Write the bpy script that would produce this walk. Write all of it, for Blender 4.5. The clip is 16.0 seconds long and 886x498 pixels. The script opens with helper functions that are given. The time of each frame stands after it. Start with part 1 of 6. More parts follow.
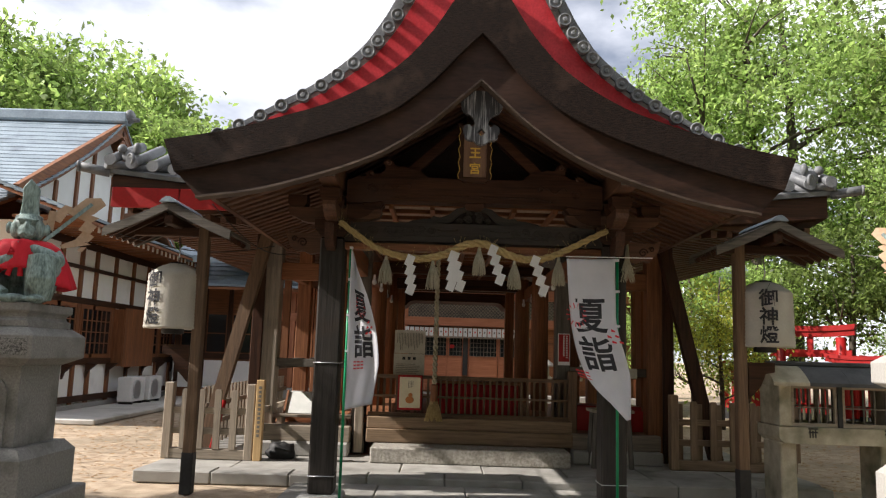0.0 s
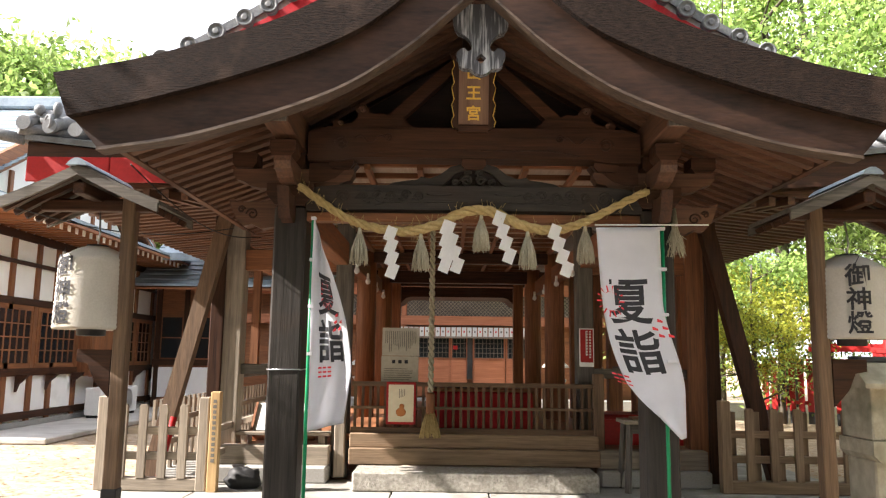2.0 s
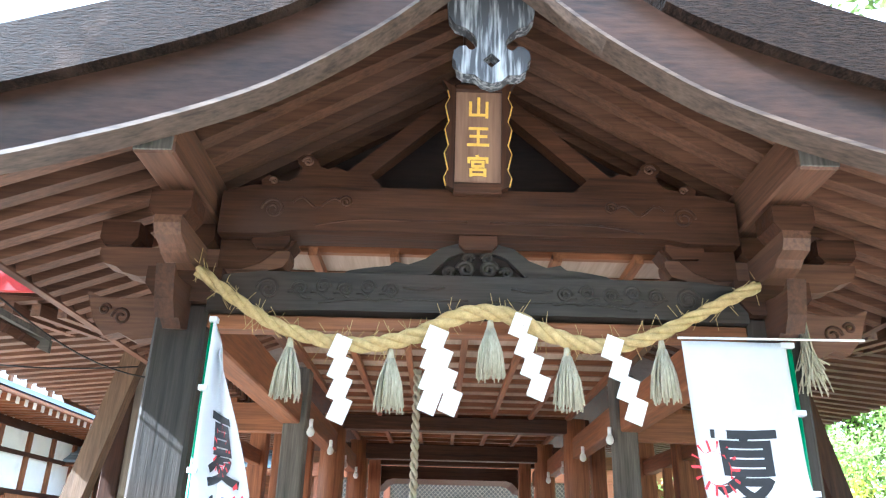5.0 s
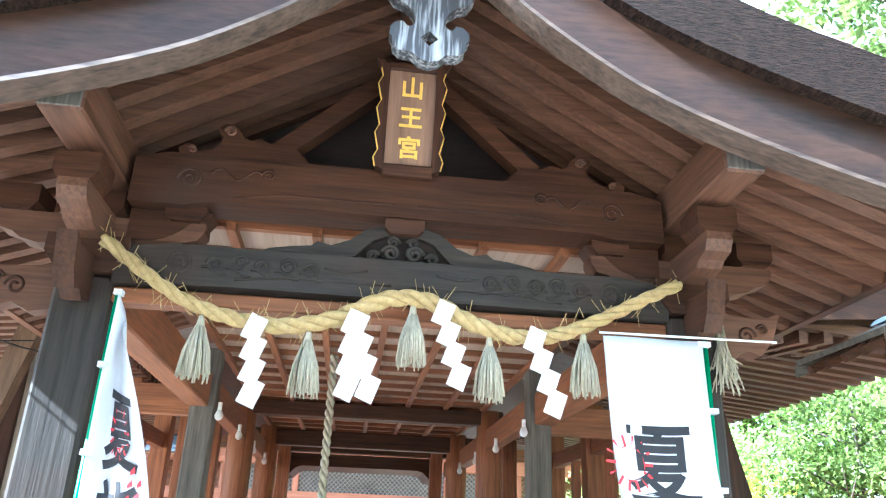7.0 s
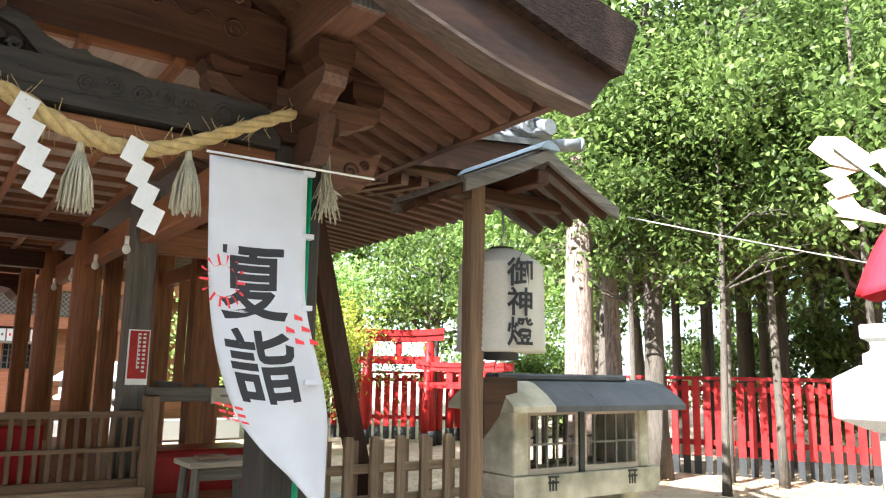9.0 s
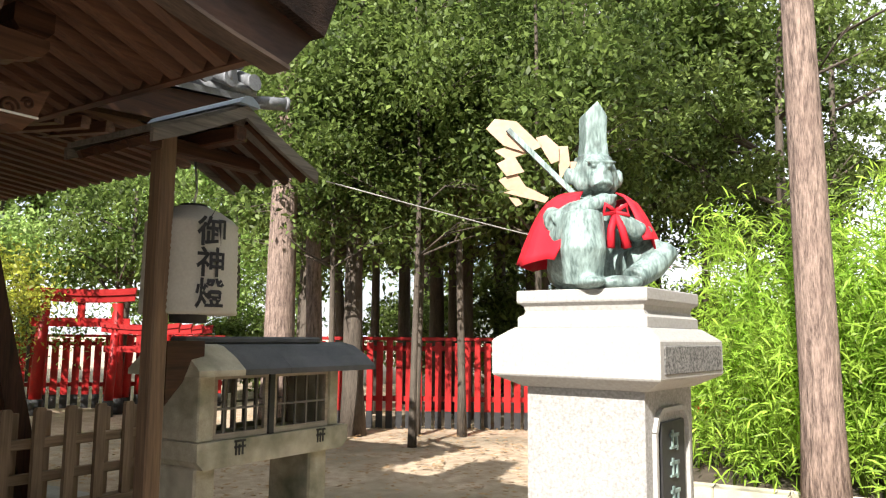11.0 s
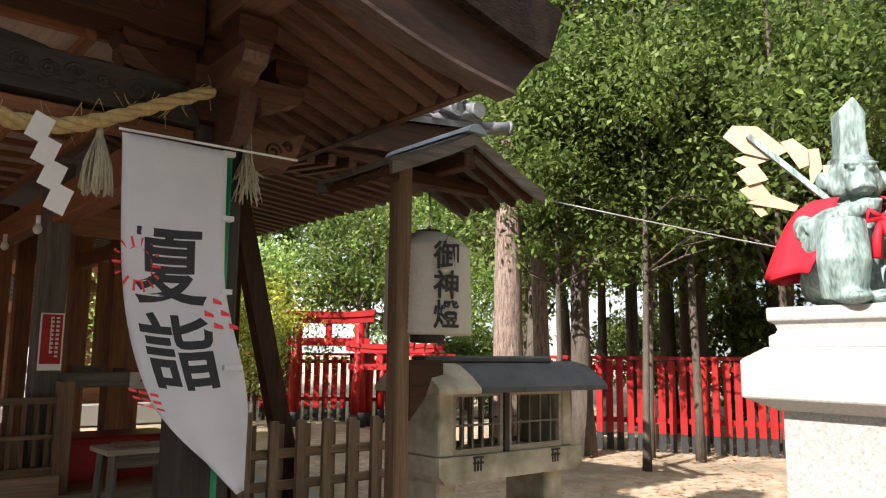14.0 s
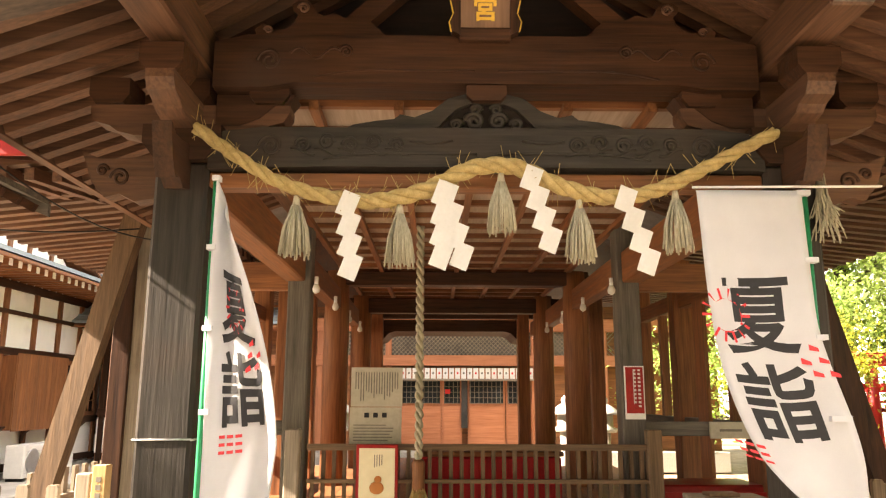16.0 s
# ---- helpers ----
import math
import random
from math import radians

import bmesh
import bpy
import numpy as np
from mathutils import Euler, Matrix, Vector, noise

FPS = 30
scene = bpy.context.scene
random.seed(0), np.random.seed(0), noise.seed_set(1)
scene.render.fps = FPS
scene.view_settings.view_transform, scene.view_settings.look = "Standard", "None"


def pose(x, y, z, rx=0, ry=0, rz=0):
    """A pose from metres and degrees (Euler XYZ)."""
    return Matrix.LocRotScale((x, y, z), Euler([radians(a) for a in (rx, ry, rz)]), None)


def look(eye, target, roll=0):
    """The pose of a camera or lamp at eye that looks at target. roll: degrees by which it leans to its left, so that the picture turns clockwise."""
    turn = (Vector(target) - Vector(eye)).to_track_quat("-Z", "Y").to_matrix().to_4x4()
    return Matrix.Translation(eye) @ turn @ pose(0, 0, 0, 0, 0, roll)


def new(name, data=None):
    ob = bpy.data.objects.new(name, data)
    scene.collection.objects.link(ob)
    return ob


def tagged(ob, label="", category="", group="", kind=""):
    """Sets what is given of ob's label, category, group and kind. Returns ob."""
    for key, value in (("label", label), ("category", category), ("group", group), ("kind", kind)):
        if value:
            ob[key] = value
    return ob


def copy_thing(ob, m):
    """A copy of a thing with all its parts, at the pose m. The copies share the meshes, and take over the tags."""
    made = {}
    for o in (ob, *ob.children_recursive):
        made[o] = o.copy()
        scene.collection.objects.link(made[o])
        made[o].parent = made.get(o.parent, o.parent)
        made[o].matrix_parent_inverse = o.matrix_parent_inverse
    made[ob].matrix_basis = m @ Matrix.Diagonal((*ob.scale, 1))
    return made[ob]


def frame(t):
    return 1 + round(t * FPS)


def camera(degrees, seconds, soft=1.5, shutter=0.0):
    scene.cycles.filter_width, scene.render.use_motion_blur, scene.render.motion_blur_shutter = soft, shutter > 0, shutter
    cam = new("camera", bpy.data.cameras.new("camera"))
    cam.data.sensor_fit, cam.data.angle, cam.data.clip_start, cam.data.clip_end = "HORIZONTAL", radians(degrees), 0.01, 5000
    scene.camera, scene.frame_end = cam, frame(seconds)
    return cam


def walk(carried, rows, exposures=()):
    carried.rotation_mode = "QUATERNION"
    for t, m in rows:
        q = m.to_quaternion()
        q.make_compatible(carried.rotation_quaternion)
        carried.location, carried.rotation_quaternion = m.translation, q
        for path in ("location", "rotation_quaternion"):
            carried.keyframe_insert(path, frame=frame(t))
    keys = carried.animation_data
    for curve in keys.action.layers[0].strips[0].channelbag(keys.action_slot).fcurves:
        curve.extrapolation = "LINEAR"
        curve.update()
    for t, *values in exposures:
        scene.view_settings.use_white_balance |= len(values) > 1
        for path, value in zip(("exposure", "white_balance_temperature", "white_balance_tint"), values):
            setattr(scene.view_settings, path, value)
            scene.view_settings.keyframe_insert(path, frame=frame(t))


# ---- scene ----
cam = camera(61.0, 16.0, soft=1.2)
METRES, EYE, TILT, LEAN, TURN = 5.0, 1.55, 0.0, 0.0, 0.0
ROWS = [
    (0.0, 0.0, 0.0, 0.0, -0.25, 7.93, -1.77),
    (0.5, 0.0, 0.0971, -0.0009, -0.07, 7.42, -1.82),
    (1.0, 0.0008, 0.1914, 0.003, -0.37, 7.36, -1.06),
    (1.5, 0.0173, 0.2825, 0.0046, -0.28, 7.89, -0.54),
    (2.0, 0.0226, 0.3727, -0.0013, 0.24, 8.1, -0.75),
    (2.5, 0.0301, 0.4648, -0.0026, 1.0, 9.27, -0.77),
    (3.0, 0.0345, 0.5671, 0.0011, 1.78, 11.16, -2.07),
    (3.5, 0.0254, 0.6646, 0.0054, 1.65, 13.6, -1.97),
    (4.0, 0.0304, 0.7562, 0.0069, 1.46, 17.37, -1.56),
    (6.5, 0.0277, 0.8734, 0.0123, -4.89, 23.5, -2.18),
    (7.0, 0.0271, 0.87, 0.0119, -7.05, 21.5, -2.08),
    (7.5, 0.0307, 0.867, 0.0116, -13.24, 17.63, -1.19),
    (8.0, 0.0335, 0.8638, 0.0111, -20.42, 14.58, -1.1),
    (8.5, 0.0407, 0.8651, 0.0096, -27.44, 11.53, -1.12),
    (9.0, 0.0498, 0.8638, 0.007, -35.02, 9.33, -1.04),
    (9.5, 0.0575, 0.8622, 0.0073, -42.07, 8.1, -1.41),
    (10.0, 0.0621, 0.8591, 0.0087, -49.17, 7.6, -0.99),
    (12.5, 0.0728, 0.8538, 0.0089, -59.21, 6.27, -0.52),
    (13.0, 0.0708, 0.8558, 0.0089, -55.79, 6.61, -0.29),
    (13.5, 0.0664, 0.8583, 0.0083, -49.52, 7.29, -0.41),
    (14.0, 0.0584, 0.8608, 0.01, -40.11, 7.96, -0.61),
    (14.5, 0.0454, 0.862, 0.0105, -30.12, 8.82, -0.88),
    (15.0, 0.0341, 0.8675, 0.0098, -20.73, 9.12, -1.07),
    (15.5, 0.0221, 0.869, 0.0105, -11.63, 9.2, -0.83),
    (16.0, 0.0144, 0.8676, 0.0116, -0.57, 11.26, -0.16),
]
EXPOSURES = [(0.0, 0.8, 6300, 14), (1.0, 1.3, 6300, 14), (2.5, 2.3, 6400, 16), (3.5, 2.85, 6100, 17), (4.2, 3.3, 5100, 9), (6.5, 3.85, 4700, 4), (7.5, 3.65, 4700, 4), (8.5, 3.0, 5200, 6), (9.0, 2.65, 5600, 8), (10.2, 1.95, 6400, 10),
             (12.3, 0.65, 5900, 15), (13.5, 0.75, 6100, 15), (14.2, 1.6, 6400, 15), (15.0, 2.5, 7500, 17), (16.0, 2.9, 8000, 17)]
walk(cam, [(t, pose(0, 0, EYE, TILT, LEAN, TURN) @ pose(METRES * x, METRES * y, METRES * z, 90 + pitch, roll, yaw)) for t, x, y, z, yaw, pitch, roll in ROWS], EXPOSURES)

# ---- world, sun, light ----
SUN_AZ, SUN_EL = radians(260.0), radians(36.5)   # azimuth clockwise from +y
sun_dir = Vector((math.sin(SUN_AZ) * math.cos(SUN_EL), math.cos(SUN_AZ) * math.cos(SUN_EL), math.sin(SUN_EL)))
world = bpy.data.worlds.new("world")
scene.world = world
world.use_nodes = True
wn, wl = world.node_tree.nodes, world.node_tree.links
wn.clear()
w_out, w_bg = wn.new("ShaderNodeOutputWorld"), wn.new("ShaderNodeBackground")
w_sky = wn.new("ShaderNodeTexSky")
w_sky.sky_type = "NISHITA"
w_sky.sun_disc = False
w_sky.sun_elevation, w_sky.sun_rotation = SUN_EL, SUN_AZ
w_sky.air_density, w_sky.dust_density = 1.0, 1.2
w_co, w_map = wn.new("ShaderNodeTexCoord"), wn.new("ShaderNodeMapping")
w_map.inputs["Scale"].default_value = (1.0, 1.0, 2.2)
w_no, w_ramp, w_mix = wn.new("ShaderNodeTexNoise"), wn.new("ShaderNodeValToRGB"), wn.new("ShaderNodeMixRGB")
w_no.inputs["Scale"].default_value, w_no.inputs["Detail"].default_value = 3.2, 8.0
w_ramp.color_ramp.elements[0].position, w_ramp.color_ramp.elements[1].position = 0.32, 0.57
w_mix.inputs[2].default_value = (16.0, 16.3, 16.8, 1)
wl.new(w_co.outputs["Generated"], w_map.inputs["Vector"])
wl.new(w_map.outputs["Vector"], w_no.inputs["Vector"])
wl.new(w_no.outputs["Fac"], w_ramp.inputs["Fac"])
wl.new(w_ramp.outputs["Color"], w_mix.inputs[0])
wl.new(w_sky.outputs["Color"], w_mix.inputs[1])
wl.new(w_mix.outputs["Color"], w_bg.inputs["Color"])
w_bg.inputs["Strength"].default_value = 0.052
wl.new(w_bg.outputs["Background"], w_out.inputs["Surface"])
sun = new("sun", bpy.data.lights.new("sun", "SUN"))
sun.data.energy, sun.data.angle, sun.data.color = 5.0, radians(0.55), (1.0, 0.94, 0.84)
sun.matrix_world = look(sun_dir * 60, (0, 0, 0))


# ---- materials ----
def mat(name, dark, light, rough=0.7, scale=(6, 6, 6), fine=40.0, bump=0.3, metal=0.0, spread=(0.3, 0.7), stain=None, stain_at=(0.55, 0.75), stain_scale=1.3, rand=0.0, gloss_var=0.15, translucent=0.0, distance=0.01, spec=0.35):
    """Two scales of noise between two colours, an optional stain colour, bump, and a per-object shade."""
    m = bpy.data.materials.new(name)
    m.use_nodes = True
    n, l = m.node_tree.nodes, m.node_tree.links
    b = n["Principled BSDF"]
    co, mp = n.new("ShaderNodeTexCoord"), n.new("ShaderNodeMapping")
    mp.inputs["Scale"].default_value = scale
    l.new(co.outputs["Object"], mp.inputs["Vector"])
    n1, n2 = n.new("ShaderNodeTexNoise"), n.new("ShaderNodeTexNoise")
    n1.inputs["Scale"].default_value, n1.inputs["Detail"].default_value = 1.0, 5.0
    n2.inputs["Scale"].default_value, n2.inputs["Detail"].default_value = fine / max(scale), 4.0
    for q in (n1, n2):
        l.new(mp.outputs["Vector"], q.inputs["Vector"])
    mix = n.new("ShaderNodeMath")
    mix.operation = "MULTIPLY_ADD"
    mix.inputs[1].default_value = 0.45
    half = n.new("ShaderNodeMath")
    half.operation = "MULTIPLY"
    half.inputs[1].default_value = 0.55
    l.new(n1.outputs["Fac"], half.inputs[0])
    l.new(n2.outputs["Fac"], mix.inputs[0])
    l.new(half.outputs[0], mix.inputs[2])
    ramp = n.new("ShaderNodeValToRGB")
    e = ramp.color_ramp.elements
    e[0].position, e[1].position = spread
    e[0].color, e[1].color = (*dark, 1), (*light, 1)
    l.new(mix.outputs[0], ramp.inputs["Fac"])
    col = ramp.outputs["Color"]
    if stain:
        n3, r3, m3 = n.new("ShaderNodeTexNoise"), n.new("ShaderNodeValToRGB"), n.new("ShaderNodeMixRGB")
        n3.inputs["Scale"].default_value, n3.inputs["Detail"].default_value = stain_scale, 6.0
        l.new(co.outputs["Object"], n3.inputs["Vector"])
        r3.color_ramp.elements[0].position, r3.color_ramp.elements[1].position = stain_at
        l.new(n3.outputs["Fac"], r3.inputs["Fac"])
        l.new(r3.outputs["Color"], m3.inputs[0])
        l.new(col, m3.inputs[1])
        m3.inputs[2].default_value = (*stain, 1)
        col = m3.outputs["Color"]
    if rand:
        oi, mr, hs = n.new("ShaderNodeObjectInfo"), n.new("ShaderNodeMapRange"), n.new("ShaderNodeHueSaturation")
        mr.inputs["To Min"].default_value, mr.inputs["To Max"].default_value = 1 - rand, 1 + rand
        l.new(oi.outputs["Random"], mr.inputs["Value"])
        l.new(mr.outputs["Result"], hs.inputs["Value"])
        l.new(col, hs.inputs["Color"])
        col = hs.outputs["Color"]
    l.new(col, b.inputs["Base Color"])
    rr = n.new("ShaderNodeMapRange")
    rr.inputs["To Min"].default_value, rr.inputs["To Max"].default_value = max(rough - gloss_var, 0.03), min(rough + gloss_var, 1)
    l.new(n1.outputs["Fac"], rr.inputs["Value"])
    l.new(rr.outputs["Result"], b.inputs["Roughness"])
    b.inputs["Metallic"].default_value = metal
    b.inputs["Specular IOR Level"].default_value = spec
    if bump:
        bp = n.new("ShaderNodeBump")
        bp.inputs["Strength"].default_value, bp.inputs["Distance"].default_value = bump, distance
        l.new(mix.outputs[0], bp.inputs["Height"])
        l.new(bp.outputs["Normal"], b.inputs["Normal"])
    if translucent:
        tr, ms = n.new("ShaderNodeBsdfTranslucent"), n.new("ShaderNodeMixShader")
        l.new(col, tr.inputs["Color"])
        ms.inputs[0].default_value = translucent
        l.new(b.outputs[0], ms.inputs[1])
        l.new(tr.outputs[0], ms.inputs[2])
        l.new(ms.outputs[0], n["Material Output"].inputs["Surface"])
    return m


def woods(name, dark, light, **k):
    """Wood with the grain along x, y or z."""
    return [mat(name + s, dark, light, scale=c, **k) for s, c in (("_x", (1.2, 22, 22)), ("_y", (22, 1.2, 22)), ("_z", (22, 22, 1.2)))]


WOOD = woods("dark_timber", (0.014, 0.0062, 0.004), (0.08, 0.033, 0.0155), rough=0.55, fine=70, bump=0.35, spec=0.22, stain=(0.05, 0.028, 0.02), spread=(0.3, 0.72), rand=0.12)
RAFTER = woods("umber_timber", (0.038, 0.017, 0.010), (0.165, 0.08, 0.045), rough=0.55, fine=70, bump=0.35, spec=0.3, stain=(0.09, 0.055, 0.04), stain_at=(0.5, 0.8), rand=0.2)
CEIL = woods("pale_ceiling_board", (0.28, 0.19, 0.13), (0.46, 0.34, 0.26), rough=0.7, fine=60, bump=0.2, stain=(0.3, 0.2, 0.14), rand=0.1)
BROWN = woods("brown_timber", (0.10, 0.038, 0.015), (0.31, 0.125, 0.052), rough=0.6, fine=70, bump=0.3, rand=0.15)
GREY = woods("weathered_timber", (0.05, 0.045, 0.038), (0.17, 0.15, 0.125), rough=0.8, fine=80, bump=0.5, stain=(0.045, 0.04, 0.034), rand=0.15)
PALE = woods("silvered_sunlit_timber", (0.17, 0.14, 0.105), (0.38, 0.32, 0.25), rough=0.8, fine=80, bump=0.4, stain=(0.12, 0.1, 0.08), rand=0.15)
SILL = woods("worn_sill_timber", (0.13, 0.085, 0.05), (0.33, 0.23, 0.145), rough=0.75, fine=70, bump=0.4, stain=(0.1, 0.07, 0.045), rand=0.08)
LATTICE = woods("grey_brown_timber", (0.06, 0.035, 0.02), (0.19, 0.12, 0.07), rough=0.7, fine=70, bump=0.4, rand=0.12)
POLE = woods("pillar_timber", (0.012, 0.0105, 0.009), (0.052, 0.043, 0.036), spec=0.25, rough=0.62, fine=70, bump=0.45, stain=(0.05, 0.03, 0.02))
BARK_EDGE = mat("bark_roof_edge", (0.007, 0.0045, 0.0035), (0.034, 0.02, 0.014), rough=0.85, scale=(16, 16, 90), fine=260, bump=1.0, distance=0.03, spec=0.12, spread=(0.4, 0.62), stain=(0.045, 0.028, 0.02), stain_at=(0.55, 0.7), stain_scale=4.0)
HAFU = mat("barge_timber", (0.011, 0.0065, 0.0048), (0.055, 0.027, 0.017), rough=0.5, scale=(2, 14, 9), fine=60, bump=0.3, spec=0.22, stain=(0.055, 0.04, 0.03), stain_at=(0.62, 0.85))
RED = mat("red_paint", (0.22, 0.005, 0.005), (0.38, 0.012, 0.010), rough=0.45, scale=(4, 4, 4), fine=30, bump=0.12, stain=(0.3, 0.01, 0.01), rand=0.12)
COPPER_RED = mat("red_flashing", (0.36, 0.015, 0.02), (0.62, 0.04, 0.05), rough=0.42, scale=(5, 5, 5), fine=40, bump=0.35, gloss_var=0.2)
BLACK = mat("black_paint", (0.012, 0.012, 0.013), (0.035, 0.034, 0.033), rough=0.6, fine=30, bump=0.1)
TILE = mat("grey_roof_tile", (0.09, 0.095, 0.1), (0.24, 0.245, 0.25), rough=0.5, scale=(8, 8, 8), fine=60, bump=0.25, stain=(0.1, 0.1, 0.09), rand=0.15)
COPPER = mat("blue_grey_copper_roof", (0.15, 0.19, 0.22), (0.29, 0.35, 0.40), rough=0.5, scale=(2, 2, 2), fine=20, bump=0.2, stain=(0.10, 0.12, 0.15), rand=0.06)
STONE = mat("grey_granite", (0.2, 0.19, 0.175), (0.42, 0.41, 0.39), rough=0.85, scale=(70, 70, 70), fine=420, bump=0.6, spread=(0.33, 0.67), stain=(0.15, 0.145, 0.13), stain_at=(0.62, 0.9), distance=0.006)
PALE_STONE = mat("pale_granite", (0.25, 0.238, 0.218), (0.45, 0.433, 0.4), rough=0.8, scale=(60, 60, 60), fine=420, bump=0.5, spread=(0.25, 0.75), stain=(0.3, 0.29, 0.26), stain_at=(0.6, 0.85), stain_scale=5.0, distance=0.005)
MOSSY = mat("mossy_stone", (0.29, 0.26, 0.19), (0.54, 0.49, 0.38), rough=0.9, scale=(8, 8, 8), fine=150, bump=0.7, stain=(0.11, 0.12, 0.075), stain_at=(0.45, 0.75), stain_scale=3)
PAVE = mat("paving_stone", (0.2, 0.19, 0.17), (0.4, 0.385, 0.35), rough=0.88, scale=(4, 4, 4), fine=140, bump=0.4, stain=(0.12, 0.115, 0.1), rand=0.12)
GROUND = mat("sandy_ground", (0.30, 0.22, 0.145), (0.54, 0.43, 0.31), rough=0.95, scale=(5, 5, 5), fine=140, bump=0.9, spread=(0.36, 0.64), stain=(0.2, 0.175, 0.12), stain_at=(0.5, 0.75), stain_scale=0.5, distance=0.02)
PLASTER = mat("white_plaster", (0.8, 0.79, 0.77), (0.89, 0.885, 0.86), rough=0.9, scale=(3, 3, 3), fine=50, bump=0.08, stain=(0.6, 0.58, 0.54), stain_at=(0.6, 0.85))
CLOTH = mat("white_cloth", (0.62, 0.62, 0.65), (0.74, 0.74, 0.77), rough=0.85, scale=(6, 6, 6), fine=400, bump=0.15, translucent=0.35)
PAPER = mat("white_paper", (0.66, 0.65, 0.62), (0.76, 0.75, 0.72), rough=0.8, fine=60, bump=0.05, translucent=0.25)
LANTERN_PAPER = mat("lantern_paper", (0.46, 0.43, 0.37), (0.6, 0.57, 0.5), rough=0.6, scale=(5, 5, 5), fine=60, bump=0.1, stain=(0.5, 0.46, 0.38), translucent=0.2)
STRAW = mat("rice_straw", (0.27, 0.19, 0.075), (0.54, 0.40, 0.18), rough=0.85, scale=(30, 30, 30), fine=160, bump=0.6)
OLD_STRAW = mat("old_rice_straw", (0.26, 0.23, 0.16), (0.48, 0.44, 0.33), rough=0.85, scale=(40, 40, 8), fine=160, bump=0.6)
GOLD = mat("gold_leaf", (0.75, 0.45, 0.07), (0.95, 0.64, 0.14), rough=0.45, fine=50, bump=0.1, metal=0.15)
PLAQUE_WOOD = mat("plaque_timber", (0.15, 0.085, 0.055), (0.30, 0.18, 0.12), rough=0.55, scale=(22, 22, 1.5), fine=70, bump=0.2)
BRONZE = mat("green_bronze", (0.075, 0.11, 0.10), (0.3, 0.39, 0.36), rough=0.55, scale=(26, 26, 7), fine=90, bump=0.6, metal=0.1, spread=(0.36, 0.64), stain=(0.05, 0.055, 0.05), stain_at=(0.56, 0.75), stain_scale=9)
BIB = mat("red_bib_cloth", (0.5, 0.008, 0.02), (0.68, 0.02, 0.035), rough=0.7, scale=(8, 8, 8), fine=200, bump=0.2, translucent=0.15)
GREEN_POLE = mat("green_plastic", (0.0, 0.19, 0.075), (0.01, 0.27, 0.11), rough=0.35, fine=20, bump=0)
INK = mat("black_ink", (0.014, 0.014, 0.016), (0.03, 0.03, 0.035), rough=0.7, fine=30, bump=0)
RED_INK = mat("red_ink", (0.6, 0.03, 0.04), (0.72, 0.06, 0.07), rough=0.7, fine=30, bump=0)
BARK = mat("tree_bark", (0.09, 0.062, 0.05), (0.34, 0.25, 0.2), rough=0.95, scale=(34, 34, 5), fine=140, bump=1.0, spread=(0.38, 0.62), stain=(0.15, 0.1, 0.08), stain_scale=2.5, distance=0.03)
DARK_BARK = mat("dark_tree_bark", (0.045, 0.036, 0.028), (0.13, 0.105, 0.08), rough=0.95, scale=(14, 14, 3), fine=60, bump=1.0, distance=0.03)


def leafy(name, dark, light, trans=0.4):
    m = mat(name, dark, light, rough=0.5, scale=(1.1, 1.1, 1.1), fine=9, bump=0, translucent=trans, spread=(0.35, 0.65))
    n, l = m.node_tree.nodes, m.node_tree.links
    geo, hs, mr = n.new("ShaderNodeNewGeometry"), n.new("ShaderNodeHueSaturation"), n.new("ShaderNodeMapRange")
    mr.inputs["To Min"].default_value, mr.inputs["To Max"].default_value = 0.4, 1.65
    l.new(geo.outputs["Random Per Island"], mr.inputs["Value"])
    l.new(mr.outputs["Result"], hs.inputs["Value"])
    ramp = [q for q in n if q.type == "VALTORGB"][0]
    l.new(ramp.outputs["Color"], hs.inputs["Color"])
    l.new(hs.outputs["Color"], n["Principled BSDF"].inputs["Base Color"])
    l.new(hs.outputs["Color"], [q for q in n if q.type == "BSDF_TRANSLUCENT"][0].inputs["Color"])
    return m


LEAF = leafy("broadleaf", (0.1, 0.155, 0.04), (0.23, 0.29, 0.075), 0.5)
LEAF_DARK = leafy("dark_broadleaf", (0.075, 0.12, 0.03), (0.19, 0.25, 0.06), 0.52)
LEAF_LIGHT = leafy("bright_broadleaf", (0.2, 0.32, 0.08), (0.4, 0.52, 0.15), 0.55)
LEAF_YELLOW = leafy("yellow_maple_leaf", (0.28, 0.3, 0.04), (0.45, 0.46, 0.07), 0.55)
BAMBOO_LEAF = leafy("bamboo_leaf", (0.2, 0.35, 0.035), (0.44, 0.6, 0.09), 0.55)


def glass_mat():
    m = bpy.data.materials.new("window_glass")
    m.use_nodes = True
    b = m.node_tree.nodes["Principled BSDF"]
    b.inputs["Base Color"].default_value = (0.015, 0.018, 0.02, 1)
    b.inputs["Roughness"].default_value = 0.06
    return m


GLASS = glass_mat()
METAL = mat("galvanised_metal", (0.45, 0.46, 0.47), (0.62, 0.62, 0.63), rough=0.35, fine=30, bump=0.05, metal=0.8)
WHITE_PAINT = mat("white_painted_metal", (0.72, 0.72, 0.71), (0.82, 0.82, 0.8), rough=0.4, fine=20, bump=0.03)


# lighter than the barge board: the highlight on the moulding put into colour
HIGHLIGHT_EDGE = mat("highlight_edge", (0.02, 0.012, 0.009), (0.13, 0.09, 0.065), rough=0.6, scale=(3, 20, 20), fine=60, bump=0.2)
# near-black boards; on the soffit the colour stands in for shade between rafters
DARK_BOARD = mat("dark_boards_gap_shade", (0.008, 0.006, 0.006), (0.03, 0.018, 0.014), rough=0.8, scale=(2, 20, 20), fine=60, bump=0.2)


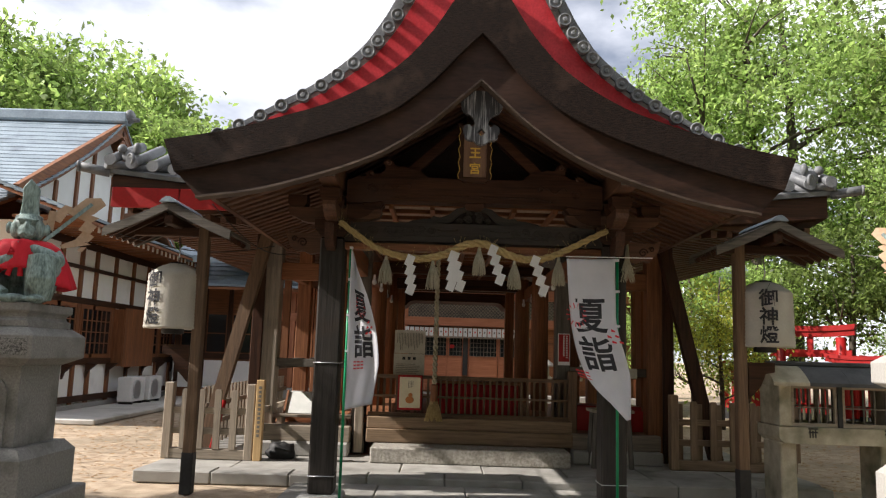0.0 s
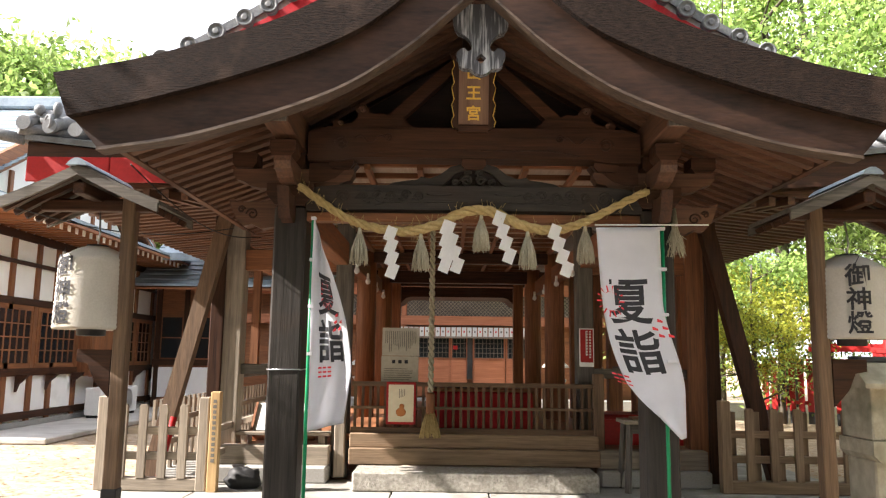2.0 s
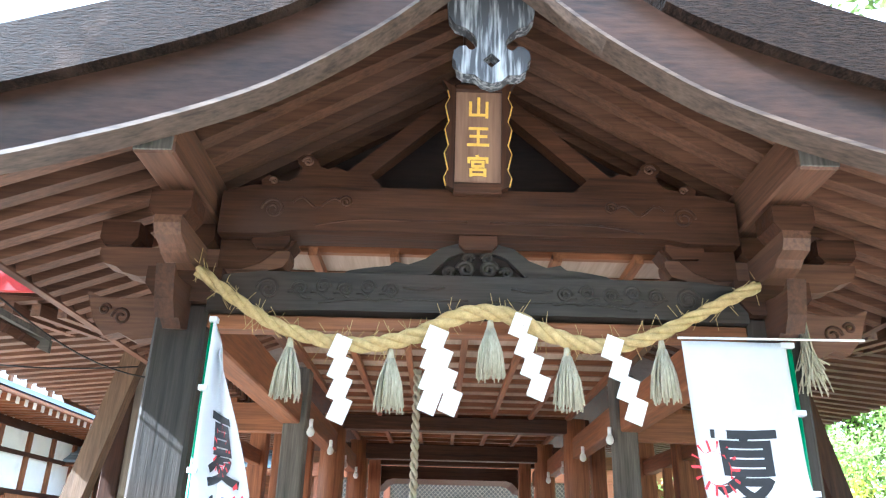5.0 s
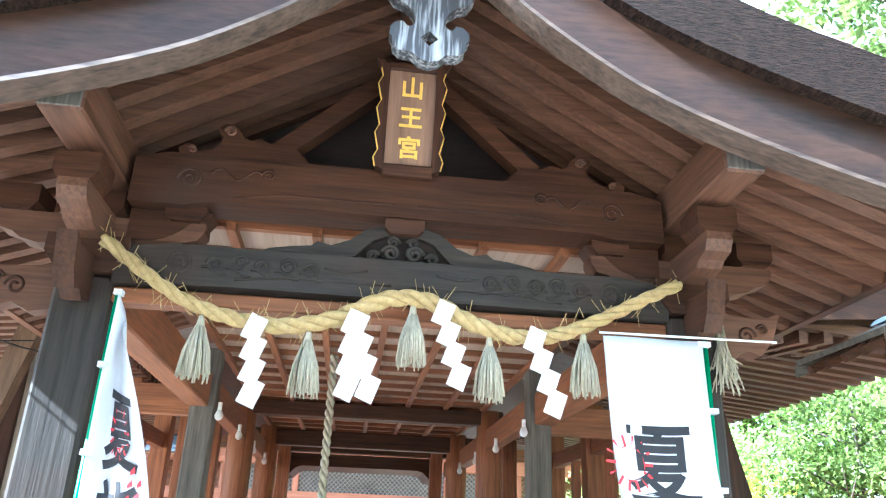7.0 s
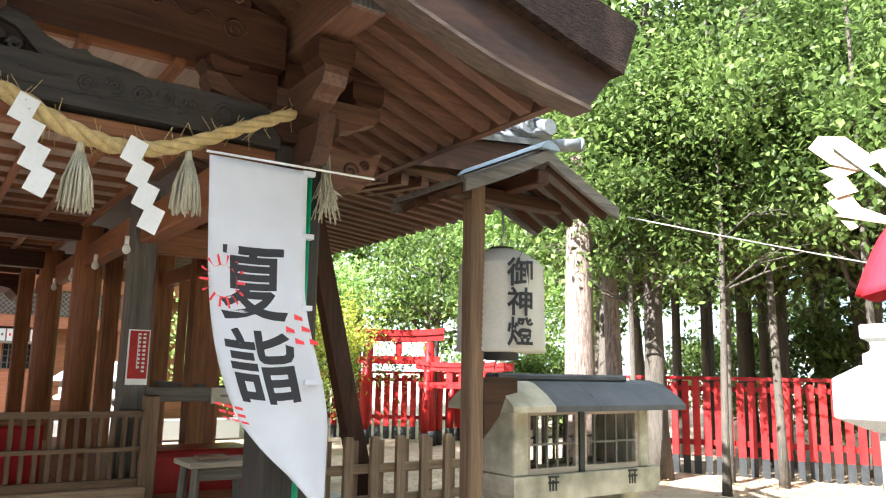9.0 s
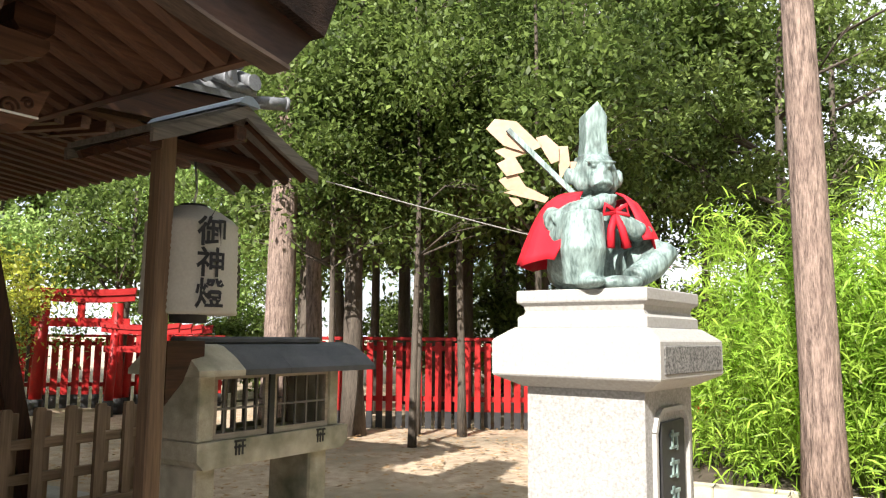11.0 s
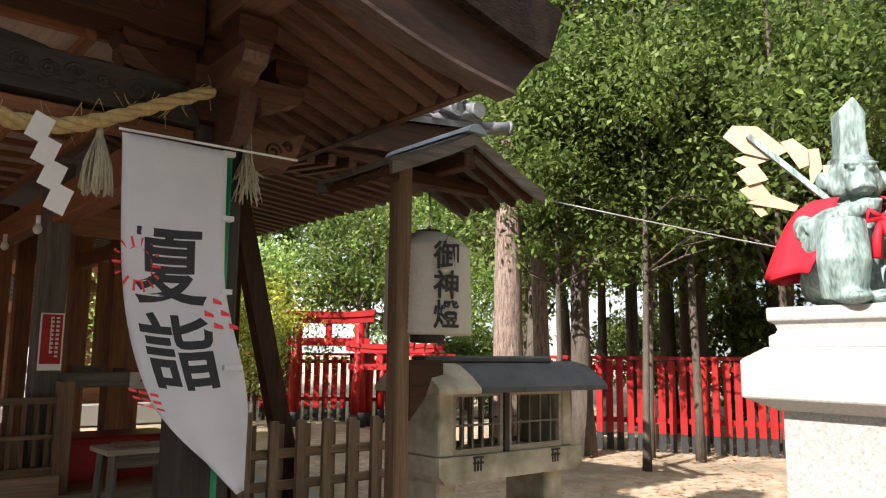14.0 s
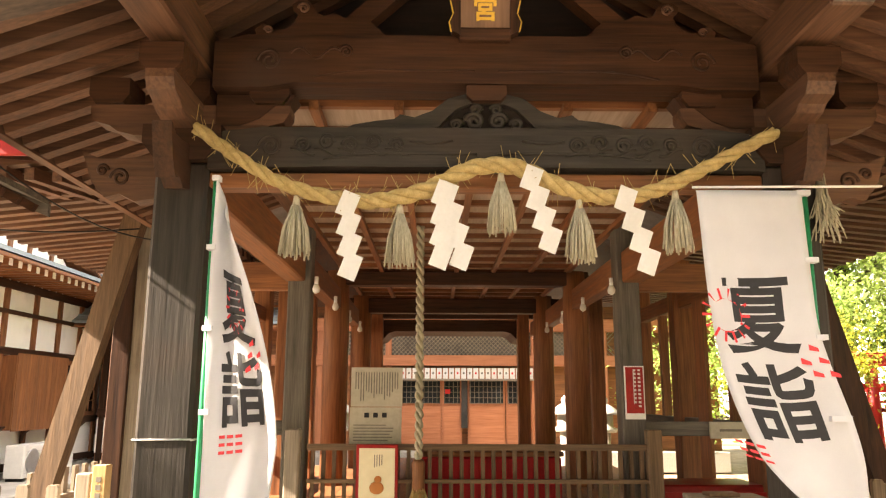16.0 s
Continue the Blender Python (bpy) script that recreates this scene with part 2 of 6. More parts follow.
# ---- shaping helpers ----
def part(name, bm, material, parent=None, label="", smooth=False):
    me = bpy.data.meshes.new(name)
    bm.normal_update()
    if smooth:
        for f in bm.faces:
            f.smooth = True
    bm.to_mesh(me)
    bm.free()
    me.materials.append(material)
    ob = new(name, me)
    ob.parent = parent
    if label:
        ob["label"] = label
    return ob


def thing(name, m, label, category, group="", kind=""):
    ob = new(name)
    ob.empty_display_size = 0.1
    ob.matrix_basis = m
    return tagged(ob, label, category, group, kind)


def setting(name, bm, material, label, category):
    return tagged(part(name, bm, material), label, category, "", "structure")


def box(bm, x0, x1, y0, y1, z0, z1, bevel=0.0, m=None):
    r = bmesh.ops.create_cube(bm, size=1.0)
    vs = r["verts"]
    for v in vs:
        v.co = Vector(((x0 + x1) / 2 + v.co.x * (x1 - x0), (y0 + y1) / 2 + v.co.y * (y1 - y0), (z0 + z1) / 2 + v.co.z * (z1 - z0)))
        if m:
            v.co = m @ v.co
    if bevel:
        es = list({e for v in vs for e in v.link_edges})
        bmesh.ops.bevel(bm, geom=es, offset=bevel, segments=1, affect="EDGES")
    return bm


def B(*a, **k):
    return box(bmesh.new(), *a, **k)


def stick(bm, p, q, w, h=None, r2=None, n=4, up=(0, 0, 1), bevel=0.0):
    """A bar from p to q: rectangular w x h, or round with n sides (radius w, at the end r2)."""
    p, q = Vector(p), Vector(q)
    d = (q - p).normalized()
    side = d.cross(Vector(up))
    if side.length < 1e-4:
        side = d.cross(Vector((0, 1, 0)))
    side.normalize()
    u2 = side.cross(d)
    if n == 4:
        h = h or w
        ring = [(-w / 2, -h / 2), (w / 2, -h / 2), (w / 2, h / 2), (-w / 2, h / 2)]
        s2 = 1.0
    else:
        ring = [(w * math.cos(i * math.tau / n), w * math.sin(i * math.tau / n)) for i in range(n)]
        s2 = 1.0 if r2 is None else r2 / w
    a = [bm.verts.new(p + side * i + u2 * j) for i, j in ring]
    b = [bm.verts.new(q + (side * i + u2 * j) * s2) for i, j in ring]
    bm.faces.new(a[::-1])
    bm.faces.new(b)
    fs = []
    for i in range(len(ring)):
        j = (i + 1) % len(ring)
        f = bm.faces.new((a[i], a[j], b[j], b[i]))
        f.smooth = n > 4
        fs.append(f)
    return bm


def tube(bm, pts, rad, n=8, caps=True):
    """A round tube through pts; rad is a number or one for each point."""
    pts = [Vector(p) for p in pts]
    rads = [rad] * len(pts) if isinstance(rad, (int, float)) else rad
    rings, side = [], None
    for i, p in enumerate(pts):
        d = (pts[min(i + 1, len(pts) - 1)] - pts[max(i - 1, 0)]).normalized()
        if side is None:
            side = d.orthogonal().normalized()
        side = (side - d * side.dot(d)).normalized()
        o = d.cross(side)
        rings.append([bm.verts.new(p + (side * math.cos(k * math.tau / n) + o * math.sin(k * math.tau / n)) * rads[i]) for k in range(n)])
    for a, b in zip(rings, rings[1:]):
        for k in range(n):
            j = (k + 1) % n
            bm.faces.new((a[k], a[j], b[j], b[k])).smooth = True
    if caps:
        bm.faces.new(rings[0][::-1])
        bm.faces.new(rings[-1])
    return bm


def lathe(bm, prof, c=(0, 0, 0), n=16, sx=1.0, sy=1.0, m=None):
    """Turns (radius, height) pairs round the z axis at c."""
    rings = []
    for r, z in prof:
        ring = []
        for k in range(n):
            a = k * math.tau / n
            v = Vector((c[0] + r * sx * math.cos(a), c[1] + r * sy * math.sin(a), c[2] + z))
            ring.append(bm.verts.new(m @ v if m else v))
        rings.append(ring)
    for a, b in zip(rings, rings[1:]):
        for k in range(n):
            j = (k + 1) % n
            bm.faces.new((a[k], a[j], b[j], b[k])).smooth = True
    bm.faces.new(rings[0][::-1])
    bm.faces.new(rings[-1])
    return bm


def slab(bm, pts, axis, a, b):
    """Extrudes a 2D outline: axis 'y' takes (x, z), 'x' takes (y, z), 'z' takes (x, y)."""
    def at(p, t):
        return {"y": (p[0], t, p[1]), "x": (t, p[0], p[1]), "z": (p[0], p[1], t)}[axis]
    u = [bm.verts.new(at(p, a)) for p in pts]
    v = [bm.verts.new(at(p, b)) for p in pts]
    f1, f2 = bm.faces.new(u), bm.faces.new(v[::-1])
    fs = [f1, f2]
    for i in range(len(pts)):
        j = (i + 1) % len(pts)
        fs.append(bm.faces.new((u[i], v[i], v[j], u[j])))
    bmesh.ops.recalc_face_normals(bm, faces=fs)
    return bm


def strip(bm, lower, upper, y0, y1):
    """A curved board: between two lists of (x, z) of the same length, from y0 to y1."""
    rows = []
    for (xa, za), (xb, zb) in zip(lower, upper):
        rows.append([bm.verts.new(c) for c in ((xa, y0, za), (xb, y0, zb), (xb, y1, zb), (xa, y1, za))])
    fs = [bm.faces.new(rows[0]), bm.faces.new(rows[-1][::-1])]
    for p, q in zip(rows, rows[1:]):
        for i in range(4):
            j = (i + 1) % 4
            fs.append(bm.faces.new((p[i], q[i], q[j], p[j])))
    bmesh.ops.recalc_face_normals(bm, faces=fs)
    return bm


def blob(bm, c, r, m=None, u=14, v=9):
    """A rounded lump with three radii."""
    res = bmesh.ops.create_uvsphere(bm, u_segments=u, v_segments=v, radius=1.0)
    for w in res["verts"]:
        w.co = Vector((w.co.x * r[0], w.co.y * r[1], w.co.z * r[2]))
        if m:
            w.co = m @ w.co
        w.co += Vector(c)
    for f in {f for w in res["verts"] for f in w.link_faces}:
        f.smooth = True
    return bm


def writing(text, size, material, parent, m, name="lettering", label="", thick=0.002, stretch=1.0, bold=0.0):
    """Letters as a flat mesh, centred, in the local x-y plane of m."""
    cu = bpy.data.curves.new("lettering", "FONT")
    cu.body, cu.size, cu.align_x, cu.align_y, cu.extrude, cu.offset = text, size, "CENTER", "CENTER", thick, bold
    cu.resolution_u = 3
    tmp = new("lettering_tmp", cu)
    bpy.context.view_layer.update()
    me = bpy.data.meshes.new_from_object(tmp.evaluated_get(bpy.context.evaluated_depsgraph_get()))
    bpy.data.objects.remove(tmp)
    bpy.data.curves.remove(cu)
    me.transform(m @ Matrix.Diagonal((1.0, stretch, 1.0, 1.0)))
    me.materials.clear()
    me.materials.append(material)
    ob = new(name, me)
    ob.parent = parent
    if label:
        ob["label"] = label
    return ob


def curve_at(table, u):
    """Smooth value of a table of (u, v) pairs."""
    for i in range(len(table) - 1):
        if u <= table[i + 1][0] or i == len(table) - 2:
            p0, p1, p2, p3 = table[max(i - 1, 0)], table[i], table[i + 1], table[min(i + 2, len(table) - 1)]
            h = p2[0] - p1[0]
            t = (u - p1[0]) / h
            m1 = (p2[1] - p0[1]) / max(p2[0] - p0[0], 1e-6) * h
            m2 = (p3[1] - p1[1]) / max(p3[0] - p1[0], 1e-6) * h
            return (2 * t ** 3 - 3 * t ** 2 + 1) * p1[1] + (t ** 3 - 2 * t ** 2 + t) * m1 + (-2 * t ** 3 + 3 * t ** 2) * p2[1] + (t ** 3 - t ** 2) * m2


FACE = pose(0, 0, 0, 90, 0, 0)     # letters that stand upright and face -y
CX = 0.32                          # the shrine's axis

# ---- ground ----
bm = bmesh.new()
bmesh.ops.create_grid(bm, x_segments=80, y_segments=80, size=1.0)
for v in bm.verts:
    d = Vector((v.co.x, v.co.y)) * 1.0
    f = d.length
    v.co = Vector((v.co.x * (40 + 560 * f * f), v.co.y * (40 + 560 * f * f) + 8, 0.0))
    v.co.z = -0.03 + 0.02 * noise.noise(v.co * 0.6)
    if v.co.z > -0.012:
        v.co.z = -0.012
setting("ground", bm, GROUND, "dry sandy earth ground with fallen leaves", "ground")


# ---- the porch with its curved gable ----
TOP = [(0, 5.45), (0.14, 5.2), (0.28, 4.95), (0.5, 4.6), (0.82, 4.25), (1.35, 3.92), (1.88, 3.73), (2.4, 3.58), (2.98, 3.47)]
MID = [(0, 4.62), (0.2, 4.42), (0.45, 4.14), (0.78, 3.86), (1.08, 3.7), (1.4, 3.57), (1.98, 3.38), (2.5, 3.24), (2.86, 3.16)]
LOW = [(0, 4.18), (0.22, 3.98), (0.45, 3.77), (0.7, 3.585), (0.95, 3.43), (1.25, 3.3), (1.6, 3.18), (2.1, 3.04), (2.66, 2.95)]


def both(table, n=26, start=0.0, lift=0.0, taper=0.0):
    """Points of a half curve and its mirror image, left to right."""
    end = table[-1][0]
    us = [start + (end - start) * i / n for i in range(n + 1)]
    half = [(u, curve_at(table, u) + lift * (1 - taper * (u / end) ** 1.4)) for u in us]
    return [(-u, z) for u, z in half[::-1]] + (half[1:] if start == 0 else half)


def edge(lift, taper, n=26):
    """The roof's top curve pushed out square to itself, thinning towards the tips, left to right."""
    end = TOP[-1][0]
    half = []
    for i in range(n + 1):
        u = end * i / n
        slope = (curve_at(TOP, min(u + 0.03, end)) - curve_at(TOP, max(u - 0.03, 0.0))) / (min(u + 0.03, end) - max(u - 0.03, 0.0))
        d, k = lift * (1 - taper * (u / end) ** 1.4), math.hypot(1, slope)
        half.append((u - slope / k * d, curve_at(TOP, u) + d / k) if i else (0.0, curve_at(TOP, 0.0) + d * k))
    return [(-x, z) for x, z in half[:0:-1]] + half


porch = thing("porch_roof", pose(CX, 0, 0), "curved gabled porch roof with dark barge boards and red edging", "roof", "", "structure")
PY0, PY1 = 6.88, 11.2
part("bark_edge", strip(bmesh.new(), both(MID), both(TOP), PY0, PY0 + 0.35), BARK_EDGE, porch, "thick dark layered bark edge")
part("barge_board", strip(bmesh.new(), both(LOW), both(MID, lift=0.02), PY0 + 0.07, PY0 + 0.17), HAFU, porch, "curved dark barge board")
part("barge_moulding", strip(bmesh.new(), both(LOW, lift=-0.022), both(LOW), PY0 + 0.045, PY0 + 0.19), HIGHLIGHT_EDGE, porch, "moulding along the board with a painted highlight")
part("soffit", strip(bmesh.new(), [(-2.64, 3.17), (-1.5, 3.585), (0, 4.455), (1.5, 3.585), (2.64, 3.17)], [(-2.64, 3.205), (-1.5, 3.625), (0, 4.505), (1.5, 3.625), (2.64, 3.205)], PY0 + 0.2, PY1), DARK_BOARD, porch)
part("roof_deck", strip(bmesh.new(), both(TOP, lift=-0.1), both(TOP, lift=-0.02), PY0 + 0.36, PY1 + 2.5), TILE, porch)
part("red_edging", strip(bmesh.new(), edge(0.0, 0.0), edge(0.48, 0.96), PY0 + 0.5, PY0 + 0.8), COPPER_RED, porch, "red sheet metal roof edging")
RAFT = [(0, 4.34), (1.5, 3.47), (2.62, 3.06)]


def raft(u):
    for (a, za), (b, zb) in zip(RAFT, RAFT[1:]):
        if u <= b:
            return za + (zb - za) * (u - a) / (b - a)
    return RAFT[-1][1]


for i in range(22):
    y = PY0 + 0.3 + i * 0.185
    for s in (-1, 1):
        for ua, ub in ((0.03, 1.5), (1.5, 2.62)):
            q = bmesh.new()
            stick(q, (s * ua, y, raft(ua) + 0.03), (s * ub, y, raft(ub) + 0.03), 0.085, 0.16)
            part("rafter", q, RAFTER[0], porch)
for s in (-1, 1):
    q = bmesh.new()
    stick(q, (s * 2.66, PY0 + 0.2, 3.09), (s * 2.66, PY1, 3.09), 0.06, 0.13)
    part("eave_board", q, RAFTER[1], porch)
    pu = part("purlin", B(s * 1.49 - 0.095, s * 1.49 + 0.095, 7.2, PY1, 3.23, 3.47, bevel=0.012), RAFTER[1], porch, "squared umber purlin")
    part("bare_end", B(s * 1.49 - 0.088, s * 1.49 + 0.088, 7.188, 7.199, 3.237, 3.463, bevel=0.004), GREY[2], pu, "bare grey end grain")
part("ridge_beam", B(-0.1, 0.1, PY0 + 0.2, PY1, 4.12, 4.36, bevel=0.012), WOOD[1], porch)
# verge tiles with round ends along the roof edge
u = 0.2
while u < 2.95:
    z = curve_at(TOP, u)
    slope = (curve_at(TOP, min(u + 0.03, 2.98)) - curve_at(TOP, u - 0.03)) / 0.06
    for s in (-1, 1):
        nx, nz = -slope * s, 1.0
        k = 1 / math.hypot(nx, nz)
        p = Vector((s * u, PY0 + 0.48, z)) + Vector((nx * k, 0, nz * k)) * (0.54 * (1 - 0.97 * (u / 2.98) ** 1.4))
        q = bmesh.new()
        stick(q, p + Vector((0, -0.05, 0)), p + Vector((0, 0.7, 0)), 0.052, n=12)
        vt = part("verge_tile", q, TILE, porch)
        disc = Matrix.Translation(p + Vector((0, -0.05, 0))) @ pose(0, 0, 0, 90, 0, 0)
        q = lathe(bmesh.new(), [(0.07, 0), (0.072, 0.022), (0.066, 0.034), (0.056, 0.034), (0.05, 0.022), (0.034, 0.022)], n=18, m=disc)
        lathe(q, [(0.026, 0.02), (0.026, 0.032), (0.018, 0.036)], n=10, m=disc)
        part("end_disc", q, TILE, vt, "round tile end with a raised rim")
    u += 0.235 / math.hypot(1, slope)
part("verge_ridge", strip(bmesh.new(), edge(0.56, 0.95), edge(0.67, 0.92), PY0 + 0.5, PY0 + 0.95), TILE, porch, "grey tile roll over the verge")
part("tile_bed", strip(bmesh.new(), edge(0.47, 0.96), edge(0.57, 0.95), PY0 + 0.52, PY0 + 1.1), PALE_STONE, porch, "pale mortar bed under the tiles")

# carved pendant below the ridge
pend = thing("gable_pendant", pose(CX + 0.02, 7.2, -0.41), "carved weathered gable pendant with a diamond hole", "ornament", "", "structure")
side = [(0.0, 3.985), (0.045, 4.0), (0.075, 4.03), (0.13, 4.035), (0.16, 4.06), (0.165, 4.1), (0.18, 4.12), (0.175, 4.16), (0.15, 4.185), (0.12, 4.19), (0.105, 4.17), (0.09, 4.165), (0.07, 4.18), (0.065, 4.21), (0.08, 4.25), (0.12, 4.29), (0.17, 4.31), (0.2, 4.36), (0.21, 4.46), (0.15, 4.62), (0.0, 4.66)]
q = bmesh.new()
for s in (-1, 1):
    half = [(s * x, z) for x, z in side]
    slab(q, half[:1] + half[1:] + [(0.0, 4.15), (s * 0.04, 4.11), (0.0, 4.07)], "y", -0.09, -0.02)
part("board", q, mat("weathered_pendant", (0.045, 0.045, 0.05), (0.4, 0.41, 0.42), rough=0.65, scale=(26, 26, 2.2), fine=70, bump=0.4, spread=(0.47, 0.66)), pend)

# name plaque, leaning forward
plq = thing("name_plaque", pose(CX - 0.01, 7.8, 3.37, 9, 0, 0), "wooden name plaque with gilded characters in a carved frame", "plaque")
part("panel", B(-0.125, 0.125, -0.02, 0.02, 0.03, 0.56), PLAQUE_WOOD, plq)
for s in (-1, 1):
    q = bmesh.new()
    pts = [(s * 0.122, 0.0)]
    for k in range(13):
        pts.append((s * (0.165 + 0.012 * math.sin(k * 2.1)), 0.02 + k * 0.045))
    pts += [(s * 0.2, 0.62), (s * 0.122, 0.57)]
    slab(q, pts, "y", -0.045, 0.03)
    part("frame_side", q, WOOD[2], plq, "scalloped frame with a gilt edge")
    q = bmesh.new()
    for k in range(12):
        stick(q, (s * (0.168 + 0.012 * math.sin(k * 2.1)), -0.03, 0.02 + k * 0.045), (s * (0.168 + 0.012 * math.sin((k + 1) * 2.1)), -0.03, 0.02 + (k + 1) * 0.045), 0.007)
    part("gilt_edge", q, GOLD, plq)
for z0, z1 in ((-0.02, 0.04), (0.555, 0.6)):
    part("frame_rail", B(-0.13, 0.13, -0.04, 0.025, z0, z1, bevel=0.008), WOOD[0], plq)
for k, ch in enumerate("山王宮"):
    writing(ch, 0.125, GOLD, plq, Matrix.Translation((0, -0.026, 0.455 - k * 0.165)) @ FACE, "character", bold=0.003)

# pillars, base stones, brackets
for s in (-1, 1):
    p = thing("porch_pillar", pose(CX + s * 1.49, 8.0, 0), "square weathered dark timber pillar on a stone base", "pillar", "porch pillars", "structure")
    part("shaft", B(-0.13, 0.13, -0.13, 0.13, 0.1, 2.74, bevel=0.018), POLE[2], p)
    part("base_stone", B(-0.22, 0.22, -0.22, 0.22, -0.02, 0.1, bevel=0.02), STONE, p)
    for z in (1.42, 0.28):
        q = bmesh.new()
        for a, b in (((-0.134, -0.134), (0.134, -0.134)), ((0.134, -0.134), (0.134, 0.134)), ((0.134, 0.134), (-0.134, 0.134)), ((-0.134, 0.134), (-0.134, -0.134))):
            stick(q, (*a, z), (*b, z + 0.004), 0.005, n=6)
        part("wire", q, METAL, p, "thin tie wire")
    # stacked bracket blocks
    part("capital", slab(bmesh.new(), [(-0.12, 2.74), (0.12, 2.74), (0.19, 2.83), (0.19, 2.92), (-0.19, 2.92), (-0.19, 2.83)], "y", -0.17, 0.17), WOOD[0], p, "flared bracket block")
    for ax in ("x", "y"):
        prof = [(-0.5, 3.02), (-0.47, 2.97), (-0.4, 2.95), (-0.36, 2.92), (-0.28, 2.9), (-0.2, 2.9), (0.2, 2.9), (0.28, 2.9), (0.36, 2.92), (0.4, 2.95), (0.47, 2.97), (0.5, 3.02), (0.5, 3.06), (-0.5, 3.06)]
        part("bracket_arm", slab(bmesh.new(), prof, "y" if ax == "x" else "x", -0.065, 0.065), RAFTER[0 if ax == "x" else 1], p, "carved bracket arm")
    for dx, dy in ((-0.4, 0), (0.4, 0), (0, -0.4), (0, 0)):
        q = slab(bmesh.new(), [(dx - 0.07, 3.06), (dx + 0.07, 3.06), (dx + 0.1, 3.1), (dx + 0.1, 3.19), (dx - 0.1, 3.19), (dx - 0.1, 3.1)], "y", dy - 0.1, dy + 0.1)
        part("bearing_block", q, WOOD[0], p)
    # carved nosing pointing forward and outward
    nose = [(0, 2.58), (0.12, 2.56), (0.2, 2.6), (0.27, 2.58), (0.34, 2.66), (0.4, 2.82), (0.31, 2.78), (0.2, 2.78), (0, 2.8)]
    part("nosing", slab(bmesh.new(), [(s * (0.13 + a), z) for a, z in nose], "y", -0.05, 0.05), RAFTER[0], p, "carved beam nosing")
    q = bmesh.new()
    for cx_, cz_, r_, tn in ((0.2, 2.68, 0.05, s), (0.29, 2.72, 0.03, -s)):
        pts = [(s * (0.13 + cx_) + tn * r_ * (1 - 0.8 * k / 18) * math.cos(k * 0.5), -0.05, cz_ + r_ * (1 - 0.8 * k / 18) * math.sin(k * 0.5)) for k in range(19)]
        tube(q, pts, 0.009, n=5)
    part("nosing_scroll", q, WOOD[0], p, "carved scroll line")
    part("nosing", slab(bmesh.new(), [(-0.13 - a * 0.75, z + 0.02) for a, z in nose], "x", -0.045, 0.045), WOOD[1], p, "carved beam nosing")
    part("inner_scroll", slab(bmesh.new(), [(-s * (0.13 + a), z) for a, z in ((0, 2.95), (0.12, 2.95), (0.22, 2.99), (0.3, 3.06), (0.36, 3.06), (0.4, 3.115), (0, 3.115))], "y", -0.07, 0.07), WOOD[0], p, "scrolled corbel")


def spiral(bm, cx, cz, r, y, turn=1, w=0.008, n=26):
    pts = []
    for k in range(n):
        a = k / n * 3.4 * math.pi
        rr = r * (1 - k / n * 0.85)
        pts.append((cx + turn * rr * math.cos(a), y, cz + rr * math.sin(a)))
    return tube(bm, pts, w * 1.3, n=5)


beams = thing("porch_beams", pose(CX, 7.95, 0), "carved dark timber tie beams of the porch", "beam", "", "structure")
arch = [(-1.36, 3.12), (-1.1, 3.12), (-0.95, 3.145), (0.95, 3.145), (1.1, 3.12), (1.36, 3.12), (1.36, 3.36), (1.2, 3.4), (-1.2, 3.4), (-1.36, 3.36)]
part("upper_beam", slab(bmesh.new(), arch, "y", -0.11, 0.11), WOOD[0], beams)
part("lower_beam", slab(bmesh.new(), [(-1.36, 2.7), (-0.8, 2.715), (0.8, 2.715), (1.36, 2.7), (1.36, 2.885), (1.1, 2.915), (-1.1, 2.915), (-1.36, 2.885)], "y", -0.1, 0.1), POLE[0], beams)
part("nageshi", B(-1.36, 1.36, -0.06, 0.06, 2.62, 2.695, bevel=0.008), BROWN[0], beams, "reddish batten below the beam")
for s in (-1, 1):
    q = bmesh.new()
    spiral(q, s * 1.08, 3.26, 0.062, -0.112, s, w=0.006)
    spiral(q, s * 0.7, 3.31, 0.034, -0.112, s, w=0.006)
    tube(q, [(s * (0.86 - k * 0.05), -0.112, 3.17 + 0.04 * math.sin(min(k, 6) / 6 * 1.57)) for k in range(17)], 0.006, n=5)
    tube(q, [(s * (0.98 - k * 0.025), -0.112, 3.3 + 0.03 * math.sin(k * 0.9)) for k in range(11)], 0.007, n=5)
    part("upper_carving", q, WOOD[0], beams, "carved scrolls on the upper beam")
    q = bmesh.new()
    spiral(q, s * 1.06, 2.815, 0.06, -0.102, s, w=0.007)
    for k in range(5):
        c_ = s * (0.9 - k * 0.115)
        spiral(q, c_, 2.825 + 0.014 * (k % 2), 0.042, -0.102, -s if k % 2 else s, w=0.006, n=18)
        tube(q, [(c_ + s * 0.03 * i, -0.102, 2.79 + 0.02 * math.sin(i * 1.1)) for i in range(-2, 3)], 0.006, n=5)
    tube(q, [(s * (0.38 - k * 0.03), -0.102, 2.845 - 0.012 * math.sin(k * 0.5)) for k in range(8)], 0.007, n=5)
    tube(q, [(s * (0.8 - k * 0.05), -0.102, 2.75 + 0.03 * math.sin(min(k, 6) / 6 * 1.57)) for k in range(16)], 0.006, n=5)
    part("lower_carving", q, POLE[0], beams, "carved scrolls on the lower beam")
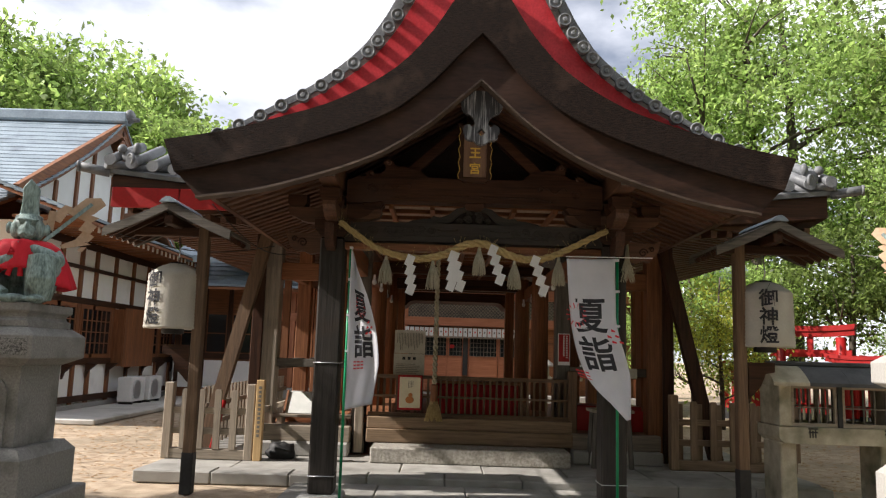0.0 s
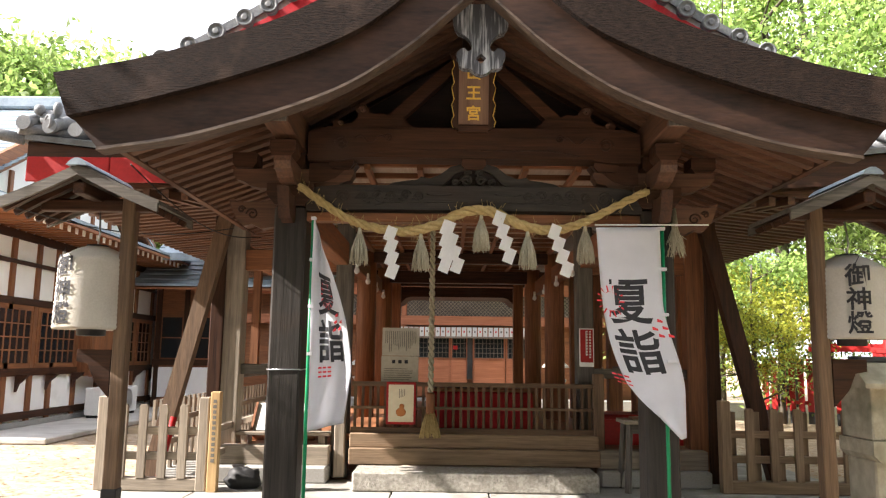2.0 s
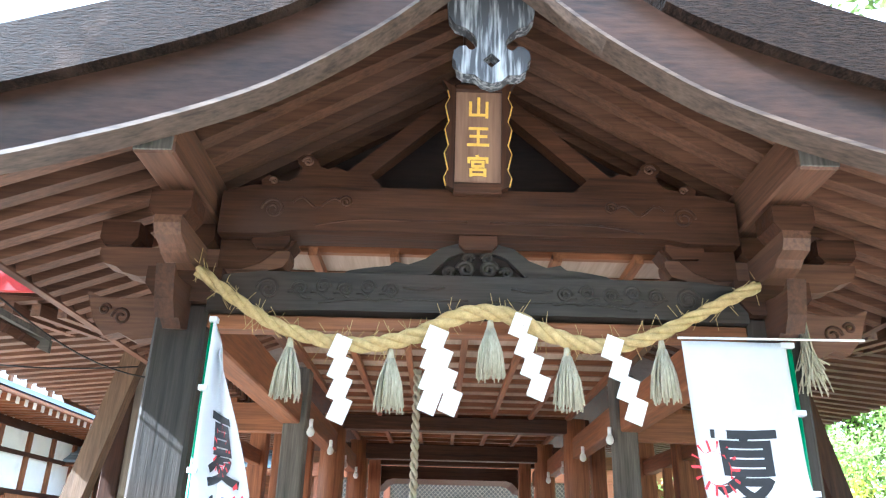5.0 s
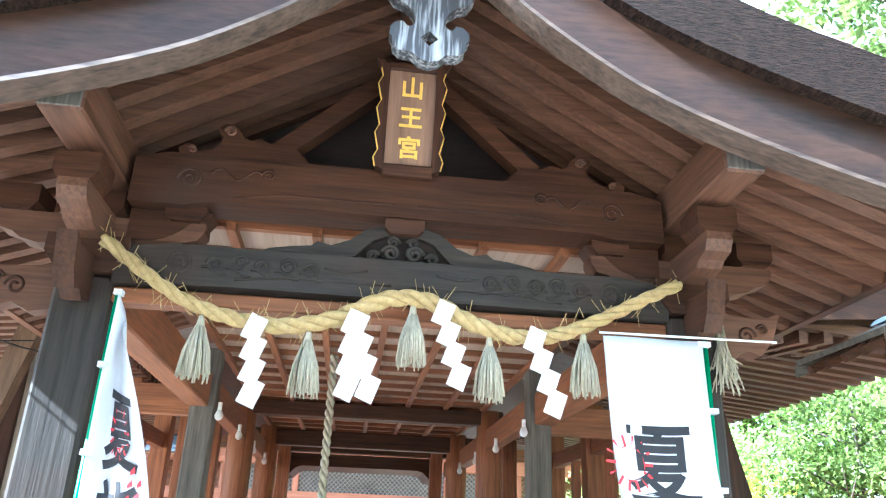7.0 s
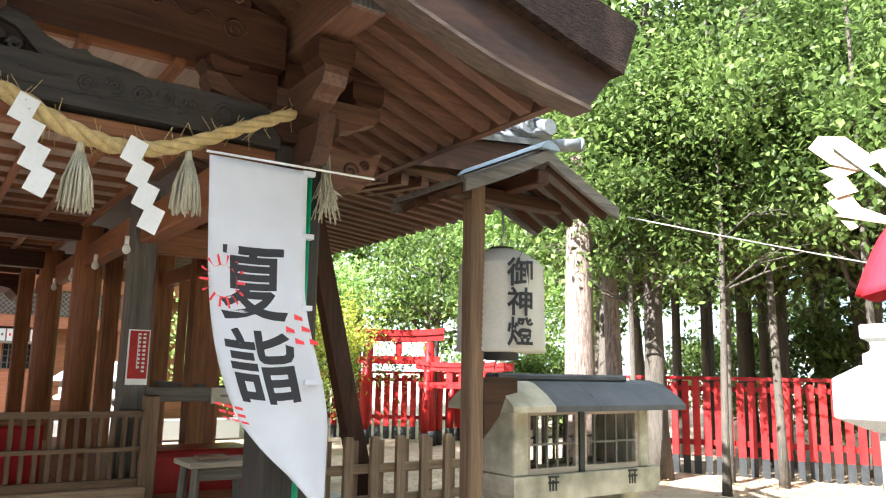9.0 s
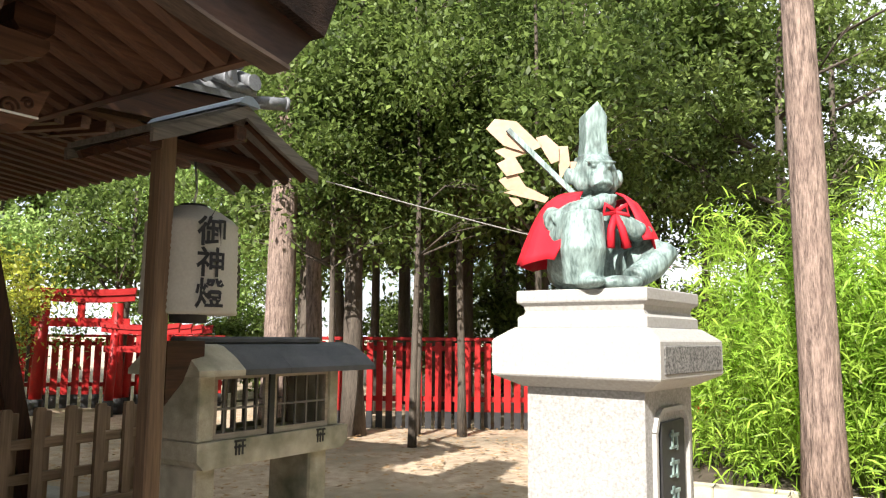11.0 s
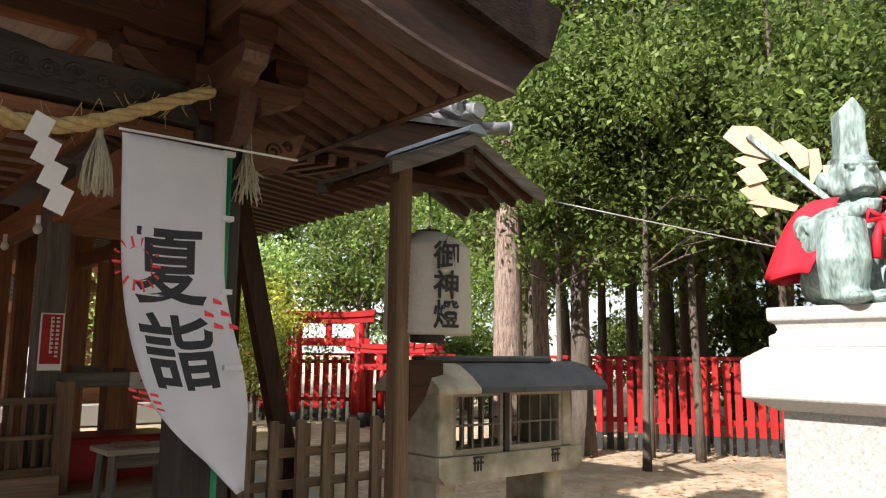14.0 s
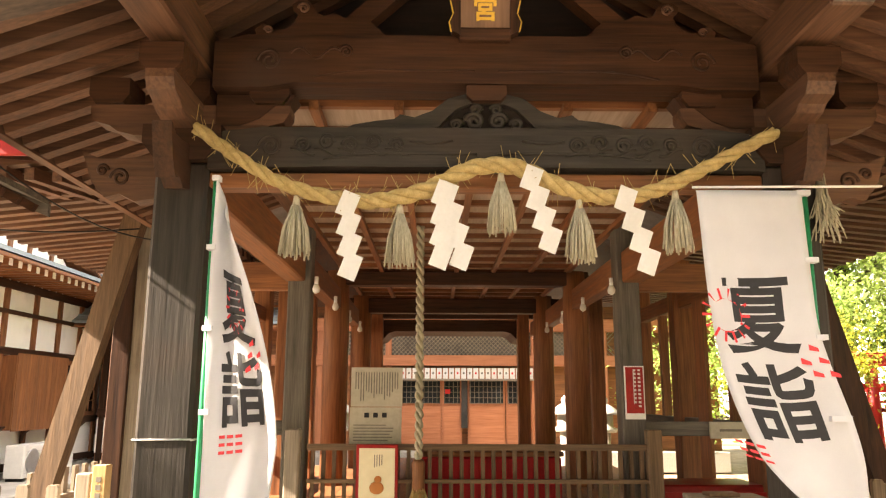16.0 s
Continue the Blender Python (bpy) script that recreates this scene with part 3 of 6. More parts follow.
# frog-leg strut between the beams
q = bmesh.new()
outer = [(0.0, 3.115), (0.1, 3.11), (0.19, 3.085), (0.27, 3.02), (0.36, 2.985), (0.43, 3.0), (0.46, 2.975), (0.55, 2.965), (0.66, 2.945), (0.72, 2.915)]
inner = [(0.0, 3.06), (0.09, 3.055), (0.15, 3.03), (0.2, 2.98), (0.24, 2.935), (0.28, 2.925), (0.36, 2.92), (0.46, 2.917), (0.56, 2.916), (0.7, 2.914)]
for s in (-1, 1):
    strip(q, [(s * x, z) for x, z in inner], [(s * x, z) for x, z in outer], -0.06, 0.02)
part("frog_leg_strut", q, POLE[0], beams, "carved frog-leg strut")
q = bmesh.new()
for s in (-1, 1):
    spiral(q, s * 0.06, 2.97, 0.045, -0.045, s, w=0.012)
    spiral(q, s * 0.15, 2.95, 0.03, -0.045, -s, w=0.01)
    spiral(q, s * 0.05, 3.03, 0.03, -0.045, -s, w=0.009)
part("openwork", q, POLE[0], beams, "openwork scrolls in the strut")
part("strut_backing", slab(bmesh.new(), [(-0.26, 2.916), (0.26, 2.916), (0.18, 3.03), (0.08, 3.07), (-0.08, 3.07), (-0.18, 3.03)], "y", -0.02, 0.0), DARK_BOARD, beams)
part("bearing_block", slab(bmesh.new(), [(-0.07, 3.06), (0.07, 3.06), (0.1, 3.09), (0.1, 3.14), (-0.1, 3.14), (-0.1, 3.09)], "y", -0.1, 0.06), WOOD[0], beams)
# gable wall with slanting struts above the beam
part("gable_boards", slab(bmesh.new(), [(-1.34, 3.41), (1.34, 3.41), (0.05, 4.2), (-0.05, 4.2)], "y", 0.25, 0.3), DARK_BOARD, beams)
for s in (-1, 1):
    q = bmesh.new()
    stick(q, (s * 0.72, -0.02, 3.44), (s * 0.12, -0.02, 4.0), 0.1, 0.1, up=(0, 1, 0))
    part("slanting_strut", q, WOOD[0], beams)
    cl = [(s * x, z) for x, z in ((0.5, 3.4), (1.16, 3.4), (1.17, 3.44), (1.13, 3.47), (1.09, 3.455), (1.07, 3.43), (1.01, 3.44), (0.97, 3.475), (0.955, 3.52), (0.98, 3.545), (0.985, 3.575), (0.955, 3.6), (0.91, 3.6), (0.875, 3.57), (0.86, 3.53), (0.82, 3.515), (0.77, 3.53), (0.71, 3.5), (0.6, 3.5))]
    cf = part("cloud_foot", slab(bmesh.new(), cl, "y", -0.09, 0.04), WOOD[0], beams, "cloud-shaped strut foot")
    q = bmesh.new()
    spiral(q, s * 0.925, 3.555, 0.03, -0.092, s, w=0.006, n=16)
    spiral(q, s * 1.1, 3.435, 0.022, -0.092, s, w=0.005, n=14)
    part("curl", q, RAFTER[0], cf, "carved curl")
    part("side_beam", B(s * 1.49 - 0.09, s * 1.49 + 0.09, 0.2, 3.1, 2.62, 2.9, bevel=0.012), BROWN[1], beams, "beam running back to the hall")

# ceiling of battens and pale boards behind the porch
q = bmesh.new()
box(q, CX - 1.42, CX + 1.42, 8.08, 17.5, 3.2, 3.23)
setting("ceiling", q, CEIL[1], "pale unpainted boarded ceiling", "ceiling")
bat = thing("ceiling_battens", pose(CX, 0, 0), "reddish timber lattice under the boarded ceiling", "ceiling", "", "structure")
y = 8.2
while y < 17.4:
    part("cross_batten", B(-1.42, 1.42, y - 0.022, y + 0.022, 3.155, 3.2), BROWN[0], bat)
    y += 0.42
for k in range(7):
    x = -1.35 + k * 0.45
    part("long_batten", B(x - 0.025, x + 0.025, 8.1, 17.4, 3.105, 3.154), BROWN[1], bat)

# sacred rope, twisted from three strands
ROPE = [(-1.41, 2.89), (-1.2, 2.74), (-1.0, 2.62), (-0.78, 2.55), (-0.55, 2.525), (-0.3, 2.58), (-0.1, 2.68), (0.02, 2.705), (0.15, 2.69), (0.35, 2.6), (0.56, 2.55), (0.75, 2.57), (0.95, 2.65), (1.2, 2.78), (1.4, 2.88)]
rope = thing("sacred_rope", pose(CX, 7.79, 0), "thick twisted rice-straw rope hung between the pillars", "rope")
N = 260
mids = [Vector((-1.41 + 2.81 * k / N, 0.0, curve_at(ROPE, -1.41 + 2.81 * k / N))) for k in range(N + 1)]
for j in range(3):
    pts = []
    for k, p in enumerate(mids):
        d = (mids[min(k + 1, N)] - mids[max(k - 1, 0)]).normalized()
        o = Vector((0, 1, 0)).cross(d)
        thick = 0.62 + 0.38 * math.sin(math.pi * min(max(k / N, 0.12), 0.88))
        a = k * 0.245 + j * math.tau / 3
        pts.append(p + (o * math.cos(a) + Vector((0, 1, 0)) * math.sin(a)) * 0.021 * thick)
    part("strand", tube(bmesh.new(), pts, [0.0235 * (0.62 + 0.38 * math.sin(math.pi * min(max(k / N, 0.12), 0.88))) for k in range(N + 1)], n=8), STRAW, rope)
rng = random.Random(4)
q = bmesh.new()
for k in range(200):
    p = mids[rng.randrange(N)]
    a = rng.uniform(0, math.tau)
    d = Vector((rng.uniform(-1, 1), math.cos(a) * 0.7, math.sin(a)))
    stick(q, p + Vector((0, math.cos(a), math.sin(a))) * 0.04, p + Vector((0, math.cos(a), math.sin(a))) * 0.04 + d.normalized() * rng.uniform(0.03, 0.085), 0.0016, n=3)
tagged(part("loose_straw", q, STRAW, rope, "loose straw ends"), kind="stuff")


def tassel(u, z, length, group):
    t = thing("straw_tassel", pose(CX + u, 7.79, z), "grey dried straw tassel hanging from the rope", "tassel", group)
    part("knot", lathe(bmesh.new(), [(0.012, 0.0), (0.016, -0.02), (0.02, -0.05), (0.026, -0.075)][::-1], n=8), OLD_STRAW, t)
    bm = bmesh.new()
    for k in range(70):
        a, r = rng.uniform(0, math.tau), rng.uniform(0.3, 1) ** 0.5
        top = Vector((math.cos(a) * 0.02 * r, math.sin(a) * 0.02 * r, -0.05))
        bot = Vector((math.cos(a) * 0.075 * r, math.sin(a) * 0.06 * r, -length + rng.uniform(-0.02, 0.03)))
        mid = (top + bot) / 2 + Vector((math.cos(a) * 0.012, math.sin(a) * 0.012, 0))
        tube(bm, [top, mid, bot], 0.0045, n=4)
    tagged(part("straw_fringe", bm, OLD_STRAW, t), kind="stuff")
    return t


for u in (-0.91, -0.42, 0.06, 0.43, 0.89):
    tassel(u, curve_at(ROPE, u) - 0.035, 0.29, "tassels on the rope")


def shide(u, z, lean, twin):
    t = thing("paper_streamer", pose(CX + u, 7.74, z, 0, 0, 0), "white zigzag folded paper streamer on the rope", "paper streamer", "paper streamers on the rope")
    runs = [(0.0, lean)] + ([(-0.015, -0.03)] if twin else [])
    for k0, (off, ln) in enumerate(runs):
        bm = bmesh.new()
        x, zz = off, 0.0
        for k in range(4):
            w, h = 0.078, 0.112
            x0 = x + (ln + 0.02) * k / 3
            y0 = -0.004 * k - 0.012 * k0
            g_ = -0.02
            vs = [(x0 - w / 2 - g_, y0, zz + 0.018), (x0 + w / 2 - g_, y0, zz - 0.014), (x0 + w / 2 + g_, y0 - 0.006, zz - h - 0.014), (x0 - w / 2 + g_, y0 - 0.006, zz - h + 0.018)]
            a = [bm.verts.new(v) for v in vs]
            b = [bm.verts.new((v[0], v[1] + 0.003, v[2])) for v in vs]
            bm.faces.new(a[::-1])
            bm.faces.new(b)
            for i in range(4):
                bm.faces.new((a[i], a[(i + 1) % 4], b[(i + 1) % 4], b[i]))
            zz -= h * 0.88
        bmesh.ops.recalc_face_normals(bm, faces=bm.faces)
        part("fold_strip", bm, PAPER, t)
    return t


shide(-0.66, 2.55, 0.0, False)
shide(-0.2, 2.6, 0.05, True)
shide(0.2, 2.68, 0.06, False)
shide(0.64, 2.58, 0.07, False)
# straw tail tied outside the pillar
tail = thing("straw_rope_tail", pose(CX + 1.62, 7.84, 2.7), "loose straw tail of the rope on the pillar", "rope")
q = bmesh.new()
for k in range(60):
    a = rng.uniform(0, math.tau)
    tube(q, [(0.01 * math.cos(a), 0.01 * math.sin(a), 0.05), (0.025 * math.cos(a), 0.025 * math.sin(a), -0.12), (rng.uniform(-0.07, 0.09), rng.uniform(-0.06, 0.04), rng.uniform(-0.36, -0.2))], 0.003, n=4)
tagged(part("straw_fringe", q, OLD_STRAW, tail), kind="stuff")


# ---- banners ----
def banner(px, py, surf, name_label, seedn):
    """A cloth banner on a pole; surf(s, t) gives the cloth, s across from the pole, t down."""
    t = thing("banner", pose(px, py, 0), name_label, "banner", "banners at the pillars")
    q = bmesh.new()
    stick(q, (0, 0, 0.0), (0.0, 0, 2.62), 0.015, n=8)
    part("pole", q, GREEN_POLE, t, "green plastic pole")
    q = bmesh.new()
    ns, nt = 16, 40
    g = [[q.verts.new(surf(i / ns, j / nt)) for i in range(ns + 1)] for j in range(nt + 1)]
    for j in range(nt):
        for i in range(ns):
            q.faces.new((g[j][i], g[j + 1][i], g[j + 1][i + 1], g[j][i + 1])).smooth = True
    cloth = part("cloth", q, CLOTH, t, "white cloth with black and red print")
    so = cloth.modifiers.new("thick", "SOLIDIFY")
    so.thickness = 0.003

    def onto(ob, s0, t0, s1, t1, off):
        xs = [v.co.x for v in ob.data.vertices]
        ys = [v.co.y for v in ob.data.vertices]
        x0, x1, y0, y1 = min(xs), max(xs), min(ys), max(ys)
        for v in ob.data.vertices:
            s = s0 + (v.co.x - x0) / (x1 - x0) * (s1 - s0)
            tt = t0 + (y1 - v.co.y) / (y1 - y0) * (t1 - t0)
            e = 0.01
            p = surf(s, tt)
            nrm = (surf(s + e, tt) - p).cross(surf(s, tt + e) - p).normalized()
            if nrm.y > 0:
                nrm = -nrm
            v.co = p + nrm * (off + v.co.z)
    for ch, tt in (("夏", 0.36), ("詣", 0.59)):
        ob = writing(ch, 0.3, INK, cloth, Matrix.Identity(4), "character", thick=0.0, bold=0.006)
        bmm = bmesh.new()
        bmm.from_mesh(ob.data)
        bmesh.ops.triangulate(bmm, faces=bmm.faces)
        bmesh.ops.subdivide_edges(bmm, edges=[e for e in bmm.edges if e.calc_length() > 0.06], cuts=2)
        bmm.to_mesh(ob.data)
        bmm.free()
        onto(ob, seedn[0], tt - 0.11, seedn[1], tt + 0.1, 0.004)
    # printed sun: rays round a disc, and small red marks
    q = bmesh.new()
    for k in range(14):
        a = k / 14 * math.tau
        c, s_ = math.cos(a), math.sin(a)
        q.faces.new([q.verts.new((c * r - s_ * w, s_ * r + c * w, 0)) for r, w in ((0.6, -0.05), (1.0, -0.05), (1.0, 0.05), (0.6, 0.05))])
        c2, s2 = math.cos(a + math.tau / 14), math.sin(a + math.tau / 14)
        q.faces.new([q.verts.new((x_, y_, 0)) for x_, y_ in ((c * 0.6, s_ * 0.6), (c * 0.64, s_ * 0.64), (c2 * 0.64, s2 * 0.64), (c2 * 0.6, s2 * 0.6))])
    bmesh.ops.remove_doubles(q, verts=q.verts, dist=0.06)
    sunp = part("printed_sun", q, RED_INK, cloth, "printed red rising sun")
    onto(sunp, seedn[2] - 0.22, 0.28, seedn[2] + 0.22, 0.43, 0.004)
    for x0, y0 in ((0, 0), (0.5, 0.1), (0.2, 0.5), (0.75, 0.55), (0.4, 0.95)):
        q = bmesh.new()
        q.faces.new([q.verts.new((a, b, 0)) for a, b in ((0, 0), (0.3, 0.1), (0.28, 0.3), (0, 0.12))])
        f2 = part("printed_mark", q, RED_INK, cloth, "small red printed mark")
        s0 = seedn[1] - 0.25 + 0.286 * x0
        t0 = 0.54 - 0.08 * y0
        onto(f2, s0, t0 - 0.024, s0 + 0.085, t0, 0.006)
    q = bmesh.new()
    for i in range(3):
        for j in range(3):
            q.faces.new([q.verts.new((i * 1.2 + a, j * 1.2 + b, 0)) for a, b in ((0, 0), (0.9, 0), (0.9, 0.5), (0, 0.5))])
    f3 = part("printed_seal", q, RED_INK, cloth, "faint red printed lines")
    onto(f3, seedn[0], 0.71, seedn[0] + 0.3, 0.76, 0.004)
    for tt in (0.0, 0.2, 0.42, 0.64):
        p = surf(0.02, tt)
        part("loop", B(min(p.x, 0) - 0.012, max(p.x, 0) + 0.012, min(p.y, 0) - 0.008, max(p.y, 0) + 0.008, p.z - 0.022, p.z + 0.002), CLOTH, t)
    return t


def surf_r(s, t):
    # hangs open to the left of its pole, its foot blown back to the pole
    lx = -0.54 + 0.12 * t + 0.42 * t ** 4
    e_ = min(max((t - 0.35) / 0.45, 0.0), 1.0)
    rx = -0.03 + 0.15 * e_ * e_ * (3 - 2 * e_)
    x = rx + (lx - rx) * s
    y = -0.035 - 0.06 * t - 0.05 * math.sin(t * 5.0 + s * 2.2) * s - 0.025 * math.sin(s * 7 + t * 4) * t
    z = 2.575 - 1.62 * t - 0.07 * s * (1 - t) * 0.2 - 0.05 * math.sin(s * 3.1) * t + 0.18 * s * max(t - 0.75, 0) * 2
    return Vector((x, y, z))


def surf_l(s, t):
    w = 0.05 + 0.27 * math.sin(min(t * 1.35, 1.0) * math.pi / 2) - 0.06 * max(t - 0.75, 0) * 4
    x = 0.01 + w * s + 0.03 * t * 0.2
    y = -0.03 + 0.2 * s * (1 - s) * 1.2 - 0.12 * s * math.sin(t * 4.5) - 0.02 * math.sin(s * 9 + t * 6)
    z = 2.62 - 1.66 * t - 0.2 * s * (1 - t) ** 2 + 0.06 * s * t
    return Vector((x, y, z))


br = banner(CX + 1.5, 7.78, surf_r, "white festival banner with black characters on green pole", (0.9, 0.2, 0.86))
q = bmesh.new()
stick(q, (-0.54, -0.03, 2.59), (0.36, -0.03, 2.6), 0.006, n=6)
part("cross_rod", q, WHITE_PAINT, br, "white cross rod")
bl = banner(CX - 1.27, 7.72, surf_l, "white festival banner folded by wind on green pole", (0.2, 0.85, 0.5))

# ---- stone platform, step, hall floor ----
plat = tagged(thing("stone_platform", pose(0, 0, 0), "worn grey stone platform of large slabs", "platform"), kind="structure")
for i in range(9):
    x0 = -3.5 + i * 0.9
    part("edge_stone", B(x0 + 0.004, x0 + 0.896, 8.95, 9.35, -0.02, 0.12, bevel=0.014), PAVE, plat)
for j in range(5):
    for i in range(8):
        x0 = -3.5 + i * 1.02
        if j > 1 and -1.8 < x0 < 1.6:
            continue
        part("paving_slab", B(x0 + 0.005, x0 + 1.01, 9.36 + j * 0.75, 9.36 + j * 0.75 + 0.742, -0.02, 0.114 + 0.006 * ((i * 7 + j * 3) % 2), bevel=0.008), PAVE, plat)
fp = tagged(thing("front_paving", pose(0, 0, 0), "low stone paving slabs leading to the hall", "paving"), kind="structure")
for j in range(-5, 8):
    for i in range(4):
        x0 = CX - 1.95 + i * 0.98
        part("paving_slab", B(x0 + 0.004, x0 + 0.974, 1.0 + j * 0.99, 1.0 + j * 0.99 + 0.982, -0.03, 0.004 + 0.04 * (j > 6), bevel=0.01), PAVE, fp)
ROUGH_STONE = mat("hammered_granite", (0.22, 0.2, 0.17), (0.5, 0.47, 0.41), rough=0.9, scale=(28, 28, 28), fine=160, bump=1.0, spread=(0.36, 0.64), stain=(0.18, 0.16, 0.12), stain_at=(0.55, 0.8), stain_scale=4.0, distance=0.025)
setting("stone_step", B(-0.87, 1.75, 10.06, 10.56, 0.115, 0.32, bevel=0.018), ROUGH_STONE, "rough granite entrance step", "step")

hallf = tagged(thing("hall_floor", pose(CX, 0, 0), "raised timber hall floor with a stepped front sill", "floor"), kind="structure")
part("sill", B(-1.3, 1.55, 10.6, 10.78, 0.32, 0.5, bevel=0.01), SILL[0], hallf)
part("upper_sill", B(-1.3, 1.55, 10.66, 10.86, 0.5, 0.66, bevel=0.01), SILL[0], hallf)
for k in range(14):
    part("floor_plank", B(-1.5 + k * 0.214, -1.5 + k * 0.214 + 0.21, 10.862, 17.5, 0.56, 0.63), BROWN[1], hallf)
for s in (-1, 1):
    part("side_floor", B(s * 2.15 - 0.62, s * 2.15 + 0.62, 10.8, 17.5, 0.42, 0.5, bevel=0.01), BROWN[1], hallf, "lower side floor")
    part("side_sill", B(s * 2.15 - 0.62, s * 2.15 + 0.62, 10.62, 10.8, 0.3, 0.51, bevel=0.01), PALE[0], hallf)
    part("sill_stone", B(s * 2.15 - 0.62, s * 2.15 + 0.62, 10.5, 10.85, 0.115, 0.3, bevel=0.02), PALE_STONE, hallf)

# columns: square front row, round inner rows, square outer row
def column(x, y, r, round_, h, z0=0.12, mt=None):
    p = thing("hall_column", pose(CX + x, y, z0), "tall round brown timber column" if round_ else "square brown timber post of the hall", "column", "hall columns", "structure")
    if round_:
        part("shaft", lathe(bmesh.new(), [(r, 0), (r, h * 0.8), (r * 0.94, h)], n=20), mt or BROWN[2], p)
    else:
        part("shaft", B(-r, r, -r, r, 0, h, bevel=0.012), mt or BROWN[2], p)
    return p


for s in (-1, 1):
    column(s * 1.45, 11.0, 0.1, False, 3.0, mt=GREY[2])
    column(s * 1.44, 13.4, 0.15, True, 3.0)
    column(s * 1.36, 15.6, 0.15, True, 3.0)
    column(s * 1.25, 17.3, 0.1, False, 3.0)
    # left front post takes the paler timber, sun on it put into the colour
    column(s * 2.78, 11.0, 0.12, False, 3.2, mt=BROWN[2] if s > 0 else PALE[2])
    column(s * 2.78, 13.6, 0.12, False, 3.2)
    column(s * 2.78, 15.4, 0.12, False, 3.2)
    column(s * 2.1, 15.4, 0.1, False, 3.2)
    column(s * 2.1, 13.6, 0.08, False, 3.2)
    q = thing("hall_brace", pose(CX + s * 3.0, 10.6, 0.0), "leaning timber brace propping the hall eave", "brace", "eave braces")
    bmq = bmesh.new()
    stick(bmq, (s * 0.5, -0.1, 0.12), (-s * 0.16, 0.1, 3.15), 0.17, 0.14, up=(0, 1, 0))
    part("prop", bmq, LATTICE[2] if s < 0 else WOOD[2], q)
    part("post", B(-s * 0.05 - 0.08, -s * 0.05 + 0.08, 0.25, 0.41, 0.1, 3.2, bevel=0.01), WOOD[2], q)

ties = tagged(thing("hall_tie_beams", pose(CX, 0, 0), "brown timber tie beams and rails of the hall", "beam"), kind="structure")
for y, z0, z1 in ((13.4, 2.95, 3.12), (15.6, 2.86, 3.08), (17.3, 2.96, 3.1)):
    part("cross_beam", B(-1.6, 1.6, y - 0.09, y + 0.09, z0, z1, bevel=0.01), WOOD[0], ties)
prof = [(-1.25, 2.6), (-1.15, 2.62), (-1.05, 2.72), (-0.95, 2.75), (0.95, 2.75), (1.05, 2.72), (1.15, 2.62), (1.25, 2.6), (1.25, 2.95), (-1.25, 2.95)]
part("rainbow_beam", slab(bmesh.new(), prof, "y", 18.42, 17.38), WOOD[0], ties, "arched dark beam")
for s in (-1, 1):
    for z0, z1, mt in ((2.7, 2.9, BROWN), (1.25, 1.4, GREY)):
        part("side_beam", B(s * 2.78 - 0.06, s * 2.78 + 0.06, 11.1, 15.4, z0, z1, bevel=0.008), mt[1], ties)
    part("front_tie", B(s * 2.115 - 0.58, s * 2.115 + 0.58, 10.95, 11.05, 1.3, 1.42, bevel=0.008), GREY[0], ties)
    part("front_head", B(s * 2.115 - 0.58, s * 2.115 + 0.58, 10.94, 11.06, 2.55, 2.8, bevel=0.008), BROWN[0], ties)
    part("inner_beam", B(s * 1.45 - 0.07, s * 1.45 + 0.07, 11.1, 17.3, 2.66, 2.9, bevel=0.01), BROWN[1], ties)
    for k in range(3):
        yy = 12.0 + k * 2.3
        part("wall_stud", B(s * 2.78 - 0.05, s * 2.78 + 0.05, yy, yy + 0.1, 1.4, 2.7), BROWN[2], ties)
for k in (0, 3):
    part("side_panel", B(2.7 - 0.02, 2.7 + 0.02, 11.3 + k * 0.42, 11.62 + k * 0.42, 0.5, 2.7), BROWN[2], ties, "upright boards on the side")

# small electric bulbs under the inner beams
for s in (-1, 1):
    for k in range(6):
        b_ = thing("light_bulb", pose(CX + s * 1.3, 10.9 + k * 1.3, 2.55), "small frosted bulb in a white socket", "bulb", "bulbs under the beams")
        part("socket", lathe(bmesh.new(), [(0.018, 0.04), (0.018, 0.11)], n=8), WHITE_PAINT, b_)
        part("globe", lathe(bmesh.new(), [(0.01, -0.04), (0.03, -0.025), (0.036, 0.0), (0.026, 0.03), (0.016, 0.045)], n=10), PAPER, b_)

# balustrade across the entrance
rail = thing("entrance_balustrade", pose(CX, 10.75, 0.66), "low timber lattice balustrade across the hall entrance", "balustrade")
for z0, z1 in ((0.0, 0.06), (0.27, 0.3), (0.53, 0.58)):
    part("rail", B(-1.3, 1.5, -0.025, 0.025, z0, z1), LATTICE[0], rail)
for k in range(32):
    x = -1.26 + k * 0.088
    part("baluster", B(x - 0.016, x + 0.016, -0.03 + 0.06, 0.062, 0.06, 0.54), LATTICE[2], rail)
for x in (-1.42, 1.56):
    # left newel is paler than the right, standing in for sunlight
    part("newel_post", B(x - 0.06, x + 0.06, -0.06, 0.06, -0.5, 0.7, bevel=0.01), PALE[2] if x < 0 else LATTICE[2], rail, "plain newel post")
# red cloth-covered offering box behind it
ob_ = thing("offering_box", pose(CX + 0.22, 11.1, 0.63), "offering box draped with dark red cloth", "offering box")
part("box", B(-0.6, 0.6, -0.2, 0.3, 0.0, 0.5, bevel=0.02), mat("dark_red_cloth", (0.34, 0.012, 0.016), (0.5, 0.02, 0.026), rough=0.8, fine=80, bump=0.2), ob_)
part("slatted_top", B(-0.62, 0.62, -0.22, 0.32, 0.5, 0.54, bevel=0.01), BROWN[0], ob_)

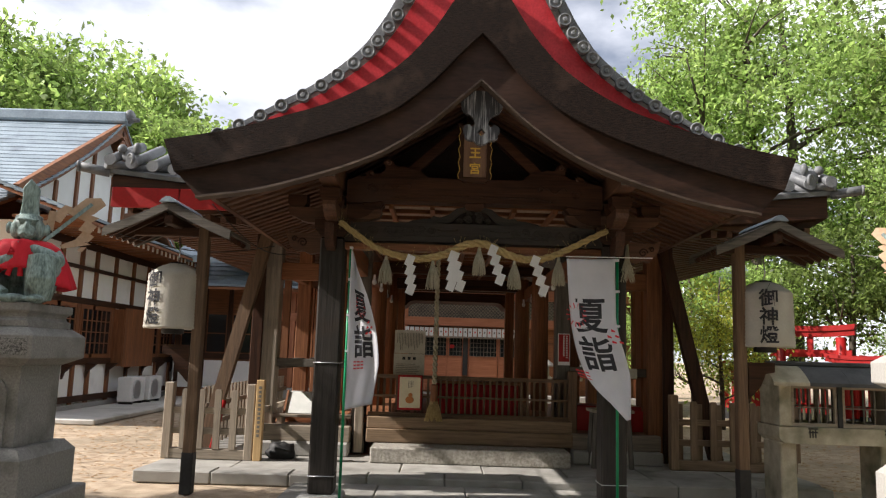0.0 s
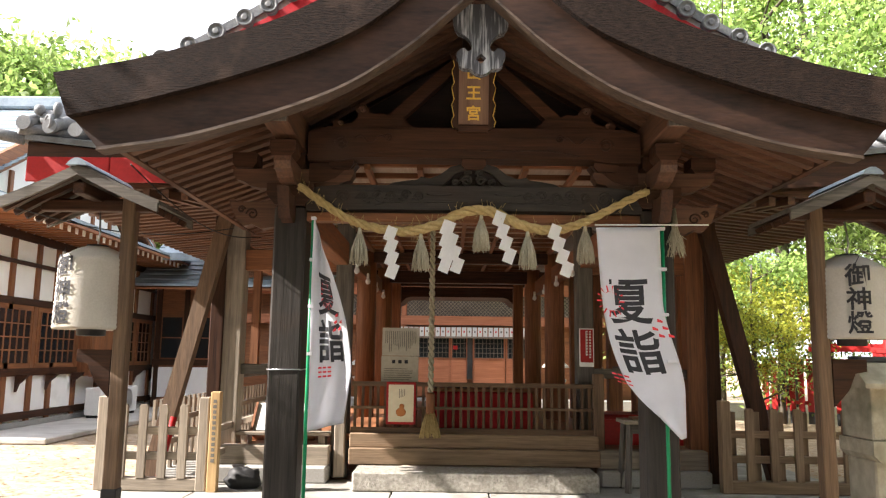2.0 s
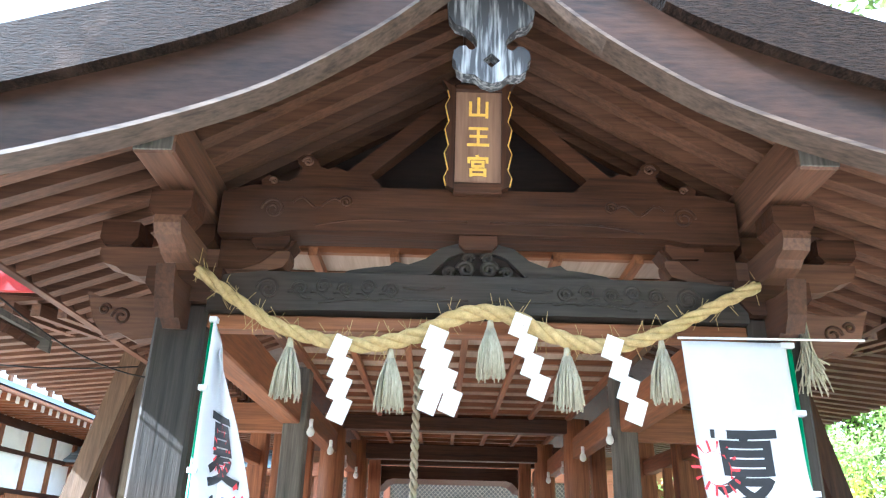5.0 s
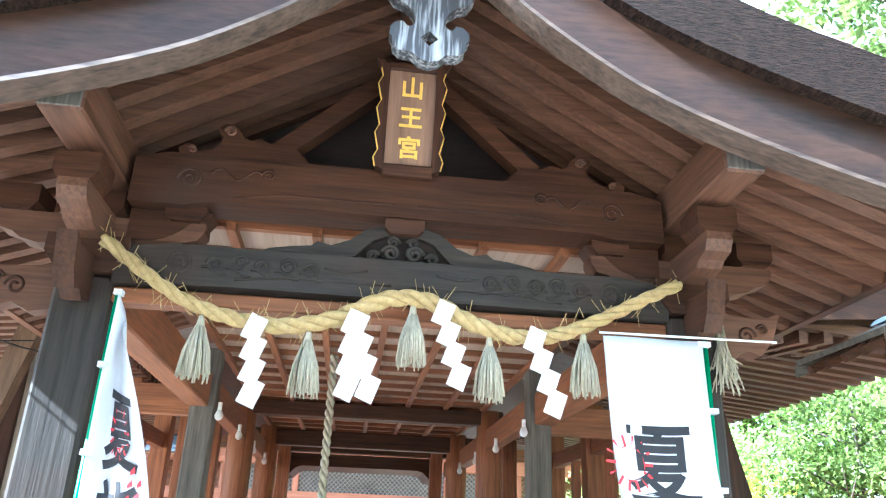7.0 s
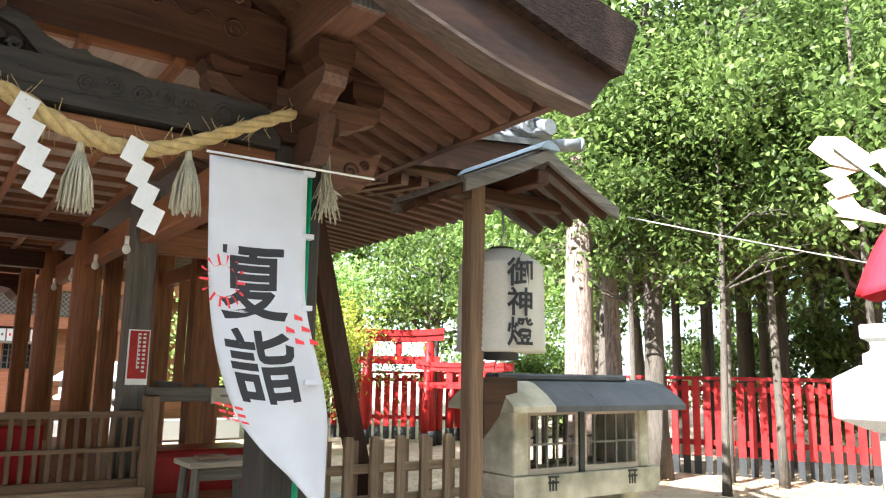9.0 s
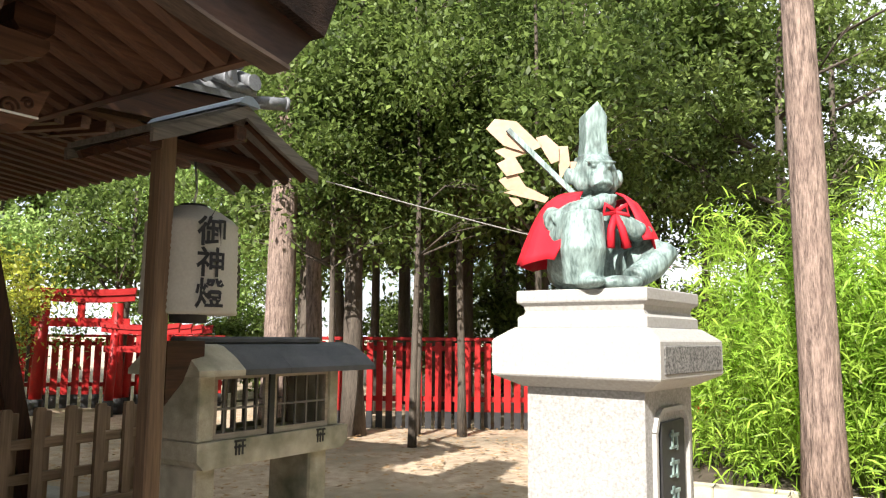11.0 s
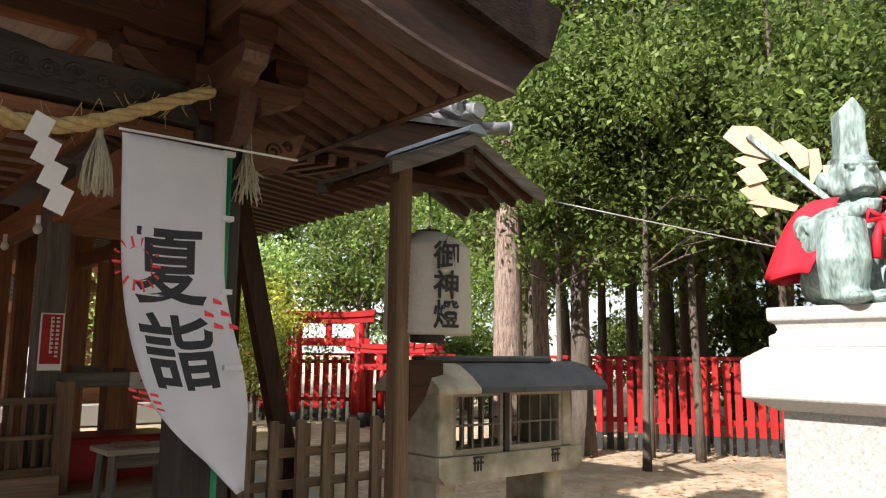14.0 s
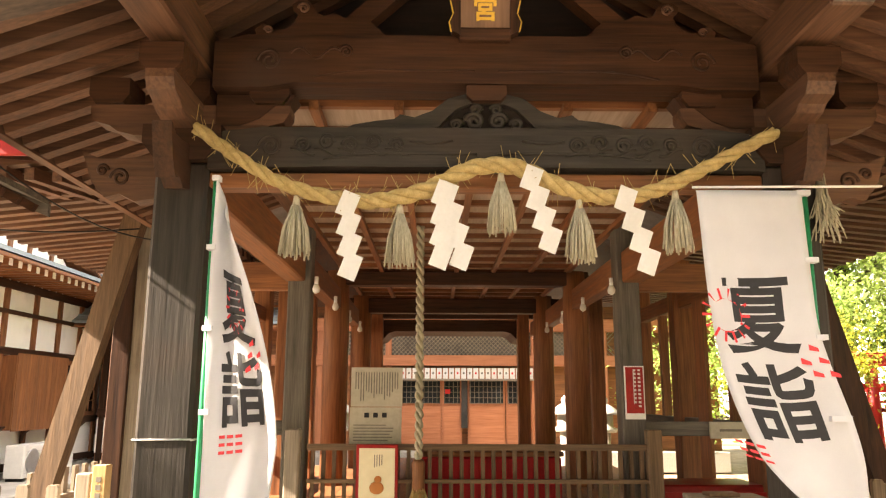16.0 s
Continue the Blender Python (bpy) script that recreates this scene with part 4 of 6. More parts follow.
# bell rope with its wooden grip and straw brush end
bell = thing("bell_rope", pose(CX - 0.38, 10.6, 0), "thick twisted bell rope with a flared straw end", "rope")
for j in range(2):
    pts = [(0.018 * math.cos(k * 0.5 + j * math.pi), 0.018 * math.sin(k * 0.5 + j * math.pi), 3.05 - k * 0.0125) for k in range(162)]
    part("strand", tube(bmesh.new(), pts, 0.019, n=6), OLD_STRAW, bell)
part("grip", lathe(bmesh.new(), [(0.05, 0.88), (0.052, 1.1), (0.04, 1.13)], n=12), BROWN[2], bell)
q = bmesh.new()
for k in range(90):
    a, r = rng.uniform(0, math.tau), rng.uniform(0.2, 1) ** 0.5
    tube(q, [(0.04 * r * math.cos(a), 0.04 * r * math.sin(a), 0.92), (0.09 * r * math.cos(a), 0.085 * r * math.sin(a), 0.78), (0.125 * r * math.cos(a), 0.11 * r * math.sin(a), 0.62 + rng.uniform(0, 0.03))], 0.0075, n=4)
part("brush", q, STRAW, bell, "flared straw end")


def bars(bm, x0, x1, z0, z1, rows, cols, y, fill=0.55, vertical=False, seed=1):
    """Rows of short dashes for writing too small to read."""
    r_ = random.Random(seed)
    n_ = cols if vertical else rows
    for k in range(n_):
        if vertical:
            w = (x1 - x0) / n_
            xa = x0 + k * w + w * (1 - fill) / 2
            box(bm, xa, xa + w * fill, y - 0.001, y, z0 + (z1 - z0) * r_.uniform(0, 0.45), z1)
        else:
            h = (z1 - z0) / n_
            za = z0 + k * h + h * (1 - fill) / 2
            box(bm, x0, x0 + (x1 - x0) * r_.uniform(0.7, 1), y - 0.001, y, za, za + h * fill)
    return bm


BOARD = mat("aged_notice_board", (0.36, 0.33, 0.26), (0.5, 0.46, 0.37), rough=0.7, fine=30, bump=0.1)
DIM_INK = mat("faded_ink", (0.14, 0.13, 0.11), (0.2, 0.18, 0.15), rough=0.8, fine=30, bump=0)
nb = thing("notice_board", pose(CX - 0.75, 10.9, 1.2), "two aged notice sheets with small vertical writing", "notice board")
part("upper_sheet", B(-0.22, 0.22, -0.01, 0.01, 0.34, 0.67), BOARD, nb)
part("lower_sheet", B(-0.225, 0.215, -0.02, 0.0, 0.0, 0.335), BOARD, nb)
part("upper_writing", bars(bmesh.new(), -0.19, 0.19, 0.38, 0.63, 0, 17, -0.011, 0.4, True, 2), DIM_INK, nb)
part("lower_writing", bars(bmesh.new(), -0.19, 0.19, 0.05, 0.2, 6, 0, -0.021, 0.3, False, 3), DIM_INK, nb)
for k in range(3):
    part("heading_mark", B(-0.1 + k * 0.075, -0.06 + k * 0.075, -0.023, -0.02, 0.25, 0.29), INK, nb)
part("stand_post", B(-0.02, 0.02, 0.0, 0.03, -0.56, 0.05), GREY[2], nb)
pf = thing("framed_poster", pose(CX - 0.72, 10.69, 0.76), "cream poster with a gourd picture in red frame", "poster")
part("frame", B(-0.17, 0.17, -0.012, 0.012, 0.0, 0.48, bevel=0.005), RED, pf, "red frame")
part("sheet", B(-0.145, 0.145, -0.018, -0.008, 0.03, 0.45), mat("cream_paper", (0.62, 0.55, 0.38), (0.72, 0.65, 0.47), rough=0.7, fine=20, bump=0.02), pf)
q = bmesh.new()
blob(q, (0, -0.02, 0.14), (0.06, 0.004, 0.05))
blob(q, (0.01, -0.02, 0.205), (0.03, 0.004, 0.03))
part("gourd_print", q, mat("gourd_brown", (0.4, 0.14, 0.04), (0.5, 0.2, 0.06), rough=0.7, fine=20, bump=0), pf)
part("small_writing", bars(bmesh.new(), -0.03, 0.05, 0.26, 0.4, 0, 4, -0.019, 0.35, True, 5), DIM_INK, pf)
rs = thing("red_sign", pose(CX + 1.46, 10.885, 1.44), "narrow red sign with white vertical writing on post", "sign")
part("plate", B(-0.085, 0.085, -0.006, 0.008, 0.0, 0.45), WHITE_PAINT, rs)
part("red_field", B(-0.075, 0.075, -0.01, -0.005, 0.05, 0.44), RED, rs)
part("writing", bars(bmesh.new(), -0.02, 0.06, 0.08, 0.42, 0, 2, -0.011, 0.6, True, 7), PAPER, rs)
q = bmesh.new()
for k in range(10):
    box(q, -0.005, 0.055, -0.0125, -0.011, 0.085 + k * 0.034, 0.1 + k * 0.034)
part("writing_gaps", q, RED, rs)
ws = thing("white_label_board", pose(CX + 2.3, 10.93, 1.28), "cream wooden label board on the rail", "sign")
part("board", B(-0.2, 0.22, -0.015, 0.012, 0, 0.14, bevel=0.004), BOARD, ws)
part("writing", bars(bmesh.new(), -0.12, 0.14, 0.05, 0.09, 1, 0, -0.016, 0.5), DIM_INK, ws)

# small table with a red cloth beside the entrance, and a long red-covered bench behind
tb = thing("offering_table", pose(CX + 2.0, 10.35, 0.12), "small weathered wooden table with slanting legs", "table")
part("tabletop", B(-0.28, 0.28, -0.22, 0.22, 0.72, 0.76, bevel=0.006), PALE[0], tb)
for sx in (-1, 1):
    for sy in (-1, 1):
        q = bmesh.new()
        stick(q, (sx * 0.25, sy * 0.18, 0), (sx * 0.21, sy * 0.14, 0.72), 0.05, 0.05)
        part("leg", q, GREY[2], tb)
part("apron", B(-0.22, 0.22, -0.16, -0.14, 0.62, 0.72), GREY[0], tb)
tray = thing("wooden_tray", pose(CX + 1.95, 10.35, 0.88), "small wooden tray on the table", "tray")
part("tray", B(-0.12, 0.12, -0.08, 0.08, 0.002, 0.03, bevel=0.006), PLAQUE_WOOD, tray)
bn = thing("red_covered_bench", pose(CX + 2.3, 11.6, 0.5), "long bench covered with a red cloth", "bench")
part("cover", B(-0.6, 0.4, -0.3, 0.3, 0.28, 0.36, bevel=0.02), RED, bn, "bright red cloth")
part("drape", B(-0.6, 0.4, -0.31, -0.29, 0.0, 0.3), RED, bn)
part("frame", B(-0.55, 0.35, -0.27, 0.27, 0.0, 0.28), GREY[0], bn)
# glass-fronted charm case on the other side
cs = thing("display_case", pose(CX - 2.15, 11.5, 0.5), "low glass-topped wooden charm display case", "display case")
part("case_body", B(-0.45, 0.35, -0.22, 0.3, 0.0, 0.1, bevel=0.01), BROWN[0], cs)
# opaque pale colour stands in for the bright reflection on the glass
part("glass_lid", slab(bmesh.new(), [(-0.22, 0.1), (0.3, 0.1), (0.3, 0.42), (0.05, 0.42)], "x", -0.42, 0.32), mat("glare_glass", (0.55, 0.56, 0.52), (0.7, 0.7, 0.66), rough=0.08, fine=10, bump=0, gloss_var=0.03), cs, "sloping glass front")
for s in (-1, 1):
    q = bmesh.new()
    stick(q, (s * 0.38 - 0.05, -0.23, 0.1), (s * 0.38 - 0.05, 0.04, 0.43), 0.03, 0.03)
    part("glazing_bar", q, BROWN[1], cs)
bench2 = thing("side_bench", pose(CX - 2.1, 10.95, 0.5), "low grey timber bench before the case", "bench")
part("seat", B(-0.55, 0.55, -0.12, 0.12, 0.1, 0.14, bevel=0.006), PALE[0], bench2)
for s in (-1, 1):
    part("leg", B(s * 0.45 - 0.04, s * 0.45 + 0.04, -0.1, 0.1, 0, 0.1), PALE[2], bench2)


# ---- wide hall roof behind the porch ----
hr = tagged(thing("hall_roof", pose(CX, 0, 0), "wide hipped hall roof with grey tiles and timber eaves", "roof"), kind="structure")
EX, EY0, EY1 = 4.62, 9.35, 18.0


def hip(bm, z_eave, z_top, inset, thick, lift):
    """A hipped shell whose corners turn up."""
    n_ = 12
    rows = []
    for k in range(6):
        f = k / 5
        zc = z_eave + (z_top - z_eave) * (0.55 * f + 0.45 * f * f)
        hx, y0, y1 = EX - (EX - 1.2) * f, EY0 + (inset) * f, EY1 - inset * f
        ring = []
        for side_ in range(4):
            for i in range(n_):
                t_ = i / n_ * 2 - 1
                up = lift * (1 - f) * abs(t_) ** 3
                x, y = {0: (t_ * hx, y0), 1: (hx, y0 + (y1 - y0) * (t_ + 1) / 2), 2: (-t_ * hx, y1), 3: (-hx, y1 + (y0 - y1) * (t_ + 1) / 2)}[side_]
                ring.append((x, y, zc + up))
        rows.append(ring)
    top = [[bm.verts.new(v) for v in r] for r in rows]
    bot = [[bm.verts.new((v[0], v[1], v[2] - thick)) for v in r] for r in rows]
    m_ = len(rows[0])
    for k in range(5):
        for i in range(m_):
            j = (i + 1) % m_
            bm.faces.new((top[k][i], top[k][j], top[k + 1][j], top[k + 1][i]))
            bm.faces.new((bot[k][j], bot[k][i], bot[k + 1][i], bot[k + 1][j]))
    for i in range(m_):
        j = (i + 1) % m_
        bm.faces.new((bot[0][i], bot[0][j], top[0][j], top[0][i]))
    bm.faces.new(top[-1])
    return bm


part("tiles", hip(bmesh.new(), 3.56, 5.0, 4.2, 0.06, 0.2), TILE, hr)
EX, EY0, EY1 = 4.56, 9.4, 17.95
part("fascia", hip(bmesh.new(), 3.49, 4.9, 4.2, 0.28, 0.2), WOOD[0], hr)
for x0 in (-4.54, -3.68):
    part("red_fascia", B(x0, x0 + 0.85, 9.36, 9.395, 3.26, 3.52, bevel=0.008), RED, hr, "red painted fascia board")
EX, EY0, EY1 = 4.46, 9.5, 17.9
part("soffit", hip(bmesh.new(), 3.24, 4.2, 4.2, 0.04, 0.18), WOOD[1], hr)
for s in (-1, 1):
    for k in range(41):
        y = 9.55 + k * 0.2
        q = bmesh.new()
        stick(q, (s * 4.42, y, 3.16), (s * 2.6, y, 3.35), 0.08, 0.09)
        part("side_rafter", q, RAFTER[0], hr)
    for k in range(9):
        x = s * (2.75 + k * 0.2)
        q = bmesh.new()
        stick(q, (x, 9.52, 3.15 + 0.012 * k), (x, 11.0, 3.34), 0.07, 0.09)
        part("front_rafter", q, RAFTER[1], hr)
    for k in range(8):
        x = s * (2.66 + k * 0.27)
        z = 3.62 + 0.2 * (abs(x) / 4.35) ** 3
        q = bmesh.new()
        stick(q, (x, 9.28, z), (x, 10.2, z + 0.42), 0.065, n=12)
        lathe(q, [(0.075, 0), (0.075, 0.03)], n=14, m=Matrix.Translation((x, 9.28, z)) @ pose(0, 0, 0, 90, 0, 0))
        part("round_tile", q, TILE, hr)
    q = bmesh.new()
    tube(q, [(s * 4.62, 9.3, 3.8), (s * 4.3, 9.6, 3.82), (s * 3.8, 10.1, 3.98), (s * 3.2, 11.2, 4.3)], [0.06, 0.07, 0.075, 0.08], n=10)
    hd = part("hip_ridge", q, TILE, hr, "rounded hip ridge")
    q = bmesh.new()
    stick(q, (s * 4.6, 9.4, 3.71), (s * 4.93, 9.26, 3.75), 0.062, n=12)
    lathe(q, [(0.07, 0), (0.07, 0.03)], n=14, m=Matrix.Translation((s * 4.93, 9.26, 3.75)) @ pose(0, 0, 0, 90, 0, s * 65))
    part("corner_tile", q, TILE, hd, "corner tile jutting past the eave")
    q = bmesh.new()
    blob(q, (s * 4.36, 9.42, 3.93), (0.11, 0.07, 0.1))
    blob(q, (s * 4.46, 9.38, 4.02), (0.06, 0.05, 0.06))
    blob(q, (s * 4.27, 9.38, 4.03), (0.05, 0.05, 0.08))
    lathe(q, [(0.085, 0), (0.087, 0.03), (0.068, 0.034), (0.062, 0.022)], n=16, m=Matrix.Translation((s * 4.3, 9.3, 3.86)) @ pose(0, 0, 0, 90, 0, s * 40))
    part("ridge_ornament", q, TILE, hd, "moulded ridge-end tile with a round face")


# ---- sanctuary beyond the hall ----
mh = thing("sanctuary", pose(0.7, 22, 0), "red-brown timber sanctuary with latticed double doors", "building")
part("wall", B(-6, 6, 0.2, 0.4, 0.0, 4.2), BROWN[0], mh)
part("base", B(-6, 6, -0.3, 0.2, 0.0, 0.45, bevel=0.02), STONE, mh)
REDDISH = woods("red_brown_timber", (0.24, 0.085, 0.04), (0.42, 0.17, 0.09), rough=0.6, fine=50, bump=0.2, rand=0.08)
for x0, x1 in ((-1.65, -0.48), (-0.47, -0.02), (0.0, 0.1), (0.12, 0.98), (1.0, 1.6)):
    if x1 - x0 < 0.2:
        continue
    d = part("door_panel", B(x0, x1, 0.05, 0.12, 0.5, 2.3), REDDISH[2], mh)
    part("lower_board", B(x0 + 0.04, x1 - 0.04, 0.03, 0.05, 0.6, 1.45), REDDISH[0], d)
    part("dark_opening", B(x0 + 0.04, x1 - 0.04, 0.035, 0.052, 1.5, 2.02), GLASS, d)
    q = bmesh.new()
    for k in range(int((x1 - x0) / 0.1)):
        box(q, x0 + 0.05 + k * 0.1, x0 + 0.065 + k * 0.1, 0.0, 0.032, 1.5, 2.02)
    for k in range(5):
        box(q, x0 + 0.04, x1 - 0.04, 0.005, 0.03, 1.5 + k * 0.125, 1.515 + k * 0.125)
    part("lattice", q, GREY[0], d)
for x in (-1.72, 1.66, -3.3, 3.3, -5, 5):
    part("post", B(x - 0.07, x + 0.07, -0.06, 0.1, 0.45, 3.2, bevel=0.01), REDDISH[2], mh)
part("lintel", B(-6, 6, -0.1, 0.1, 2.35, 2.6, bevel=0.01), REDDISH[0], mh)
part("upper_lintel", B(-6, 6, -0.1, 0.1, 3.15, 3.45, bevel=0.01), REDDISH[0], mh)
# solid black strip painted in as the shade of the door gap
part("dark_gap", B(-0.03, 0.11, -0.02, 0.06, 0.95, 2.05), BLACK, mh, "black strip for the shade between the doors")
q = bmesh.new()
for k in range(64):
    x = -3.2 + k * 0.1
    stick(q, (x, 0.0, 2.6), (x + 0.55, 0.0, 3.15), 0.014, 0.014)
    stick(q, (x + 0.55, 0.012, 2.6), (x, 0.012, 3.15), 0.014, 0.014)
part("diamond_lattice", q, PALE[0], mh, "pale diamond lattice transom")
part("transom_back", B(-3.3, 3.3, 0.05, 0.08, 2.6, 3.15), GREY[0], mh)
part("shelf", B(-1.9, 1.9, -0.2, -0.05, 2.02, 2.06), PALE[0], mh)
for k in range(26):
    x = -1.8 + k * 0.14
    b_ = thing("paper_tag", pose(0.7 + x, 21.86, 2.06), "white paper tag hung in a row", "paper tag", "paper tags above the doors")
    part("sheet", B(-0.055, 0.055, -0.01, 0.0, 0.0, 0.24), PAPER, b_)
    part("mark", B(-0.02, 0.02, -0.013, -0.009, 0.1, 0.15), RED_INK if k % 3 == 0 else DIM_INK, b_)
part("roof", slab(bmesh.new(), [(-0.9, 3.9), (3, 6.2), (7.5, 3.5), (7.5, 3.7), (3, 6.5), (-0.9, 4.1)], "x", -8, 8), COPPER, mh)
b_ = thing("red_tag", pose(0.35, 21.93, 1.72), "small bright red paper tag on the door", "paper tag")
part("sheet", B(-0.06, 0.06, -0.02, -0.005, 0, 0.1), RED, b_)
# pale stone lanterns half seen between the columns
for x, y in ((2.75, 20.2), (-1.9, 20.4), (3.5, 19.9), (-2.7, 19.8)):
    g = thing("garden_lantern", pose(x, y, 0), "small weathered stone garden lantern", "stone lantern", "garden lanterns")
    part("base", lathe(bmesh.new(), [(0.28, 0), (0.28, 0.12), (0.2, 0.2)], n=6), PALE_STONE, g)
    part("shaft", lathe(bmesh.new(), [(0.12, 0.2), (0.1, 0.6), (0.12, 0.95)], n=12), PALE_STONE, g)
    part("fire_box", lathe(bmesh.new(), [(0.24, 0.95), (0.26, 1.02), (0.17, 1.06), (0.17, 1.3)], n=6), PALE_STONE, g)
    part("cap", lathe(bmesh.new(), [(0.34, 1.3), (0.3, 1.36), (0.14, 1.48), (0.06, 1.52), (0.08, 1.6), (0.02, 1.68)], n=6), PALE_STONE, g)


# ---- roofed lantern posts ----
def lantern_post(x, y, s, face):
    """s: side on which the lantern hangs; face: the way the letters look, degrees."""
    p = thing("lantern_post", pose(x, y, 0), "dark timber post with a small weathered gabled roof", "lantern post", "lantern posts")
    part("post", B(-0.058, 0.058, -0.058, 0.058, 0.3, 2.92, bevel=0.01), LATTICE[2], p)
    part("sleeve", B(-0.064, 0.064, -0.064, 0.064, -0.02, 0.42, bevel=0.01), BLACK, p, "dark metal sleeve")
    rx = s * 0.28
    for side_ in (-1, 1):
        q = bmesh.new()
        n_ = 6
        lo = [(rx + side_ * 0.68 * k / n_, 3.06 - 0.36 * (k / n_) + 0.05 * (k / n_) ** 2) for k in range(n_ + 1)]
        strip(q, lo, [(a, b + 0.035) for a, b in lo], -0.42, 0.42)
        part("roof_slope", q, GREY[0], p, "weathered roof boards with green copper edge")
        for yy in (-0.43, 0.43):
            q = bmesh.new()
            strip(q, [(a, b - 0.07) for a, b in lo], [(a, b + 0.01) for a, b in lo], yy - 0.015, yy + 0.015)
            part("barge_board", q, GREY[0], p)
        for k in range(5):
            q = bmesh.new()
            yy = -0.34 + k * 0.17
            stick(q, (rx + side_ * 0.1, yy, 3.0), (rx + side_ * 0.64, yy, 2.71), 0.04, 0.05)
            part("rafter", q, WOOD[0], p)
    part("ridge_cap", slab(bmesh.new(), [(rx - 0.09, 3.065), (rx + 0.09, 3.065), (rx + 0.06, 3.1), (rx + 0.02, 3.125), (rx - 0.02, 3.125), (rx - 0.06, 3.1)], "y", -0.47, 0.47), COPPER, p, "green copper ridge cap")
    part("cross_arm", B(rx - 0.5, rx + 0.5, -0.05, 0.05, 2.76, 2.86, bevel=0.01), WOOD[0], p)
    part("long_arm", B(rx - 0.05, rx + 0.05, -0.4, 0.4, 2.84, 2.94, bevel=0.01), WOOD[1], p)
    part("bracket", slab(bmesh.new(), [(s * 0.07, 1.16), (s * 0.2, 1.3), (s * 0.26, 1.44), (s * 0.36, 1.46), (s * 0.36, 1.56), (s * 0.07, 1.56)], "y", -0.04, 0.04), WOOD[0], p, "curved wooden bracket")
    l_ = thing("paper_lantern", pose(x + s * 0.31, y + 0.08, 1.72, 0, 0, face), "white ribbed paper lantern with three black characters", "paper lantern", "lanterns on the posts")
    prof = [(0.27, 0.012)]
    for k in range(35):
        f = k / 34
        r = 0.305 * (1 - 0.45 * max(0, (f - 0.86) / 0.14) ** 1.2) * (1.02 - 0.05 * f)
        prof.append((r + (0.004 if k % 2 else -0.002), 0.01 + f * 0.7))
    prof.append((0.1, 0.735))
    part("shade", lathe(bmesh.new(), prof, n=32), LANTERN_PAPER, l_)
    part("top_ring", lathe(bmesh.new(), [(0.1, 0.72), (0.09, 0.75), (0.03, 0.76)], n=16), BLACK, l_, "black top ring")
    part("bottom_ring", lathe(bmesh.new(), [(0.09, -0.045), (0.12, -0.04), (0.12, 0.03), (0.2, 0.05)], n=16), BLACK, l_, "black bottom ring")
    q = bmesh.new()
    tube(q, [(0, 0, 0.75), (0.02, 0, 0.85), (0, 0, 1.06)], 0.008, n=6)
    part("hanger", q, METAL, l_)
    for k, ch in enumerate("御神燈"):
        ob = writing(ch, 0.2, INK, l_, Matrix.Identity(4), "character", thick=0.0, bold=0.004)
        bmm = bmesh.new()
        bmm.from_mesh(ob.data)
        bmesh.ops.triangulate(bmm, faces=bmm.faces)
        bmesh.ops.subdivide_edges(bmm, edges=[e for e in bmm.edges if e.calc_length() > 0.03], cuts=2)
        for v in bmm.verts:
            a = v.co.x / 0.31
            v.co = Vector((0.316 * math.sin(a), -0.316 * math.cos(a), 0.525 - k * 0.198 + v.co.y))
        bmm.to_mesh(ob.data)
        bmm.free()
    return p


lantern_post(CX + 2.99, 8.35, 1, -14)
lantern_post(CX - 2.99, 8.35, -1, -27)


# ---- long stone lantern ----
sl = thing("long_stone_lantern", pose(3.77, 8.45, 0), "long weathered stone lantern with barred wooden windows", "stone lantern")
for x0, x1 in ((0.02, 0.2), (1.13, 1.34)):
    part("leg", B(x0, x1, 0.05, 0.5, -0.02, 0.7, bevel=0.015), MOSSY, sl)
part("base_slab", slab(bmesh.new(), [(0.05, 0.69), (1.46, 0.69), (1.53, 0.75), (1.53, 0.87), (-0.01, 0.87), (-0.01, 0.75)], "y", 0.0, 0.57), MOSSY, sl)
part("end_block", B(0.01, 0.15, 0.03, 0.54, 0.872, 1.33, bevel=0.01), MOSSY, sl)
part("end_block", B(1.33, 1.44, 0.03, 0.54, 0.872, 1.33, bevel=0.01), MOSSY, sl)
part("mullion", B(0.665, 0.715, 0.03, 0.09, 0.872, 1.33), BLACK, sl)
for yy in (0.045, 0.49):
    for x0, x1 in ((0.152, 0.66), (0.72, 1.328)):
        q = bmesh.new()
        box(q, x0, x1, yy, yy + 0.03, 0.875, 0.915)
        box(q, x0, x1, yy, yy + 0.03, 1.29, 1.325)
        box(q, x0, x0 + 0.03, yy, yy + 0.03, 0.915, 1.29)
        box(q, x1 - 0.03, x1, yy, yy + 0.03, 0.915, 1.29)
        w = part("window_frame", q, PALE[0], sl, "pale wooden window frame")
        for k in range(1, 5):
            xx = x0 + (x1 - x0) * k / 5
            part("bar", B(xx - 0.008, xx + 0.008, yy + 0.008, yy + 0.024, 0.915, 1.29), GREY[2], w)
        part("bar", B(x0 + 0.03, x1 - 0.03, yy + 0.006, yy + 0.026, 1.075, 1.09), GREY[0], w)
ROOFP = [(-0.1, 1.32), (-0.1, 1.36), (0.0, 1.44), (0.14, 1.52), (0.28, 1.55), (0.42, 1.52), (0.56, 1.44), (0.67, 1.36), (0.67, 1.32)]
DARK_SLATE = mat("dark_roof_stone", (0.035, 0.036, 0.04), (0.11, 0.11, 0.115), rough=0.75, scale=(6, 6, 6), fine=120, bump=0.5, stain=(0.16, 0.16, 0.13), stain_at=(0.58, 0.8))
